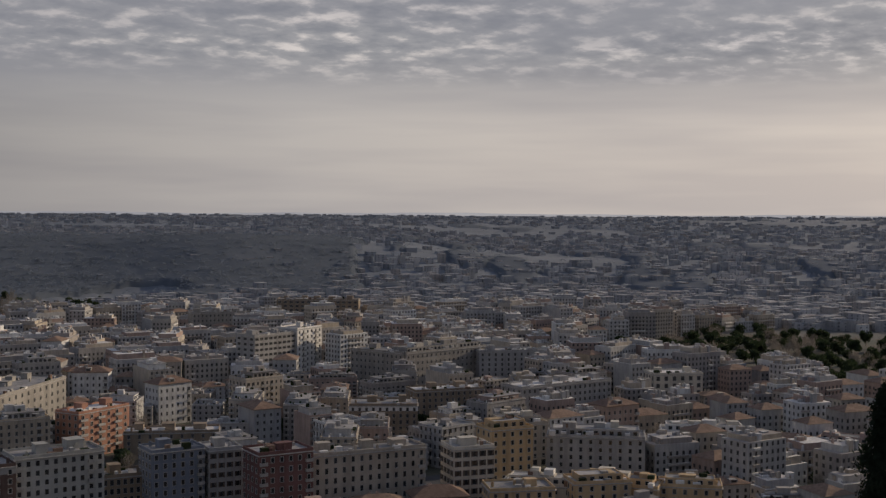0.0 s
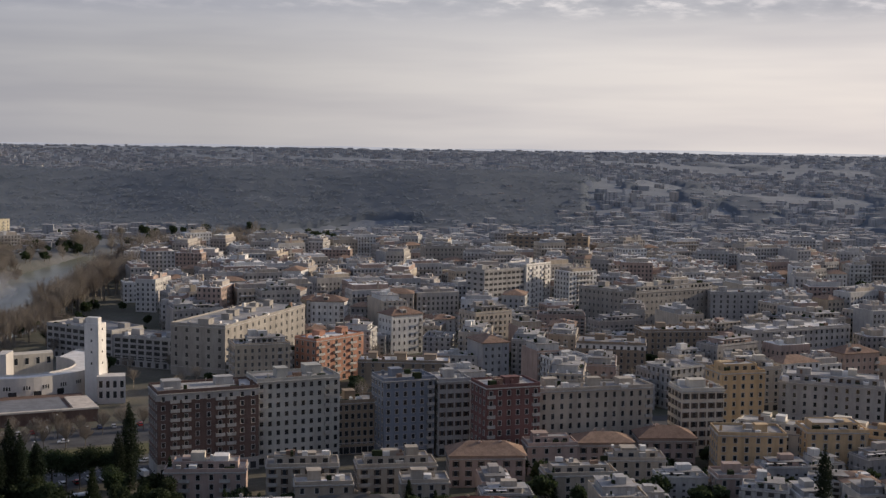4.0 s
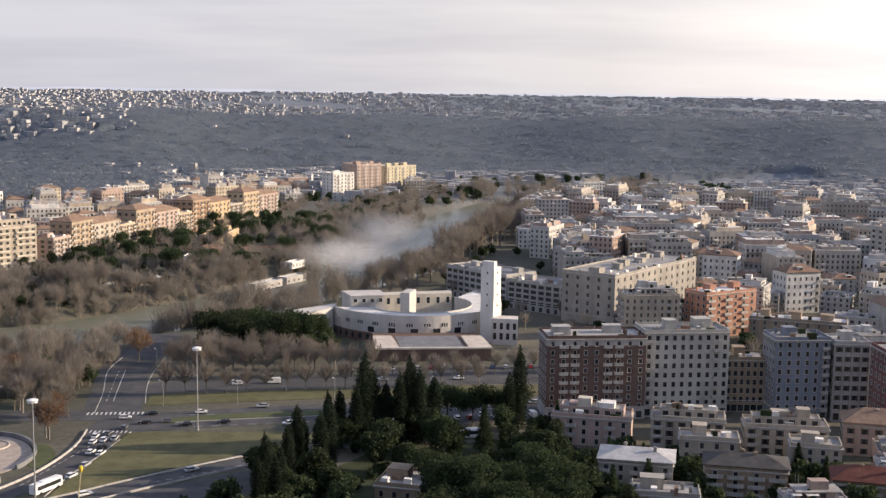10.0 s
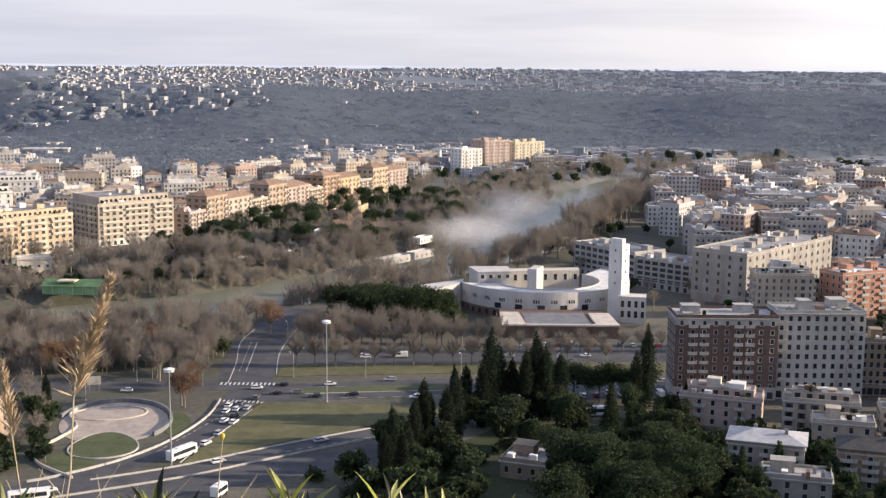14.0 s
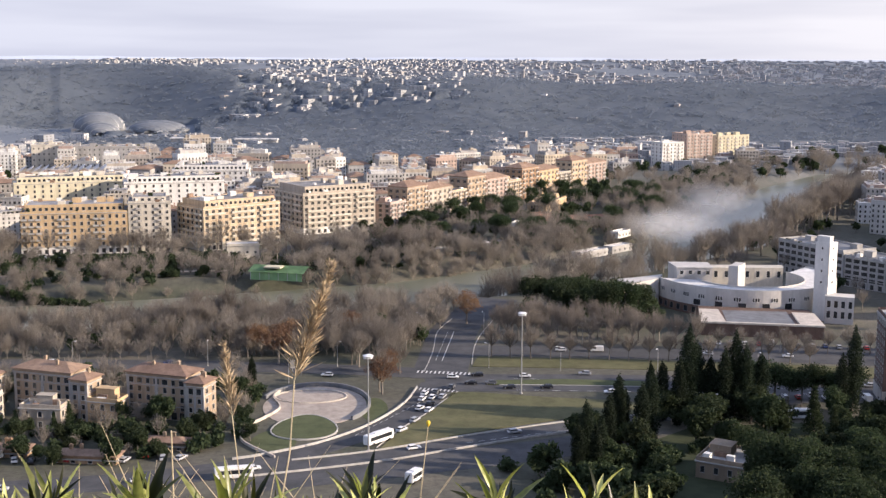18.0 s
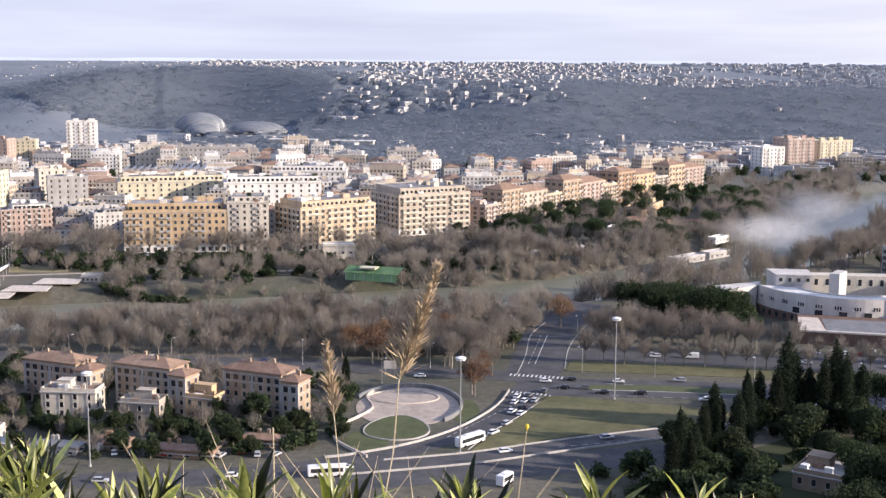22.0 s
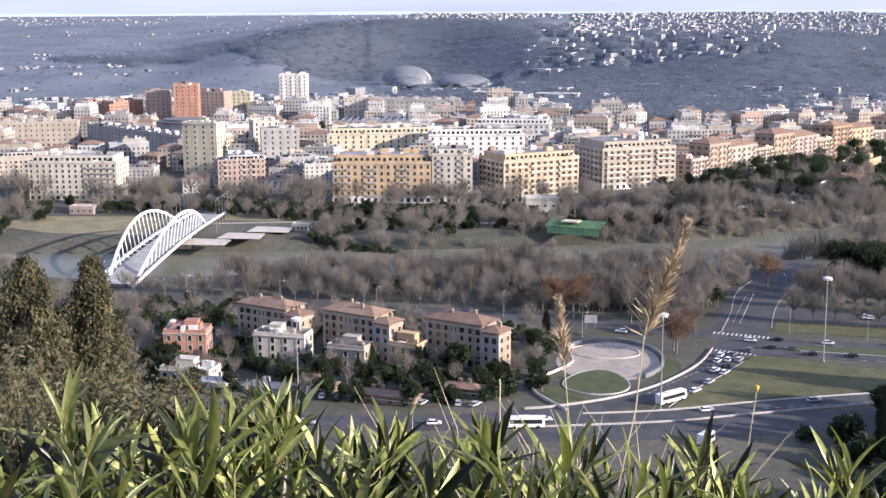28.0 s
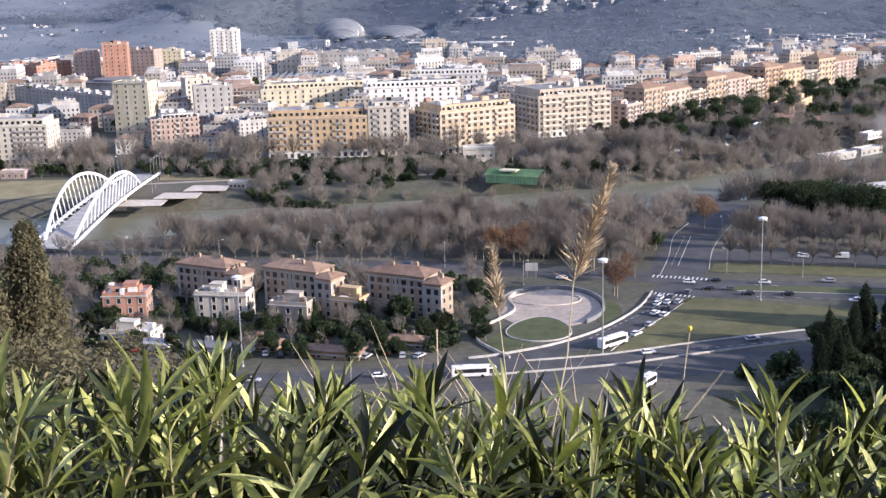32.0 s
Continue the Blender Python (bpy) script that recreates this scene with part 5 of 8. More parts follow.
def hangar():
    top = empty("sports_shed", pose(-75, 628, 0, 0, 0, -15), "sports shed under a green tarpaulin roof", "shed")
    OCC.append((-60, 635, 20))
    bm = bmesh.new()
    for i in range(6):
        x0 = i * 5.0
        box(bm, x0, x0 + 0.3, 0, 0.3, 0, 4.4)
        box(bm, x0, x0 + 0.3, 15.7, 16, 0, 4.4)
    part("post", mesh_of(bm, "steel"), top, kind="stuff")
    bm = bmesh.new()
    v = [bm.verts.new(c) for c in ((-1, -1, 4.2), (29, -1, 4.2), (29, 8, 6.6), (-1, 8, 6.6), (29, 17, 4.2), (-1, 17, 4.2))]
    for q in ((0, 1, 2, 3), (3, 2, 4, 5)):
        bm.faces.new([v[i] for i in q])
    bmesh.ops.solidify(bm, geom=bm.faces[:], thickness=0.15)
    part("roof", mesh_of(bm, "green_roof"), top)
    bm = bmesh.new()
    box(bm, 0.2, 27.8, 0.1, 0.2, 0, 4.2)
    part("side_curtain", mesh_of(bm, "green_roof"), top)
    bm = bmesh.new()
    box(bm, 7, 16, 1, 7, 6.0, 6.7)
    part("skylight", mesh_of(bm, "yellow"), top)


hangar()

# moored clubhouses and low sheds near the river
G8 = "low riverside sheds"
for x, y, a, w, d, h, m, lab in ((106, 700, 44, 26, 7, 3, "greyplaster", "long grey moored clubhouse barge"), (128, 722, 44, 20, 7, 3, "greyplaster", "grey moored clubhouse barge"), (75, 800, -20, 16, 12, 5, "white", "white peaked tent pavilion by trees"),
                                 (20, 702, 20, 14, 8, 3, "cream", "low white clubhouse near the river"), (40, 718, 20, 16, 8, 3, "greyplaster", "low grey clubhouse near the river"), (92, 845, 30, 20, 10, 4, "orange", "low brick changing rooms by the courts"), (115, 830, 30, 14, 9, 4, "orange", "low brick clubhouse by the courts"),
                                 (-208, 612, 0, 9, 6, 3, "greyplaster", "small white kiosk on the meadow"), (-95, 690, 8, 18, 10, 8, "cream", "cream pavilion among trees"), (140, 770, 50, 16, 6, 3, "white", "small white boathouse on the bank"), (215, 985, 55, 20, 8, 4, "white", "white river clubhouse on the bank"),
                                 (250, 1040, 55, 24, 8, 4, "white", "white river clubhouse on the bank"), (-350, 640, 5, 14, 9, 4, "pink", "low house with a tiled roof"), (-395, 560, 10, 16, 9, 4, "tan", "low tan house among trees")):
    building(lab, (x, y), (x + w * math.cos(radians(a)), y + w * math.sin(radians(a))), d, h + 0.9, 1, 4, m, 1, group=G8, category="shed", name="clubhouse", roof_mat="roof_white" if m != "orange" else "roof_tile", tops=False, win=(1.2, 1.2), z=-2.0 if "barge" in lab else 0.0)


# ---- the packed quarters: plain blocks on their street grids ----
TONES = [(0.436, 0.415, 0.39), (0.388, 0.36, 0.338), (0.563, 0.555, 0.541), (0.485, 0.425, 0.348), (0.359, 0.35, 0.348), (0.679, 0.685, 0.686), (0.417, 0.325, 0.286), (0.485, 0.48, 0.473), (0.504, 0.455, 0.39), (0.407, 0.415, 0.426)]
WALLS = palette("town_plaster", TONES)


def town_block(w, d, h, tiled, seed):
    """An apartment house: wall, roof with set-back attic, stair heads and clutter, windows, balconies and cornice."""
    rnd = random.Random(seed)
    top = new("apartment_building")
    bm, bmr, bw, bt = bmesh.new(), bmesh.new(), bmesh.new(), bmesh.new()
    floors = int(h / 3.3)
    if tiled:
        box(bm, 0, w, 0, d, -0.5, h)
        bmr.free()
        bmr = hip_roof(w, d, h, 2.8)
        for i in range(4):
            x, y = w * rnd.uniform(0.2, 0.8), d * rnd.uniform(0.3, 0.7)
            box(bmr, x, x + 0.9, y, y + 0.7, h, h + rnd.uniform(3.0, 3.8), 4)
        x = w * rnd.uniform(0.3, 0.6)
        box(bmr, x, x + 3.2, 0.8, 4, h - 0.2, h + 2.0, 4)
        box(bw, x + 0.5, x + 2.7, 0.72, 0.9, h + 0.5, h + 1.7)
    else:
        shell(bm, w, d, h)
        box(bmr, 0.3, w - 0.3, 0.3, d - 0.3, h - 0.9, h - 0.8)
        lift = h - 0.8
        if seed % 3 != 1:
            # a set-back attic with its own windows and terrace roof
            a, b, c = rnd.uniform(1.6, 3), rnd.uniform(w * 0.1, w * 0.3), rnd.uniform(2.5, 3.1)
            box(bmr, b, w - rnd.uniform(1.5, 3.5), a, d - 1.5, h - 0.8, h - 0.8 + c, 4)
            box(bmr, b - 0.4, w - 1.2, a - 0.5, d - 1.2, h - 0.8 + c, h - 0.62 + c)
            for k in range(int((w - b - 4) / 2.6)):
                box(bw, b + 0.8 + 2.6 * k, b + 2.4 + 2.6 * k, a - 0.06, a + 0.1, h - 0.3, h + 1.3)
            lift += c + 0.18
            # awnings and pergolas on the terrace edge
            for k in range(int(w / 7)):
                x = rnd.uniform(1, w - 4)
                box(bmr, x, x + rnd.uniform(1.5, 3.5), 0.5, a, h + 1.2, h + 1.3, rnd.choice((1, 2, 2, 3)))
        for i in range(max(1, int(w / 10))):
            x, y, pw = rnd.uniform(3, w - 8), rnd.uniform(3.4, d - 5), rnd.uniform(2.5, 5)
            box(bmr, x, min(x + pw, w - 1), y, y + 3.2, lift - 0.2, lift + rnd.uniform(1.8, 3.0), 4)
        for i in range(int(w * d / 22)):
            x, y, q = rnd.uniform(0.6, w - 2.4), rnd.uniform(0.6, d - 2.2), rnd.uniform(0.5, 1.7)
            inside = seed % 3 == 1 or (w * 0.3 < x < w - 5 and 3 < y < d - 3.5)
            z = lift if inside else h - 0.8
            box(bmr, x, x + q, y, y + q * rnd.uniform(0.5, 1), z, z + rnd.uniform(0.5, 1.6), rnd.choice((1, 1, 2, 3, 3)))
        for i in range(3):
            x, y = rnd.uniform(2, w - 2), rnd.uniform(3, d - 2)
            box(bmr, x, x + 0.09, y, y + 0.09, h, h + rnd.uniform(4, 6.5), 2)
    part("wall", mesh_of(bm, WALLS), top)
    part("roof", mesh_of(bmr, "roof_tile" if tiled else "roof_flat", "roof_white", "trim", "shrub", WALLS), top, kind="stuff")
    nx, ny = int(w / 2.9), int(d / 2.9)
    tall = rnd.uniform(1.4, 1.9)
    stacks = [i for i in range(nx) if rnd.random() < (0.2 if tiled else 0.45)]
    for k in range(floors):
        z = 3.3 * k + 1.0
        for i in range(nx):
            x = (i + 0.5) * w / nx
            wide = 0.85 if i in stacks else 0.5
            box(bw, x - wide, x + wide, -0.06, 0.05, z - (0.7 if i in stacks else 0), z + tall)
            if k and i in stacks:
                box(bt, x - 1.3, x + 1.3, -1.25, 0, z - 1.0, z - 0.85)
                box(bt, x - 1.3, x + 1.3, -1.25, -1.17, z - 0.85, z + 0.15)
            elif k:
                box(bt, x - 0.75, x + 0.75, -0.16, 0, z - 0.16, z)
        for i in range(ny):
            y = (i + 0.5) * d / ny
            box(bw, -0.06, 0.05, y - 0.5, y + 0.5, z, z + tall)
            box(bw, w - 0.05, w + 0.06, y - 0.5, y + 0.5, z, z + tall)
            if k and i % 2 == seed % 2 and not tiled:
                box(bt, -1.1, 0, y - 1.2, y + 1.2, z - 1.0, z + 0.1)
                box(bt, w, w + 1.1, y - 1.2, y + 1.2, z - 1.0, z + 0.1)
    if not tiled:
        for x0, x1, y0, y1 in ((-0.35, w + 0.35, -0.35, 0.05), (-0.35, 0.05, 0.05, d), (w - 0.05, w + 0.35, 0.05, d)):
            box(bt, x0, x1, y0, y1, h - 1.0, h - 0.75)
        box(bt, -0.12, w + 0.12, -0.12, 0.05, 3.4, 3.7)
    part("glazing", mesh_of(bw, "blinds"), top, kind="stuff")
    part("railing", mesh_of(bt, "trim"), top, kind="stuff")
    tagged(top, ("plaster apartment house with a low tiled roof" if tiled else "plaster apartment house with balconies and a cluttered terrace roof"), "apartment building", "houses of the packed quarters")
    return top


BEHIND = []
OCC.append((-292, 1090, 48))


def fill_town():
    dims = ((18, 14, 16, 0), (22, 14, 19, 0), (26, 15, 22, 0), (16, 13, 14, 1), (20, 14, 18, 1), (30, 15, 20, 0), (24, 16, 25, 0), (14, 12, 12, 1), (14, 11, 10, 0), (16, 10, 13, 0),
            (20, 15, 17, 0), (28, 14, 23, 0), (17, 15, 20, 0), (23, 13, 15, 0))
    protos = [town_block(w, d, h, t, i) for i, (w, d, h, t) in enumerate(dims)]
    sizes = [14, 16, 18, 13, 15, 19, 18, 11, 11, 11, 15, 18, 14, 15]
    rnd = random.Random(5)
    used = set()

    def put(x, y, turn, pick, far=False):
        r = sizes[pick]
        if any((x - ox) ** 2 + (y - oy) ** 2 < (r * 0.72 + orad * 0.9) ** 2 for ox, oy, orad in OCC):
            return
        if river_gap(np.array([x]), np.array([y]))[0] < 75:
            return
        c, s = math.cos(radians(turn)), math.sin(radians(turn))
        OCC.append((x, y, r * 0.62))
        m = pose(x - c * r * 0.7, y - s * r * 0.7, float(ground_z(x, y)), 0, 0, turn) @ Matrix.Diagonal((1, 1, rnd.uniform(0.7, 1.12), 1))
        if far or math.hypot(x, y) > (760 if x > 100 else 880):
            BEHIND.append((x, y, radians(turn), dims[pick]))
        elif pick in used:
            copy_thing(protos[pick], m)
        else:
            used.add(pick)
            protos[pick].matrix_basis = m

    # more villas between those below the hill
    for j in range(9):
        for i in range(16):
            x, y = 150 + i * 19 + rnd.uniform(-4, 4) + j * 4, 350 - j * 15 - i * 6 + rnd.uniform(-3, 3)
            if math.hypot(x, y) < 300 or x > 430 or y < 215 or (x < 290 and (i + j) % 3):
                continue
            put(x, y, -30 + rnd.choice((0, 0, 90, 15, -20)), rnd.choice((0, 8, 8, 9, 9, 7)))
    # the quarter beyond the villas
    for j in range(11):
        for i in range(14):
            x, y = 425 + i * 23 + rnd.uniform(-4, 4), 190 + j * 21 + rnd.uniform(-4, 4)
            if 0 <= y - 190 and math.degrees(math.atan2(x, y)) > 50 and rnd.random() < 0.85:
                put(x, y, -25 + rnd.choice((0, 0, 90, 12)), rnd.choice((0, 1, 3, 4, 8, 9, 7)), True)
    # right bank, behind the avenue
    for j in range(40):
        for i in range(48):
            u, v = i * 25 + rnd.uniform(-3, 3) + (j % 3) * 5, j * 24 + rnd.uniform(-2, 2)
            x, y = 235 + u * 0.95 + v * 0.22, 420 - u * 0.24 + v * 0.97
            az, r = math.degrees(math.atan2(x, y)), math.hypot(x, y)
            if not 15 < az < 72 or r > 1250 or r < 470 or (az < 24 and r < 640) or (r < 560 and az < 36) or (x > 740 and 330 < y < 600):
                continue
            if i % 5 == 4 or j % 4 == 3:
                if rnd.random() < 0.5:
                    continue
            put(x, y, -14 + rnd.choice((0, 0, 90, 12, -25, 60)), rnd.choice((0, 1, 2, 3, 4, 5, 6, 7, 10, 11, 12, 13)))
    # far bank, behind the embankment row
    for j in range(26):
        for i in range(48):
            u, v = i * 25 + rnd.uniform(-3, 3), j * 25 + rnd.uniform(-2, 2)
            x, y = -760 + u, 735 + v + max(0, (u - 730)) * 0.85 - max(0, 300 - u) * 0.15
            r = math.hypot(x, y)
            if r > 1330 or (abs(x + 30) < 130 and y > 1220) or y < np.interp(x, (-400, -213, -131, -71, -14, 120, 260), (715, 738, 752, 785, 845, 1050, 1260)):
                continue
            if (i % 6 == 5 or j % 4 == 3) and rnd.random() < 0.55:
                continue
            put(x, y, 10 + rnd.choice((0, 0, 90, 20, -15, 45 if x > 0 else 0)), rnd.choice((0, 1, 2, 3, 3, 4, 4, 4, 5, 7, 7, 10, 11, 12, 13)))


fill_town()


def town_rest():
    """The houses of the packed quarters behind the first few hundred, in one mesh of walls and roofs and one of windows."""
    rnd = random.Random(9)
    bm, bw = bmesh.new(), bmesh.new()
    for x, y, t, (w, d, h, tiled) in BEHIND:
        h += rnd.uniform(-5, 5)
        z = float(ground_z(x, y))
        c, s = math.cos(t), math.sin(t)

        def at(u, v, k):
            u, v = u - w / 2, v - d / 2
            return (x + u * c - v * s, y + u * s + v * c, z + k)

        def block(b, u0, u1, v0, v1, k0, k1, side, lid):
            q = [b.verts.new(at(*p)) for p in ((u0, v0, k0), (u1, v0, k0), (u1, v1, k0), (u0, v1, k0), (u0, v0, k1), (u1, v0, k1), (u1, v1, k1), (u0, v1, k1))]
            for o, m in (((4, 5, 6, 7), lid), ((0, 1, 5, 4), side), ((1, 2, 6, 5), side), ((2, 3, 7, 6), side), ((3, 0, 4, 7), side)):
                b.faces.new([q[i] for i in o]).material_index = m

        block(bm, 0, w, 0, d, -0.5, h, 0, 1)
        if tiled:
            q = [bm.verts.new(at(*p)) for p in ((-0.6, -0.6, h), (w + 0.6, -0.6, h), (w + 0.6, d + 0.6, h), (-0.6, d + 0.6, h), (d / 2, d / 2, h + 2.6), (w - d / 2, d / 2, h + 2.6))]
            for o in ((0, 1, 5, 4), (1, 2, 5), (2, 3, 4, 5), (3, 0, 4)):
                bm.faces.new([q[i] for i in o]).material_index = 2
        else:
            inset, left, rise = rnd.uniform(0.5, 2.5), rnd.uniform(1, w * 0.35), rnd.uniform(1.8, 3.2)
            block(bm, left, w - rnd.uniform(1, 5), inset, d - 1, h, h + rise, 0, 1)
            for i in range(9):
                u, v, q = rnd.uniform(0.5, w - 4), rnd.uniform(0.5, d - 3), rnd.uniform(0.6, 3.5)
                block(bm, u, u + q, v, v + min(q, 2.4), h, h + rise * (u > left) + rnd.uniform(0.6, 2.4), 0, 1)
            # continuous balconies on part of the front
            u0, u1 = sorted((rnd.uniform(0, w), rnd.uniform(0, w)))
            for k in range(1, int(h / 3.3)):
                block(bm, u0, u1, -1.2, 0, 3.3 * k + 0.1, 3.3 * k + 1.0, 1, 1)
        for k in range(int(h / 3.3)):
            n = int(w / 2.9)
            for i in range(n):
                u = (i + 0.5) * w / n
                bw.faces.new([bw.verts.new(at(*p)) for p in ((u - 0.6, -0.06, 3.3 * k + 1), (u + 0.6, -0.06, 3.3 * k + 1), (u + 0.6, -0.06, 3.3 * k + 2.7), (u - 0.6, -0.06, 3.3 * k + 2.7))])
            n = int(d / 2.9)
            for i in range(n):
                v = (i + 0.5) * d / n
                for u in (-0.06, w + 0.06):
                    bw.faces.new([bw.verts.new(at(*p)) for p in ((u, v + 0.6, 3.3 * k + 1), (u, v - 0.6, 3.3 * k + 1), (u, v - 0.6, 3.3 * k + 2.7), (u, v + 0.6, 3.3 * k + 2.7))])
    walls = palette("quarter_plaster", TONES, by="island")
    roofs = palette("quarter_roofs", [(0.42, 0.39, 0.36), (0.55, 0.53, 0.51), (0.34, 0.31, 0.29), (0.78, 0.77, 0.75), (0.46, 0.43, 0.41), (0.70, 0.68, 0.65)], by="island")
    ob = tagged(new("packed_quarter", mesh_of(bm, walls, roofs, "roof_tile")), "packed quarter of plaster apartment houses with terrace roofs", "city", kind="stuff")
    part("glazing", mesh_of(bw, "blinds"), ob, kind="stuff")


town_rest()


# ---- the far city: too many and too small to tell apart ----
def far_city():
    rnd = np.random.RandomState(11)
    n = 26000
    az = np.radians(rnd.uniform(-42, 70, n))
    r = 1250 + 3650 * rnd.uniform(0, 1, n) ** 1.25
    x, y = r * np.sin(az), r * np.cos(az)
    d = np.degrees(az)
    wood = ((r > 1620 + 50 * np.sin(d * 0.7)) & (r < 2250 + 120 * np.sin(d * 0.5)) & (d > -9) & (d < 41)) | ((r > 1700) & (r < 2900) & (d > -24) & (d < -6)) | ((r > 1250) & (r < 1650) & (d > -14) & (d < 4))
    keep = ~wood | (rnd.uniform(0, 1, n) < np.where((d > -8) & (d < 3) & (r > 1900), 0.85, 0.05))
    patch = np.sin(x * 0.006 + 1) + np.sin(y * 0.005 + x * 0.002) + np.sin(x * 0.017) * 0.7
    keep &= (patch + rnd.uniform(-1.2, 1.2, n) > -0.5) | (r < 1600)
    keep &= river_gap(x, y) > 80
    keep &= (d > -14) | (rnd.uniform(0, 1, n) < np.where(r < 1700, 0.7, 0.4))
    keep &= (d > -14) | (r < 1700) | (np.sin(r * 0.013 + d * 0.25) + np.sin(r * 0.034 - d * 0.1) > 0.7) | (r > 4000)
    for ox, oy, orad in OCC[-1200:]:
        if math.hypot(ox, oy) > 1100:
            keep &= np.hypot(x - ox, y - oy) > orad + 11
    x, y, r = x[keep], y[keep], r[keep]
    n = len(x)
    w, dd = rnd.uniform(4, 11, n), rnd.uniform(3.5, 7, n)
    h = rnd.uniform(5, 11, n) * np.where(rnd.uniform(0, 1, n) < 0.05, 1.5, 1) * np.clip(1.25 - r / 9000, 0.7, 1.1)
    bold = (np.degrees(np.arctan2(x, y)) > -6) & (np.degrees(np.arctan2(x, y)) < 3) & (r > 1850) & (r < 2300)
    w, h = np.where(bold, w * 1.15, w), np.where(bold, h * 1.3, h)
    low = (np.degrees(np.arctan2(x, y)) < -13) & (r > 1600)
    w, h, dd = np.where(low, w * 0.55, w), np.where(low, h * 0.5, h), np.where(low, dd * 0.6, dd)
    z = ground_z(x, y) - 1
    t = np.radians(rnd.choice([-21, 69, -18, 72], n))
    c, s = np.cos(t), np.sin(t)
    corner = np.array([(-1, -1), (1, -1), (1, 1), (-1, 1)], float)
    px = x[:, None] + corner[:, 0] * w[:, None] * c[:, None] - corner[:, 1] * dd[:, None] * s[:, None]
    py = y[:, None] + corner[:, 0] * w[:, None] * s[:, None] + corner[:, 1] * dd[:, None] * c[:, None]
    lo = np.stack([px, py, np.repeat(z[:, None], 4, 1)], -1)
    hi = np.stack([px, py, np.repeat((z + h)[:, None], 4, 1)], -1)
    v = np.concatenate([lo, hi], 1).reshape(-1, 3)
    q = np.array([(0, 1, 5, 4), (1, 2, 6, 5), (2, 3, 7, 6), (3, 0, 4, 7), (4, 5, 6, 7)])
    f = (np.arange(n)[:, None, None] * 8 + q).reshape(-1, 4)
    # wall and roof colours carry a grey-blue tint for the haze of distance
    mats = palette("far_plaster_hazed", [(0.36, 0.37, 0.39), (0.40, 0.40, 0.41), (0.46, 0.46, 0.48), (0.33, 0.345, 0.37), (0.66, 0.65, 0.65), (0.39, 0.37, 0.36), (0.35, 0.37, 0.40), (0.52, 0.52, 0.53)], 0.05, by="island", dots=5.2)
    roofs = palette("far_roofs_hazed", [(0.31, 0.315, 0.33), (0.38, 0.38, 0.39), (0.30, 0.28, 0.28), (0.48, 0.48, 0.49), (0.30, 0.31, 0.33)], 0.05, by="island")
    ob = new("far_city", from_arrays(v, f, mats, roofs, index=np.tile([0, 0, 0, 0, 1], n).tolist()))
    tagged(ob, "hazy far city of countless pale houses reaching the horizon", "city", kind="stuff")


far_city()


def far_hills():
    """Pale hills in the distance, along the whole horizon, with haze painted in as a glow."""
    m = bpy.data.materials.new("distance")
    m.use_nodes = True
    g = Nodes(m.node_tree)
    place = g.add("ShaderNodeNewGeometry").outputs["Position"]
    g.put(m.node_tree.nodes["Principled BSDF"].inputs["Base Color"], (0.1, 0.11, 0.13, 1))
    # the hills emit their haze colour, brighter on the sunward right
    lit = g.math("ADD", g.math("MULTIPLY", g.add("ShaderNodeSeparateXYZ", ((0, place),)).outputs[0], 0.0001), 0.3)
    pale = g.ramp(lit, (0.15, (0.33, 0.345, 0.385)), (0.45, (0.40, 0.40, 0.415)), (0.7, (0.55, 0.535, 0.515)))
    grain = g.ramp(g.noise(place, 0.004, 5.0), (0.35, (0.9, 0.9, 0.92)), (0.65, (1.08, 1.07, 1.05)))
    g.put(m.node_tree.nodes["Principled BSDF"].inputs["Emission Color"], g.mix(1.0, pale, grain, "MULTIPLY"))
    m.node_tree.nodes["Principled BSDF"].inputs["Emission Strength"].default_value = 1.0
    v, f = [], []
    n = 240
    for i in range(n + 1):
        d = -60 + 150 * i / n
        a = radians(d)
        rise = 2.0 * math.sin(d * 0.31) + 1.4 * math.sin(d * 0.83 + 1) + 0.7 * math.sin(d * 2.3)
        r = 4960
        v += [(r * math.sin(a), r * math.cos(a), 60.0), (r * math.sin(a), r * math.cos(a), 96.5 + rise), (1.002 * r * math.sin(a), 1.002 * r * math.cos(a), 60.0)]
        if i:
            b = i * 3
            f += [(b - 3, b, b + 1, b - 2), (b - 2, b + 1, b + 2, b - 1)]
    tagged(new("backdrop", from_arrays(v, f, m)), "pale hills along the horizon, glowing with painted haze", "hills", kind="structure")


far_hills()


def sawtooth_hall():
    """A hall under rows of slanted white skylights, and the long white canopies behind the quarter."""
    top = empty("market_hall", pose(-322, 1062, 0, 0, 0, 12), "old hall with rows of slanted white skylights", "hall")
    bm = bmesh.new()
    box(bm, 0, 74, 0, 40, -0.5, 13)
    part("wall", mesh_of(bm, "cream"), top)
    for i in range(12):
        bm = bmesh.new()
        prism(bm, [(0, 0), (5.6, 0), (5.6, 40), (0, 40)], 13, 13.1)
        for v in bm.verts:
            if v.co.x > 1:
                v.co.z += 3.2
        part("skylight", mesh_of(bm, "roof_white"), top, pose(i * 6.1 + 0.3, 0, 0.1))
    for x, y, w in ((-275, 1516, 60), (-195, 1500, 52)):
        c = empty("canopy", pose(x, y, 0, 0, 0, -4), "long low white canopy roof among trees", "canopy", "white canopies")
        bm = bmesh.new()
        box(bm, 0, w, 0, 14, 11, 12.2)
        part("roof", mesh_of(bm, "roof_white"), c)
        bm = bmesh.new()
        box(bm, 1, w - 1, 1, 13, -0.5, 11)
        part("wall", mesh_of(bm, "greyplaster"), c)


sawtooth_hall()


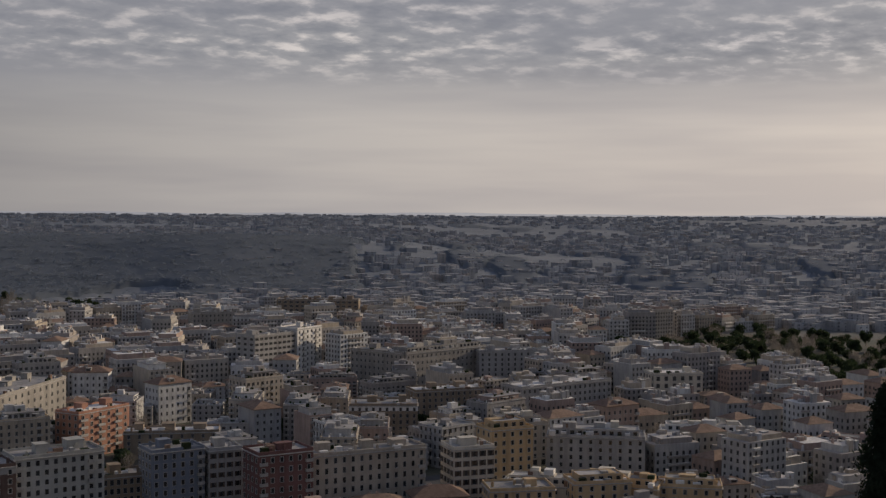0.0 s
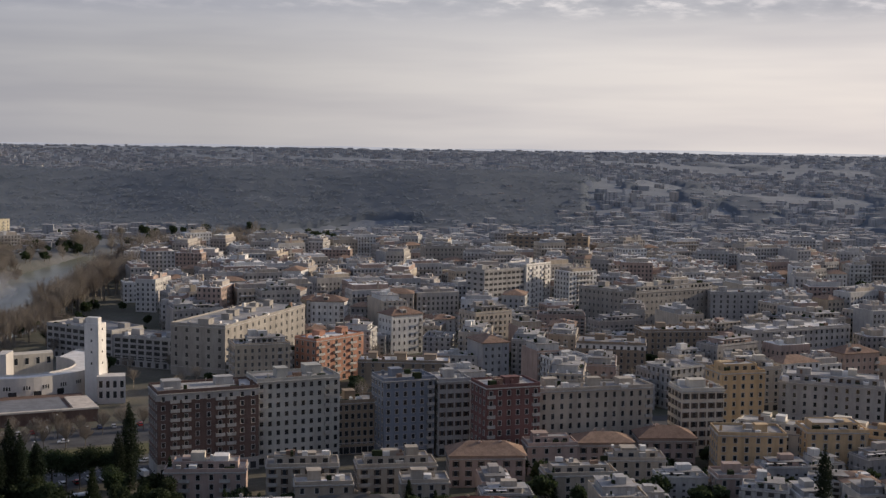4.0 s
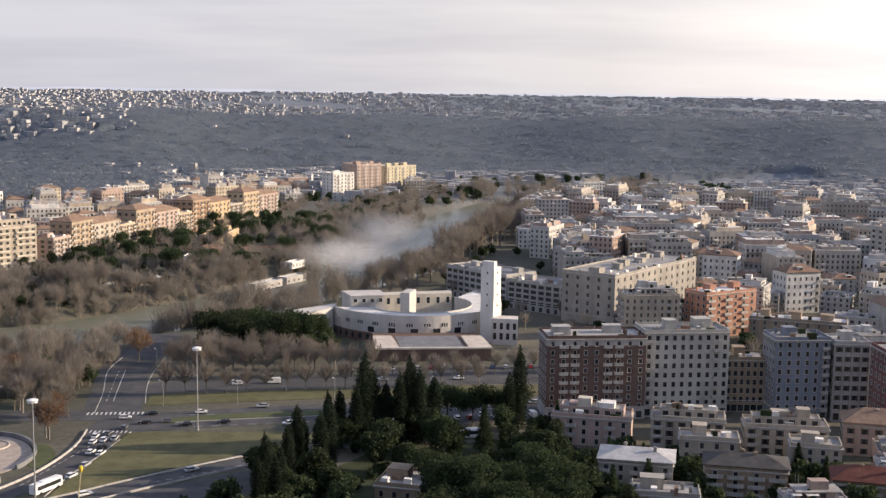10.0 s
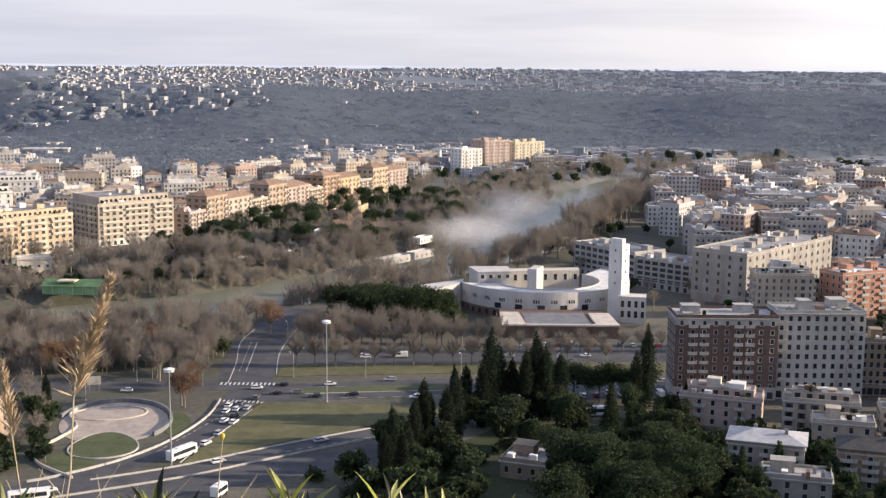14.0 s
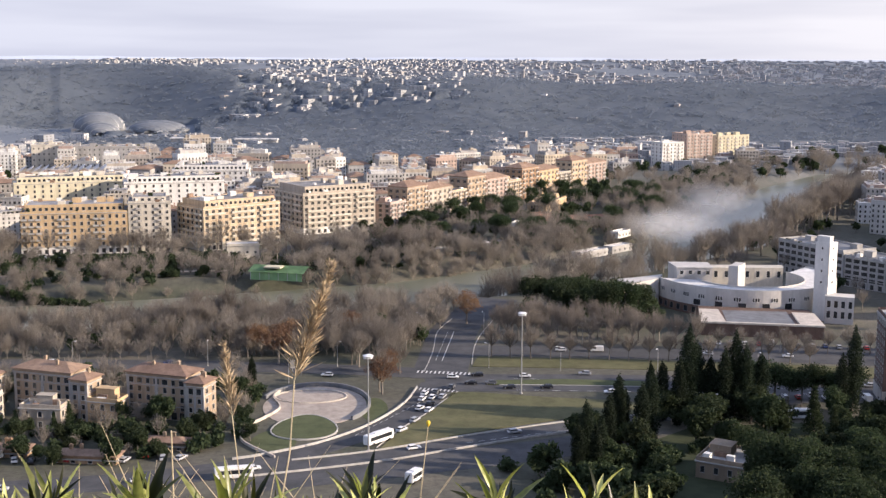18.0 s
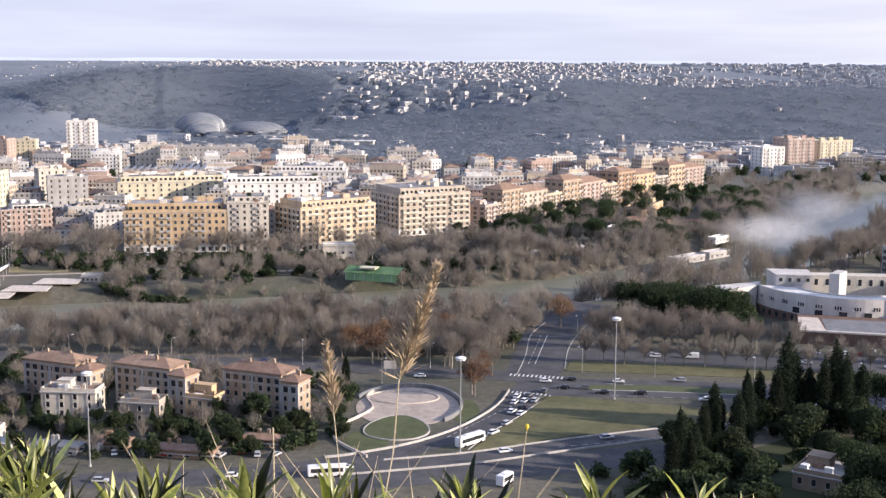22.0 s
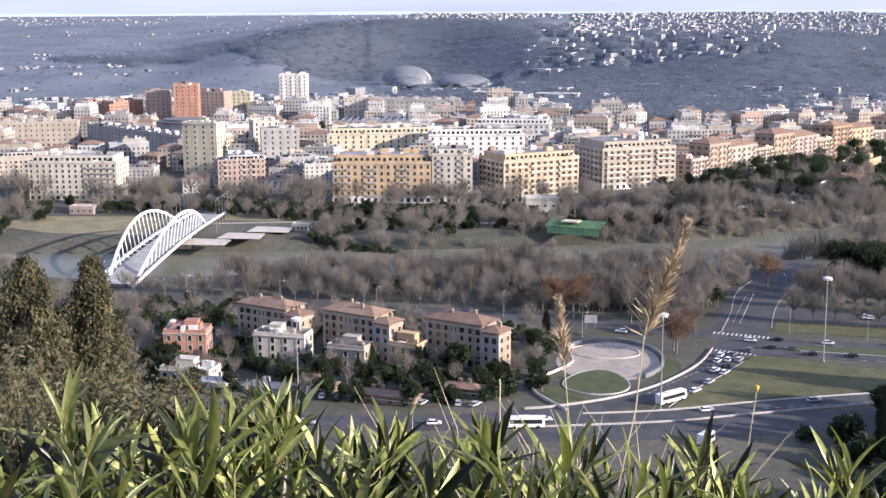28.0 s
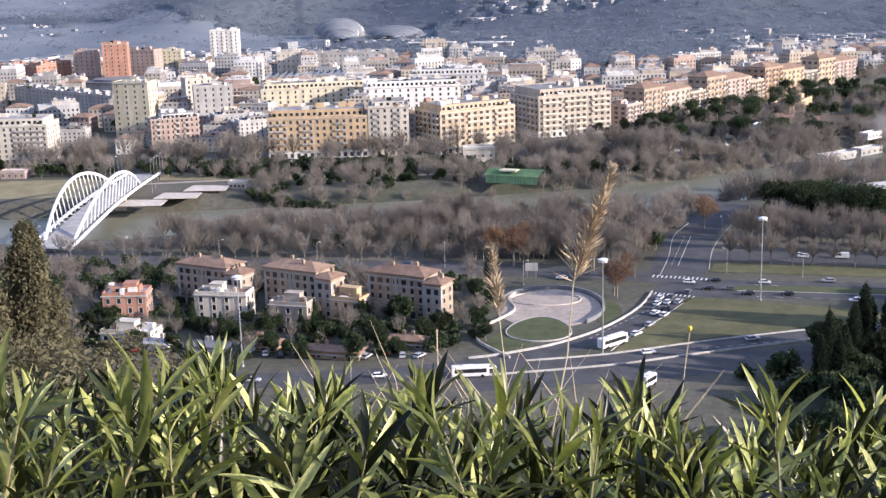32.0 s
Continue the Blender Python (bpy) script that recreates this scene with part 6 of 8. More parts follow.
def river_smoke():
    """Thin bonfire smoke that drifts low over the water: soft, nearly clear patches."""
    m = bpy.data.materials.new("thin_smoke")
    m.use_nodes = True
    g = Nodes(m.node_tree)
    body = g.add("ShaderNodeAttribute")
    body.attribute_name = "body"
    place = g.add("ShaderNodeNewGeometry").outputs["Position"]
    wisps = g.ramp(g.noise(place, 0.06, 5.0), (0.3, (0.3, 0.3, 0.3)), (0.65, (1, 1, 1)))
    fac = g.math("MULTIPLY", g.math("MULTIPLY", body.outputs["Fac"], wisps), 0.62)
    clear, white, through_ = g.add("ShaderNodeBsdfTransparent"), g.add("ShaderNodeBsdfDiffuse", ((0, (0.8, 0.8, 0.8, 1)),)), g.add("ShaderNodeBsdfTranslucent", ((0, (0.8, 0.8, 0.8, 1)),))
    lit = g.add("ShaderNodeMixShader", ((0, 0.5), (1, white.outputs[0]), (2, through_.outputs[0])))
    mixed = g.add("ShaderNodeMixShader", ((0, fac), (1, clear.outputs[0]), (2, lit.outputs[0])))
    g.put(m.node_tree.nodes["Material Output"].inputs[0], mixed.outputs[0])
    rnd = random.Random(8)
    v, f, w = [], [], []
    for i in range(10):
        t = i / 9
        c = Vector((166 + 76 * t + rnd.uniform(-9, 9), 742 + 150 * t, 1 + 9 * rnd.random() + 5 * t))
        a = rnd.uniform(-0.5, 0.5) - 0.3
        ax, r, hgt = Vector((math.cos(a), math.sin(a), 0)), rnd.uniform(26, 38), rnd.uniform(10, 16)
        b = len(v)
        v.append(tuple(c))
        w.append(1.0)
        for k in range(16):
            q = 2 * math.pi * k / 16
            v.append(tuple(c + ax * r * math.cos(q) + Vector((0, 0, hgt * math.sin(q)))))
            w.append(0.0)
            f.append((b, b + 1 + k, b + 1 + (k + 1) % 16))
    me = from_arrays(v, f, m)
    me.attributes.new("body", "FLOAT", "POINT").data.foreach_set("value", w)
    tagged(new("smoke", me), "thin pale smoke drifting low over the river", "smoke", kind="stuff")


river_smoke()


# ---- trees ----
def quads(centres, along, across):
    """Flat leaves: a four-cornered patch at each centre, spanned by two half axes."""
    v = np.stack([centres - along - across * 0.5, centres - along * 0.2 + across, centres + along + across * 0.3, centres + along * 0.1 - across], 1).reshape(-1, 3)
    return v, np.arange(len(v)).reshape(-1, 4)


def tumble(rnd, n):
    """Two random unit axes at right angles, n times."""
    a = rnd.normal(size=(n, 3))
    a /= np.linalg.norm(a, axis=1)[:, None]
    b = np.cross(a, rnd.normal(size=(n, 3)))
    b /= np.linalg.norm(b, axis=1)[:, None]
    return a, b


def crown_of(blobs, count, size, seed, mat, flat=1.0, inner=0.55, thin=1.0):
    """A crown of many small leaves, spread over the outside of uneven blobs (x, y, z, rx, ry, rz)."""
    rnd = np.random.RandomState(seed)
    blobs = np.array(blobs, float)
    which = rnd.choice(len(blobs), count, p=(blobs[:, 3] * blobs[:, 5]) / (blobs[:, 3] * blobs[:, 5]).sum())
    way, side = tumble(rnd, count)
    out = way * (inner + (1 - inner) * rnd.uniform(0, 1, count) ** 0.5)[:, None] * (1 + 0.22 * np.sin(way[:, :1] * 7 + way[:, 2:] * 5))
    c = blobs[which, :3] + out * blobs[which, 3:6]
    a, b = tumble(rnd, count)
    a[:, 2] *= flat
    s = size * rnd.uniform(0.6, 1.5, (count, 1))
    v, f = quads(c, a * s, b * s * 0.6 * thin)
    return from_arrays(v, f, mat)


def limb_tree(height, spread, seed, trunk=0.38, bare=0.3):
    """The trunk and limbs of a leafless tree, and the ends from which its twigs grow."""
    rnd = random.Random(seed)
    bm = bmesh.new()
    fork = Vector((rnd.uniform(-0.3, 0.3), rnd.uniform(-0.3, 0.3), height * bare))
    tube(bm, (0, 0, -0.4), fork, trunk, trunk * 0.75, 7)
    ends = []
    n = 13
    for i in range(n):
        a = 2.4 * i + rnd.uniform(-0.3, 0.3)
        k = math.sqrt((i + 0.3) / n)
        rise = height * (1 - bare) * (0.9 - 0.45 * k * k) * rnd.uniform(0.85, 1.0)
        reach = spread * 0.46 * k
        mid = fork + Vector((math.cos(a) * reach * 0.55, math.sin(a) * reach * 0.55, rise * 0.45))
        end = fork + Vector((math.cos(a) * reach, math.sin(a) * reach, rise))
        tube(bm, fork, mid, trunk * 0.42, trunk * 0.22, 5)
        tube(bm, mid, end, trunk * 0.22, trunk * 0.06, 4)
        ends += [(mid, end), (fork.lerp(mid, 0.5), mid)]
        for j in range(2):
            tip = mid.lerp(end, rnd.uniform(0.1, 0.6)) + Vector((rnd.uniform(-1, 1) * spread * 0.16, rnd.uniform(-1, 1) * spread * 0.16, rise * rnd.uniform(0.12, 0.3)))
            tube(bm, mid, tip, trunk * 0.14, trunk * 0.04, 4)
            ends.append((mid, tip))
    return bm, ends


def twig_crown(ends, count, length, width, seed, mat):
    """Bare twigs: thin slivers that fan out and up from the limbs."""
    rnd = np.random.RandomState(seed)
    e = np.array([(*a, *b) for a, b in ends])
    pick = e[rnd.randint(0, len(e), count)]
    t = rnd.uniform(0.1, 1.0, (count, 1))
    root = pick[:, :3] * (1 - t) + pick[:, 3:] * t
    grow = pick[:, 3:] - pick[:, :3]
    grow /= np.linalg.norm(grow, axis=1)[:, None] + 1e-6
    way = rnd.normal(size=(count, 3)) * 0.55 + grow * 0.7 + (0, 0, 0.35)
    way /= np.linalg.norm(way, axis=1)[:, None]
    l = length * rnd.uniform(0.3, 1.2, (count, 1))
    side = np.cross(way, rnd.normal(size=(count, 3)))
    side /= np.linalg.norm(side, axis=1)[:, None]
    v = np.stack([root - side * width, root + side * width, root + way * l + side * l * 0.08], 1).reshape(-1, 3)
    return from_arrays(v, np.arange(len(v)).reshape(-1, 3), mat)


TREES = {}


def tree_kind(key, name, label, trunk_mesh, crown_mesh, light=None):
    """A kind of tree: a thing to copy, and a lighter mesh of it for the joined woods."""
    top = new(name)
    tagged(top, label, "tree", name.replace("_", " ") + "s")
    part("trunk", trunk_mesh, top)
    part("crown", crown_mesh, top)
    TREES.setdefault(key, []).append([top, False, (trunk_mesh, light or crown_mesh)])


def plain_trunk(h, r0, r1, seed, forks=0):
    rnd = random.Random(seed)
    bm = bmesh.new()
    mid = Vector((rnd.uniform(-0.3, 0.3), rnd.uniform(-0.3, 0.3), h * 0.55))
    tube(bm, (0, 0, -0.5), mid, r0, (r0 + r1) / 2, 7)
    tube(bm, mid, (0, 0, h), (r0 + r1) / 2, r1, 7)
    for i in range(forks):
        a = 2 * math.pi * i / forks
        tube(bm, (0, 0, h * 0.92), (math.cos(a) * h * 0.3, math.sin(a) * h * 0.3, h * 1.18), r1 * 0.7, r1 * 0.3, 5)
    return mesh_of(bm, "bark")


for i in range(4):
    tb, ends = limb_tree(17 + i, 13, 20 + i)
    tree_kind("bare", "plane_tree", "leafless plane tree with a pale trunk and grey-brown twigs", mesh_of(tb, "bark"), twig_crown(ends, 5600, 2.5, 0.017, 30 + i, "twig"), twig_crown(ends, 850, 2.9, 0.05, 30 + i, "twig"))
for i in range(3):
    tb, ends = limb_tree(11 + i * 2, 10.5, 40 + i, 0.2, 0.14)
    tree_kind("brush", "poplar_tree", "slender leafless river poplar with dense brown twigs", mesh_of(tb, "bark"), twig_crown(ends, 3200, 2.4, 0.02, 50 + i, "twig"), twig_crown(ends, 760, 2.8, 0.048, 50 + i, "twig"))
for i in range(2):
    tb, ends = limb_tree(13 + i, 11, 60 + i)
    tree_kind("rust", "plane_tree", "plane tree still holding russet dead leaves", mesh_of(tb, "bark"), crown_of([(*e, 1.6, 1.6, 1.5) for _, e in ends], 2600, 0.22, 70 + i, "rust", inner=0.1))
for i in range(3):
    w = 1.85 + 0.2 * i
    h = 17 + 2 * i
    blobs = []
    for k in range(22):
        t = k / 21
        r = w * (0.72 + 1.4 * t if t < 0.2 else 1.0 if t < 0.55 else 1 - 0.9 * ((t - 0.55) / 0.45) ** 2.6) * (1 + 0.09 * math.sin(k * 2.7 + i)) + 0.12
        blobs.append((0.15 * math.sin(k * 2.1), 0.15 * math.cos(k * 1.7), 1.0 + h * t, r, r, h / 12))
    tree_kind("cypress", "cypress_tree", "tall dark columnar cypress", plain_trunk(4, 0.3, 0.2, i), crown_of(blobs, 9000, 0.2, 80 + i, "cypress", inner=0.5))
for i in range(3):
    rnd_ = random.Random(90 + i)
    blobs = [(rnd_.uniform(-4.2, 4.2), rnd_.uniform(-4.2, 4.2), 10.6 + rnd_.uniform(-0.6, 1), rnd_.uniform(2.2, 3.6), rnd_.uniform(2.2, 3.6), rnd_.uniform(2.4, 4.2)) for _ in range(14)]
    tree_kind("pine", "umbrella_pine", "umbrella pine with a flat dark crown on a bare trunk", plain_trunk(10.5, 0.35, 0.25, i, 5), crown_of(blobs, 4200, 0.3, 95 + i, "pine", inner=0.5))
for i in range(3):
    rnd_ = random.Random(110 + i)
    blobs = [(rnd_.uniform(-2, 2), rnd_.uniform(-2, 2), 3.0 + rnd_.uniform(0, 4), rnd_.uniform(1.3, 2.3), rnd_.uniform(1.3, 2.3), rnd_.uniform(1.2, 2.0)) for _ in range(12)]
    tree_kind("oak", "holm_oak", "round evergreen holm oak with dark foliage", plain_trunk(4, 0.25, 0.15, i), crown_of(blobs, 4200, 0.27, 115 + i, "shrub", inner=0.5), crown_of(blobs, 700, 0.6, 115 + i, "shrub", inner=0.6))
for i in range(2):
    rnd_ = random.Random(130 + i)
    blobs = [(rnd_.uniform(-1, 1), rnd_.uniform(-1, 1), 0.9 + rnd_.uniform(0, 0.9), rnd_.uniform(0.8, 1.3), rnd_.uniform(0.8, 1.3), rnd_.uniform(0.7, 1.1)) for _ in range(7)]
    tree_kind("bush", "shrub", "low rounded evergreen shrub", plain_trunk(1, 0.1, 0.08, i), crown_of(blobs, 1100, 0.2, 135 + i, "shrub", inner=0.4), crown_of(blobs, 260, 0.4, 135 + i, "shrub", inner=0.5))
for i in range(2):
    blobs = [(0, 0, 2 + 1.1 * k, 3.6 - 0.27 * k, 3.6 - 0.27 * k, 0.8) for k in range(12)]
    tree_kind("cedar", "fir_tree", "dark layered fir tree", plain_trunk(6, 0.3, 0.2, i), crown_of(blobs, 3600, 0.26, 140 + i, "pine", inner=0.3))
PLANT = random.Random(77)
REST = []


def plant(kind, x, y, scale=1.0, single=True):
    slot = PLANT.choice(TREES[kind])
    k = [scale * PLANT.uniform(0.9, 1.1) for _ in range(3)]
    m = pose(x, y, float(ground_z(x, y)), 0, 0, PLANT.uniform(0, 360))
    if not single:
        REST.append((slot[2], m @ Matrix.Diagonal((*k, 1))))
        return
    ob = slot[0]
    if slot[1]:
        ob = copy_thing(slot[0], m)
    slot[1] = True
    ob.matrix_basis = m
    ob.scale = k


ROADS = [((10, 424), (260, 392), 15), ((24, 472), (240, 440), 11), ((17, 440), (45, 570), 13), ((20, 436), (-230, 457), 10), ((14, 424), (-32, 346), 9), ((-32, 346), (-112, 319), 8), ((-100, 318), (-200, 318), 6), ((110, 392), (-100, 318), 9), ((-27, 420), (-27, 374), 19)]


def on_road(x, y):
    if -285 < x < -200 and 440 < y < 530 or (-275 < x < -195 and 560 < y < 640):
        return True
    for (ax, ay), (bx, by), w in ROADS:
        dx, dy = bx - ax, by - ay
        t = max(0, min(1, ((x - ax) * dx + (y - ay) * dy) / (dx * dx + dy * dy)))
        if math.hypot(x - ax - t * dx, y - ay - t * dy) < w:
            return True
    return False


def scatter(kind, n, x0, x1, y0, y1, lo=0.8, hi=1.2, clear=0.75, bank=38, keep=None, single=True):
    made = 0
    for _ in range(n * 5):
        x, y = PLANT.uniform(x0, x1), PLANT.uniform(y0, y1)
        if on_road(x, y) or river_gap(np.array([x]), np.array([y]))[0] < bank or (keep and not keep(x, y)):
            continue
        if any(math.hypot(x - cx, y - cy) < cr for cx, cy, cr in ((141, 854, 26), (80, 792, 20), (116, 834, 22), (43, 738, 26))):
            continue
        if -348 < x < -262 and 556 < y < 645:
            continue
        if 13.0 < math.degrees(math.atan2(x, y)) < 16.8 and 276 < math.hypot(x, y) < 345:
            continue
        if any(abs(x - ox) < orad * clear + 1 and abs(y - oy) < orad * clear + 1 for ox, oy, orad in OCC):
            continue
        plant(kind, x, y, PLANT.uniform(lo, hi), single)
        made += 1
        if made >= n:
            return


# meadow, path and bare soil between the river and the far blocks
lawn([(-262, 655), (-255, 636), (-200, 640), (-136, 632), (-120, 650), (-165, 652)], "pale rough meadow below the riverside blocks", "meadow", 0.12)
for pts, lab in ((((-191, 670), (-176, 650), (-160, 639), (-134, 636), (-100, 640)), "pale curved gravel path below the blocks"),):
    ob = new("path", mesh_of(ribbon(curve(list(pts)), 1.0, -1.0, 0.2, 0.4), "meadow"))
    tagged(ob, lab, "path", kind="structure")


# cypresses and pines on the foot of the hill
for x, y, s in ((60, 338, 0.9), (72, 350, 1.0), (76, 356, 1.05), (88, 372, 1.05), (103, 375, 1.1), (80, 377, 0.95), (84, 378, 1.0), (92, 377, 1.25), (95, 379, 1.15), (99, 377, 1.0), (107, 377, 1.15), (110, 376, 1.1), (115.5, 378, 1.15), (143, 382, 0.95), (148, 385, 1.25), (69, 360, 0.9), (66, 355, 1.0), (52, 327, 0.95), (57, 331, 0.9), (49, 321, 0.85), (54, 322, 0.95), (62, 345, 0.7), (312, 236, 1.0)):
    plant("cypress", x, y, s)
for i in range(13):
    plant("pine", 100 + i * 4.2, 396 - i * 0.3 + PLANT.uniform(-3, 3), PLANT.uniform(0.75, 0.95))
for x, y in ((62, 538), (70, 534), (78, 532), (86, 531), (92, 533), (98, 530), (74, 541), (84, 540), (105, 527), (80, 522), (90, 521), (98, 520), (70, 526)):
    plant("pine", x, y, 1.12)
scatter("oak", 26, 56, 112, 512, 545, 0.8, 1.3, 0.3, single=False)
scatter("pine", 22, 80, 130, 262, 330, 0.85, 1.1, 0.5)
scatter("oak", 80, 52, 150, 262, 374, 0.9, 1.5, 0.6)
scatter("oak", 120, 36, 150, 230, 330, 0.7, 1.2, 0.6, single=False)
scatter("bush", 160, 30, 160, 225, 350, 1.0, 1.8, 0.6, single=False)
scatter("cedar", 14, 110, 165, 285, 372, 0.8, 1.1, 0.6)
scatter("oak", 40, 150, 340, 222, 345, 0.6, 1.0, 0.72)
scatter("oak", 90, 128, 300, 240, 350, 0.7, 1.1, 0.7, single=False)
scatter("oak", 40, 300, 400, 215, 300, 0.6, 0.9, 0.7, single=False)
scatter("cedar", 8, 180, 300, 240, 320, 0.6, 0.9, 0.72)
scatter("bush", 60, 140, 380, 222, 350, 0.8, 1.5, 0.72, single=False)
# plane trees of the avenue and the riverside
for i in range(26):
    x = 44 + i * 8.2
    plant("bare", x, 484 - (x - 40) * 0.16 + PLANT.uniform(-1, 1), PLANT.uniform(0.8, 1.0) if x < 120 else PLANT.uniform(0.55, 0.75))
for i in range(17):
    x = 36 + i * 7.4
    plant("bare", x, 459.5 - (x - 40) * 0.12 + PLANT.uniform(-1, 1), PLANT.uniform(0.62, 0.82))
for i in range(9):
    x = 42 + i * 8
    plant("bare", x, 498 - (x - 40) * 0.16 + PLANT.uniform(-3, 3), PLANT.uniform(0.6, 0.85))
scatter("bare", 34, -100, 6, 462, 530, 0.7, 1.0)
scatter("bare", 14, -60, 2, 448, 470, 0.5, 0.75)
scatter("bare", 22, 42, 100, 500, 526, 0.6, 0.8)
scatter("oak", 240, 720, 1010, 320, 610, 1.0, 1.6, 0.3, single=False)
scatter("brush", 120, 740, 1000, 340, 600, 0.8, 1.2, 0.3, single=False)
scatter("oak", 30, 420, 660, 230, 330, 0.8, 1.2, 0.6, single=False)
scatter("bare", 30, 420, 700, 230, 380, 0.5, 0.8, 0.6, single=False)
scatter("rust", 3, -60, -40, 462, 480, 0.9, 1.1)
plant("rust", -5, 410, 1.05), plant("bare", -6, 413, 1.0), plant("bare", -14, 447, 0.95), plant("rust", -44, 452, 1.15), plant("rust", -3, 431, 0.8), plant("bare", 1, 437, 0.7), plant("rust", 30, 520, 1.1), plant("rust", -18, 490, 1.0)
scatter("brush", 70, -235, 5, 466, 545, 0.8, 1.15, bank=33)
scatter("brush", 260, -235, 30, 462, 560, 0.7, 1.1, 0.3, 31, single=False)
scatter("oak", 24, -235, 20, 470, 540, 0.6, 1.0, 0.3, 36, single=False)
scatter("brush", 40, 10, 100, 545, 640, 0.7, 1.1, 0.4, 31, single=False)
scatter("brush", 220, -330, 80, 590, 680, 0.6, 0.95, 0.4, 33, single=False)
scatter("brush", 150, 10, 190, 640, 870, 0.7, 1.1, 0.4, 33, single=False)
scatter("oak", 40, -210, 70, 610, 690, 0.5, 0.8, bank=46)
scatter("bush", 160, -235, 80, 600, 695, 0.9, 1.7, bank=46, single=False)
scatter("oak", 46, -30, 160, 690, 850, 0.7, 1.2, 0.6, 46)
scatter("bush", 60, -20, 180, 690, 900, 1.0, 2.0, 0.6, 46, single=False)
scatter("bare", 26, -225, 30, 680, 722, 0.8, 1.15, 0.5)
scatter("bare", 40, -235, 30, 676, 722, 0.8, 1.15, 0.5, single=False)
# a dark evergreen row under the riverside blocks, and bushes beside the meadow path
for i in range(46):
    t = i / 45
    plant("oak", -240 + 150 * t + PLANT.uniform(-2, 2), 657 + 8 * math.sin(t * 5) + 28 * t * t + PLANT.uniform(-3, 3), PLANT.uniform(0.6, 0.9), False)
for i in range(16):
    plant("oak", -192 + 3.2 * i, 598 - i * 0.3 + PLANT.uniform(-1, 1), PLANT.uniform(0.5, 0.75), False)
scatter("bare", 18, -340, -215, 668, 700, 0.6, 0.8, 0.55)
scatter("bare", 60, -460, -215, 664, 704, 0.8, 1.2, 0.5, single=False)
scatter("brush", 170, -420, -222, 405, 520, 0.8, 1.2, 0.4, 31, single=False)
scatter("oak", 26, -300, -200, 640, 668, 0.6, 0.9, 0.5, single=False)
scatter("oak", 26, -330, -200, 652, 672, 0.55, 0.75)
scatter("oak", 24, -420, -330, 545, 660, 0.6, 1.0, bank=46)
scatter("brush", 60, -440, -285, 455, 520, 0.8, 1.1, 0.5, 33, single=False)
scatter("brush", 70, -470, -300, 560, 665, 0.6, 1.0, 0.5, 36, single=False)
scatter("oak", 40, -470, -300, 560, 668, 0.5, 0.9, 0.5, 40, single=False)
scatter("oak", 40, -420, -250, 420, 500, 0.6, 1.0, 0.6, 40, single=False)
# tall bare trees on the right bank upstream, and greenery on the other
for i in range(80):
    t = i / 80
    x, y = 232 + 215 * t, 790 + 340 * t
    plant("bare", x + PLANT.uniform(0, 24), y - PLANT.uniform(0, 22) - 8, PLANT.uniform(1.25, 1.75), i % 2 == 0)
scatter("bare", 30, 188, 245, 680, 800, 0.8, 1.1, 0.5, bank=36)
scatter("oak", 80, 120, 330, 850, 1240, 0.9, 1.4, 0.6, 44, lambda x, y: y > 1.9 * x + 420 and x > 40, single=False)
scatter("brush", 80, 60, 330, 760, 1180, 0.9, 1.3, 0.6, 33, lambda x, y: y > 1.6 * x + 430, single=False)
# club gardens between the embankment houses and the river, and woods where the river bends away
scatter("oak", 55, -20, 230, 700, 1010, 0.8, 1.35, 0.6, 44, lambda x, y: y > 1.55 * x + 560 and y < 1.5 * x + 850, single=False)
scatter("pine", 30, 20, 200, 760, 1000, 0.8, 1.1, 0.6, 46, lambda x, y: y > 1.5 * x + 590 and y < 1.5 * x + 830, single=False)
scatter("brush", 240, 20, 330, 690, 1130, 0.8, 1.25, 0.6, 32, lambda x, y: y > 1.5 * x + 515 and y < 1.5 * x + 690, single=False)
scatter("brush", 130, -60, 130, 600, 760, 0.7, 1.1, 0.6, 33, single=False)
scatter("brush", 110, 280, 470, 1060, 1330, 0.9, 1.3, 0.6, 38, single=False)
scatter("oak", 40, 280, 450, 1080, 1330, 0.9, 1.3, 0.6, 42, single=False)
scatter("oak", 60, 420, 760, 1180, 1420, 1.0, 1.5, 0.6, 30, single=False)
scatter("bare", 60, 420, 640, 1130, 1330, 1.0, 1.5, 0.6, 25, single=False)
# a screen of poplars along the near bank
for (ax, ay), (bx, by) in zip(RIVER[4:8], RIVER[5:9]):
    span = math.hypot(bx - ax, by - ay)
    for i in range(int(span / 3.2)):
        t, gap = (i + PLANT.uniform(0, 1)) * 3.2 / span, PLANT.uniform(34, 56)
        x, y = ax + (bx - ax) * t + (by - ay) / span * gap, ay + (by - ay) * t - (bx - ax) / span * gap
        if not on_road(x, y) and not any(abs(x - ox) < orad * 0.6 and abs(y - oy) < orad * 0.6 for ox, oy, orad in OCC):
            plant(PLANT.choice(("brush", "brush", "bare")), x, y, PLANT.uniform(0.95, 1.3), False)
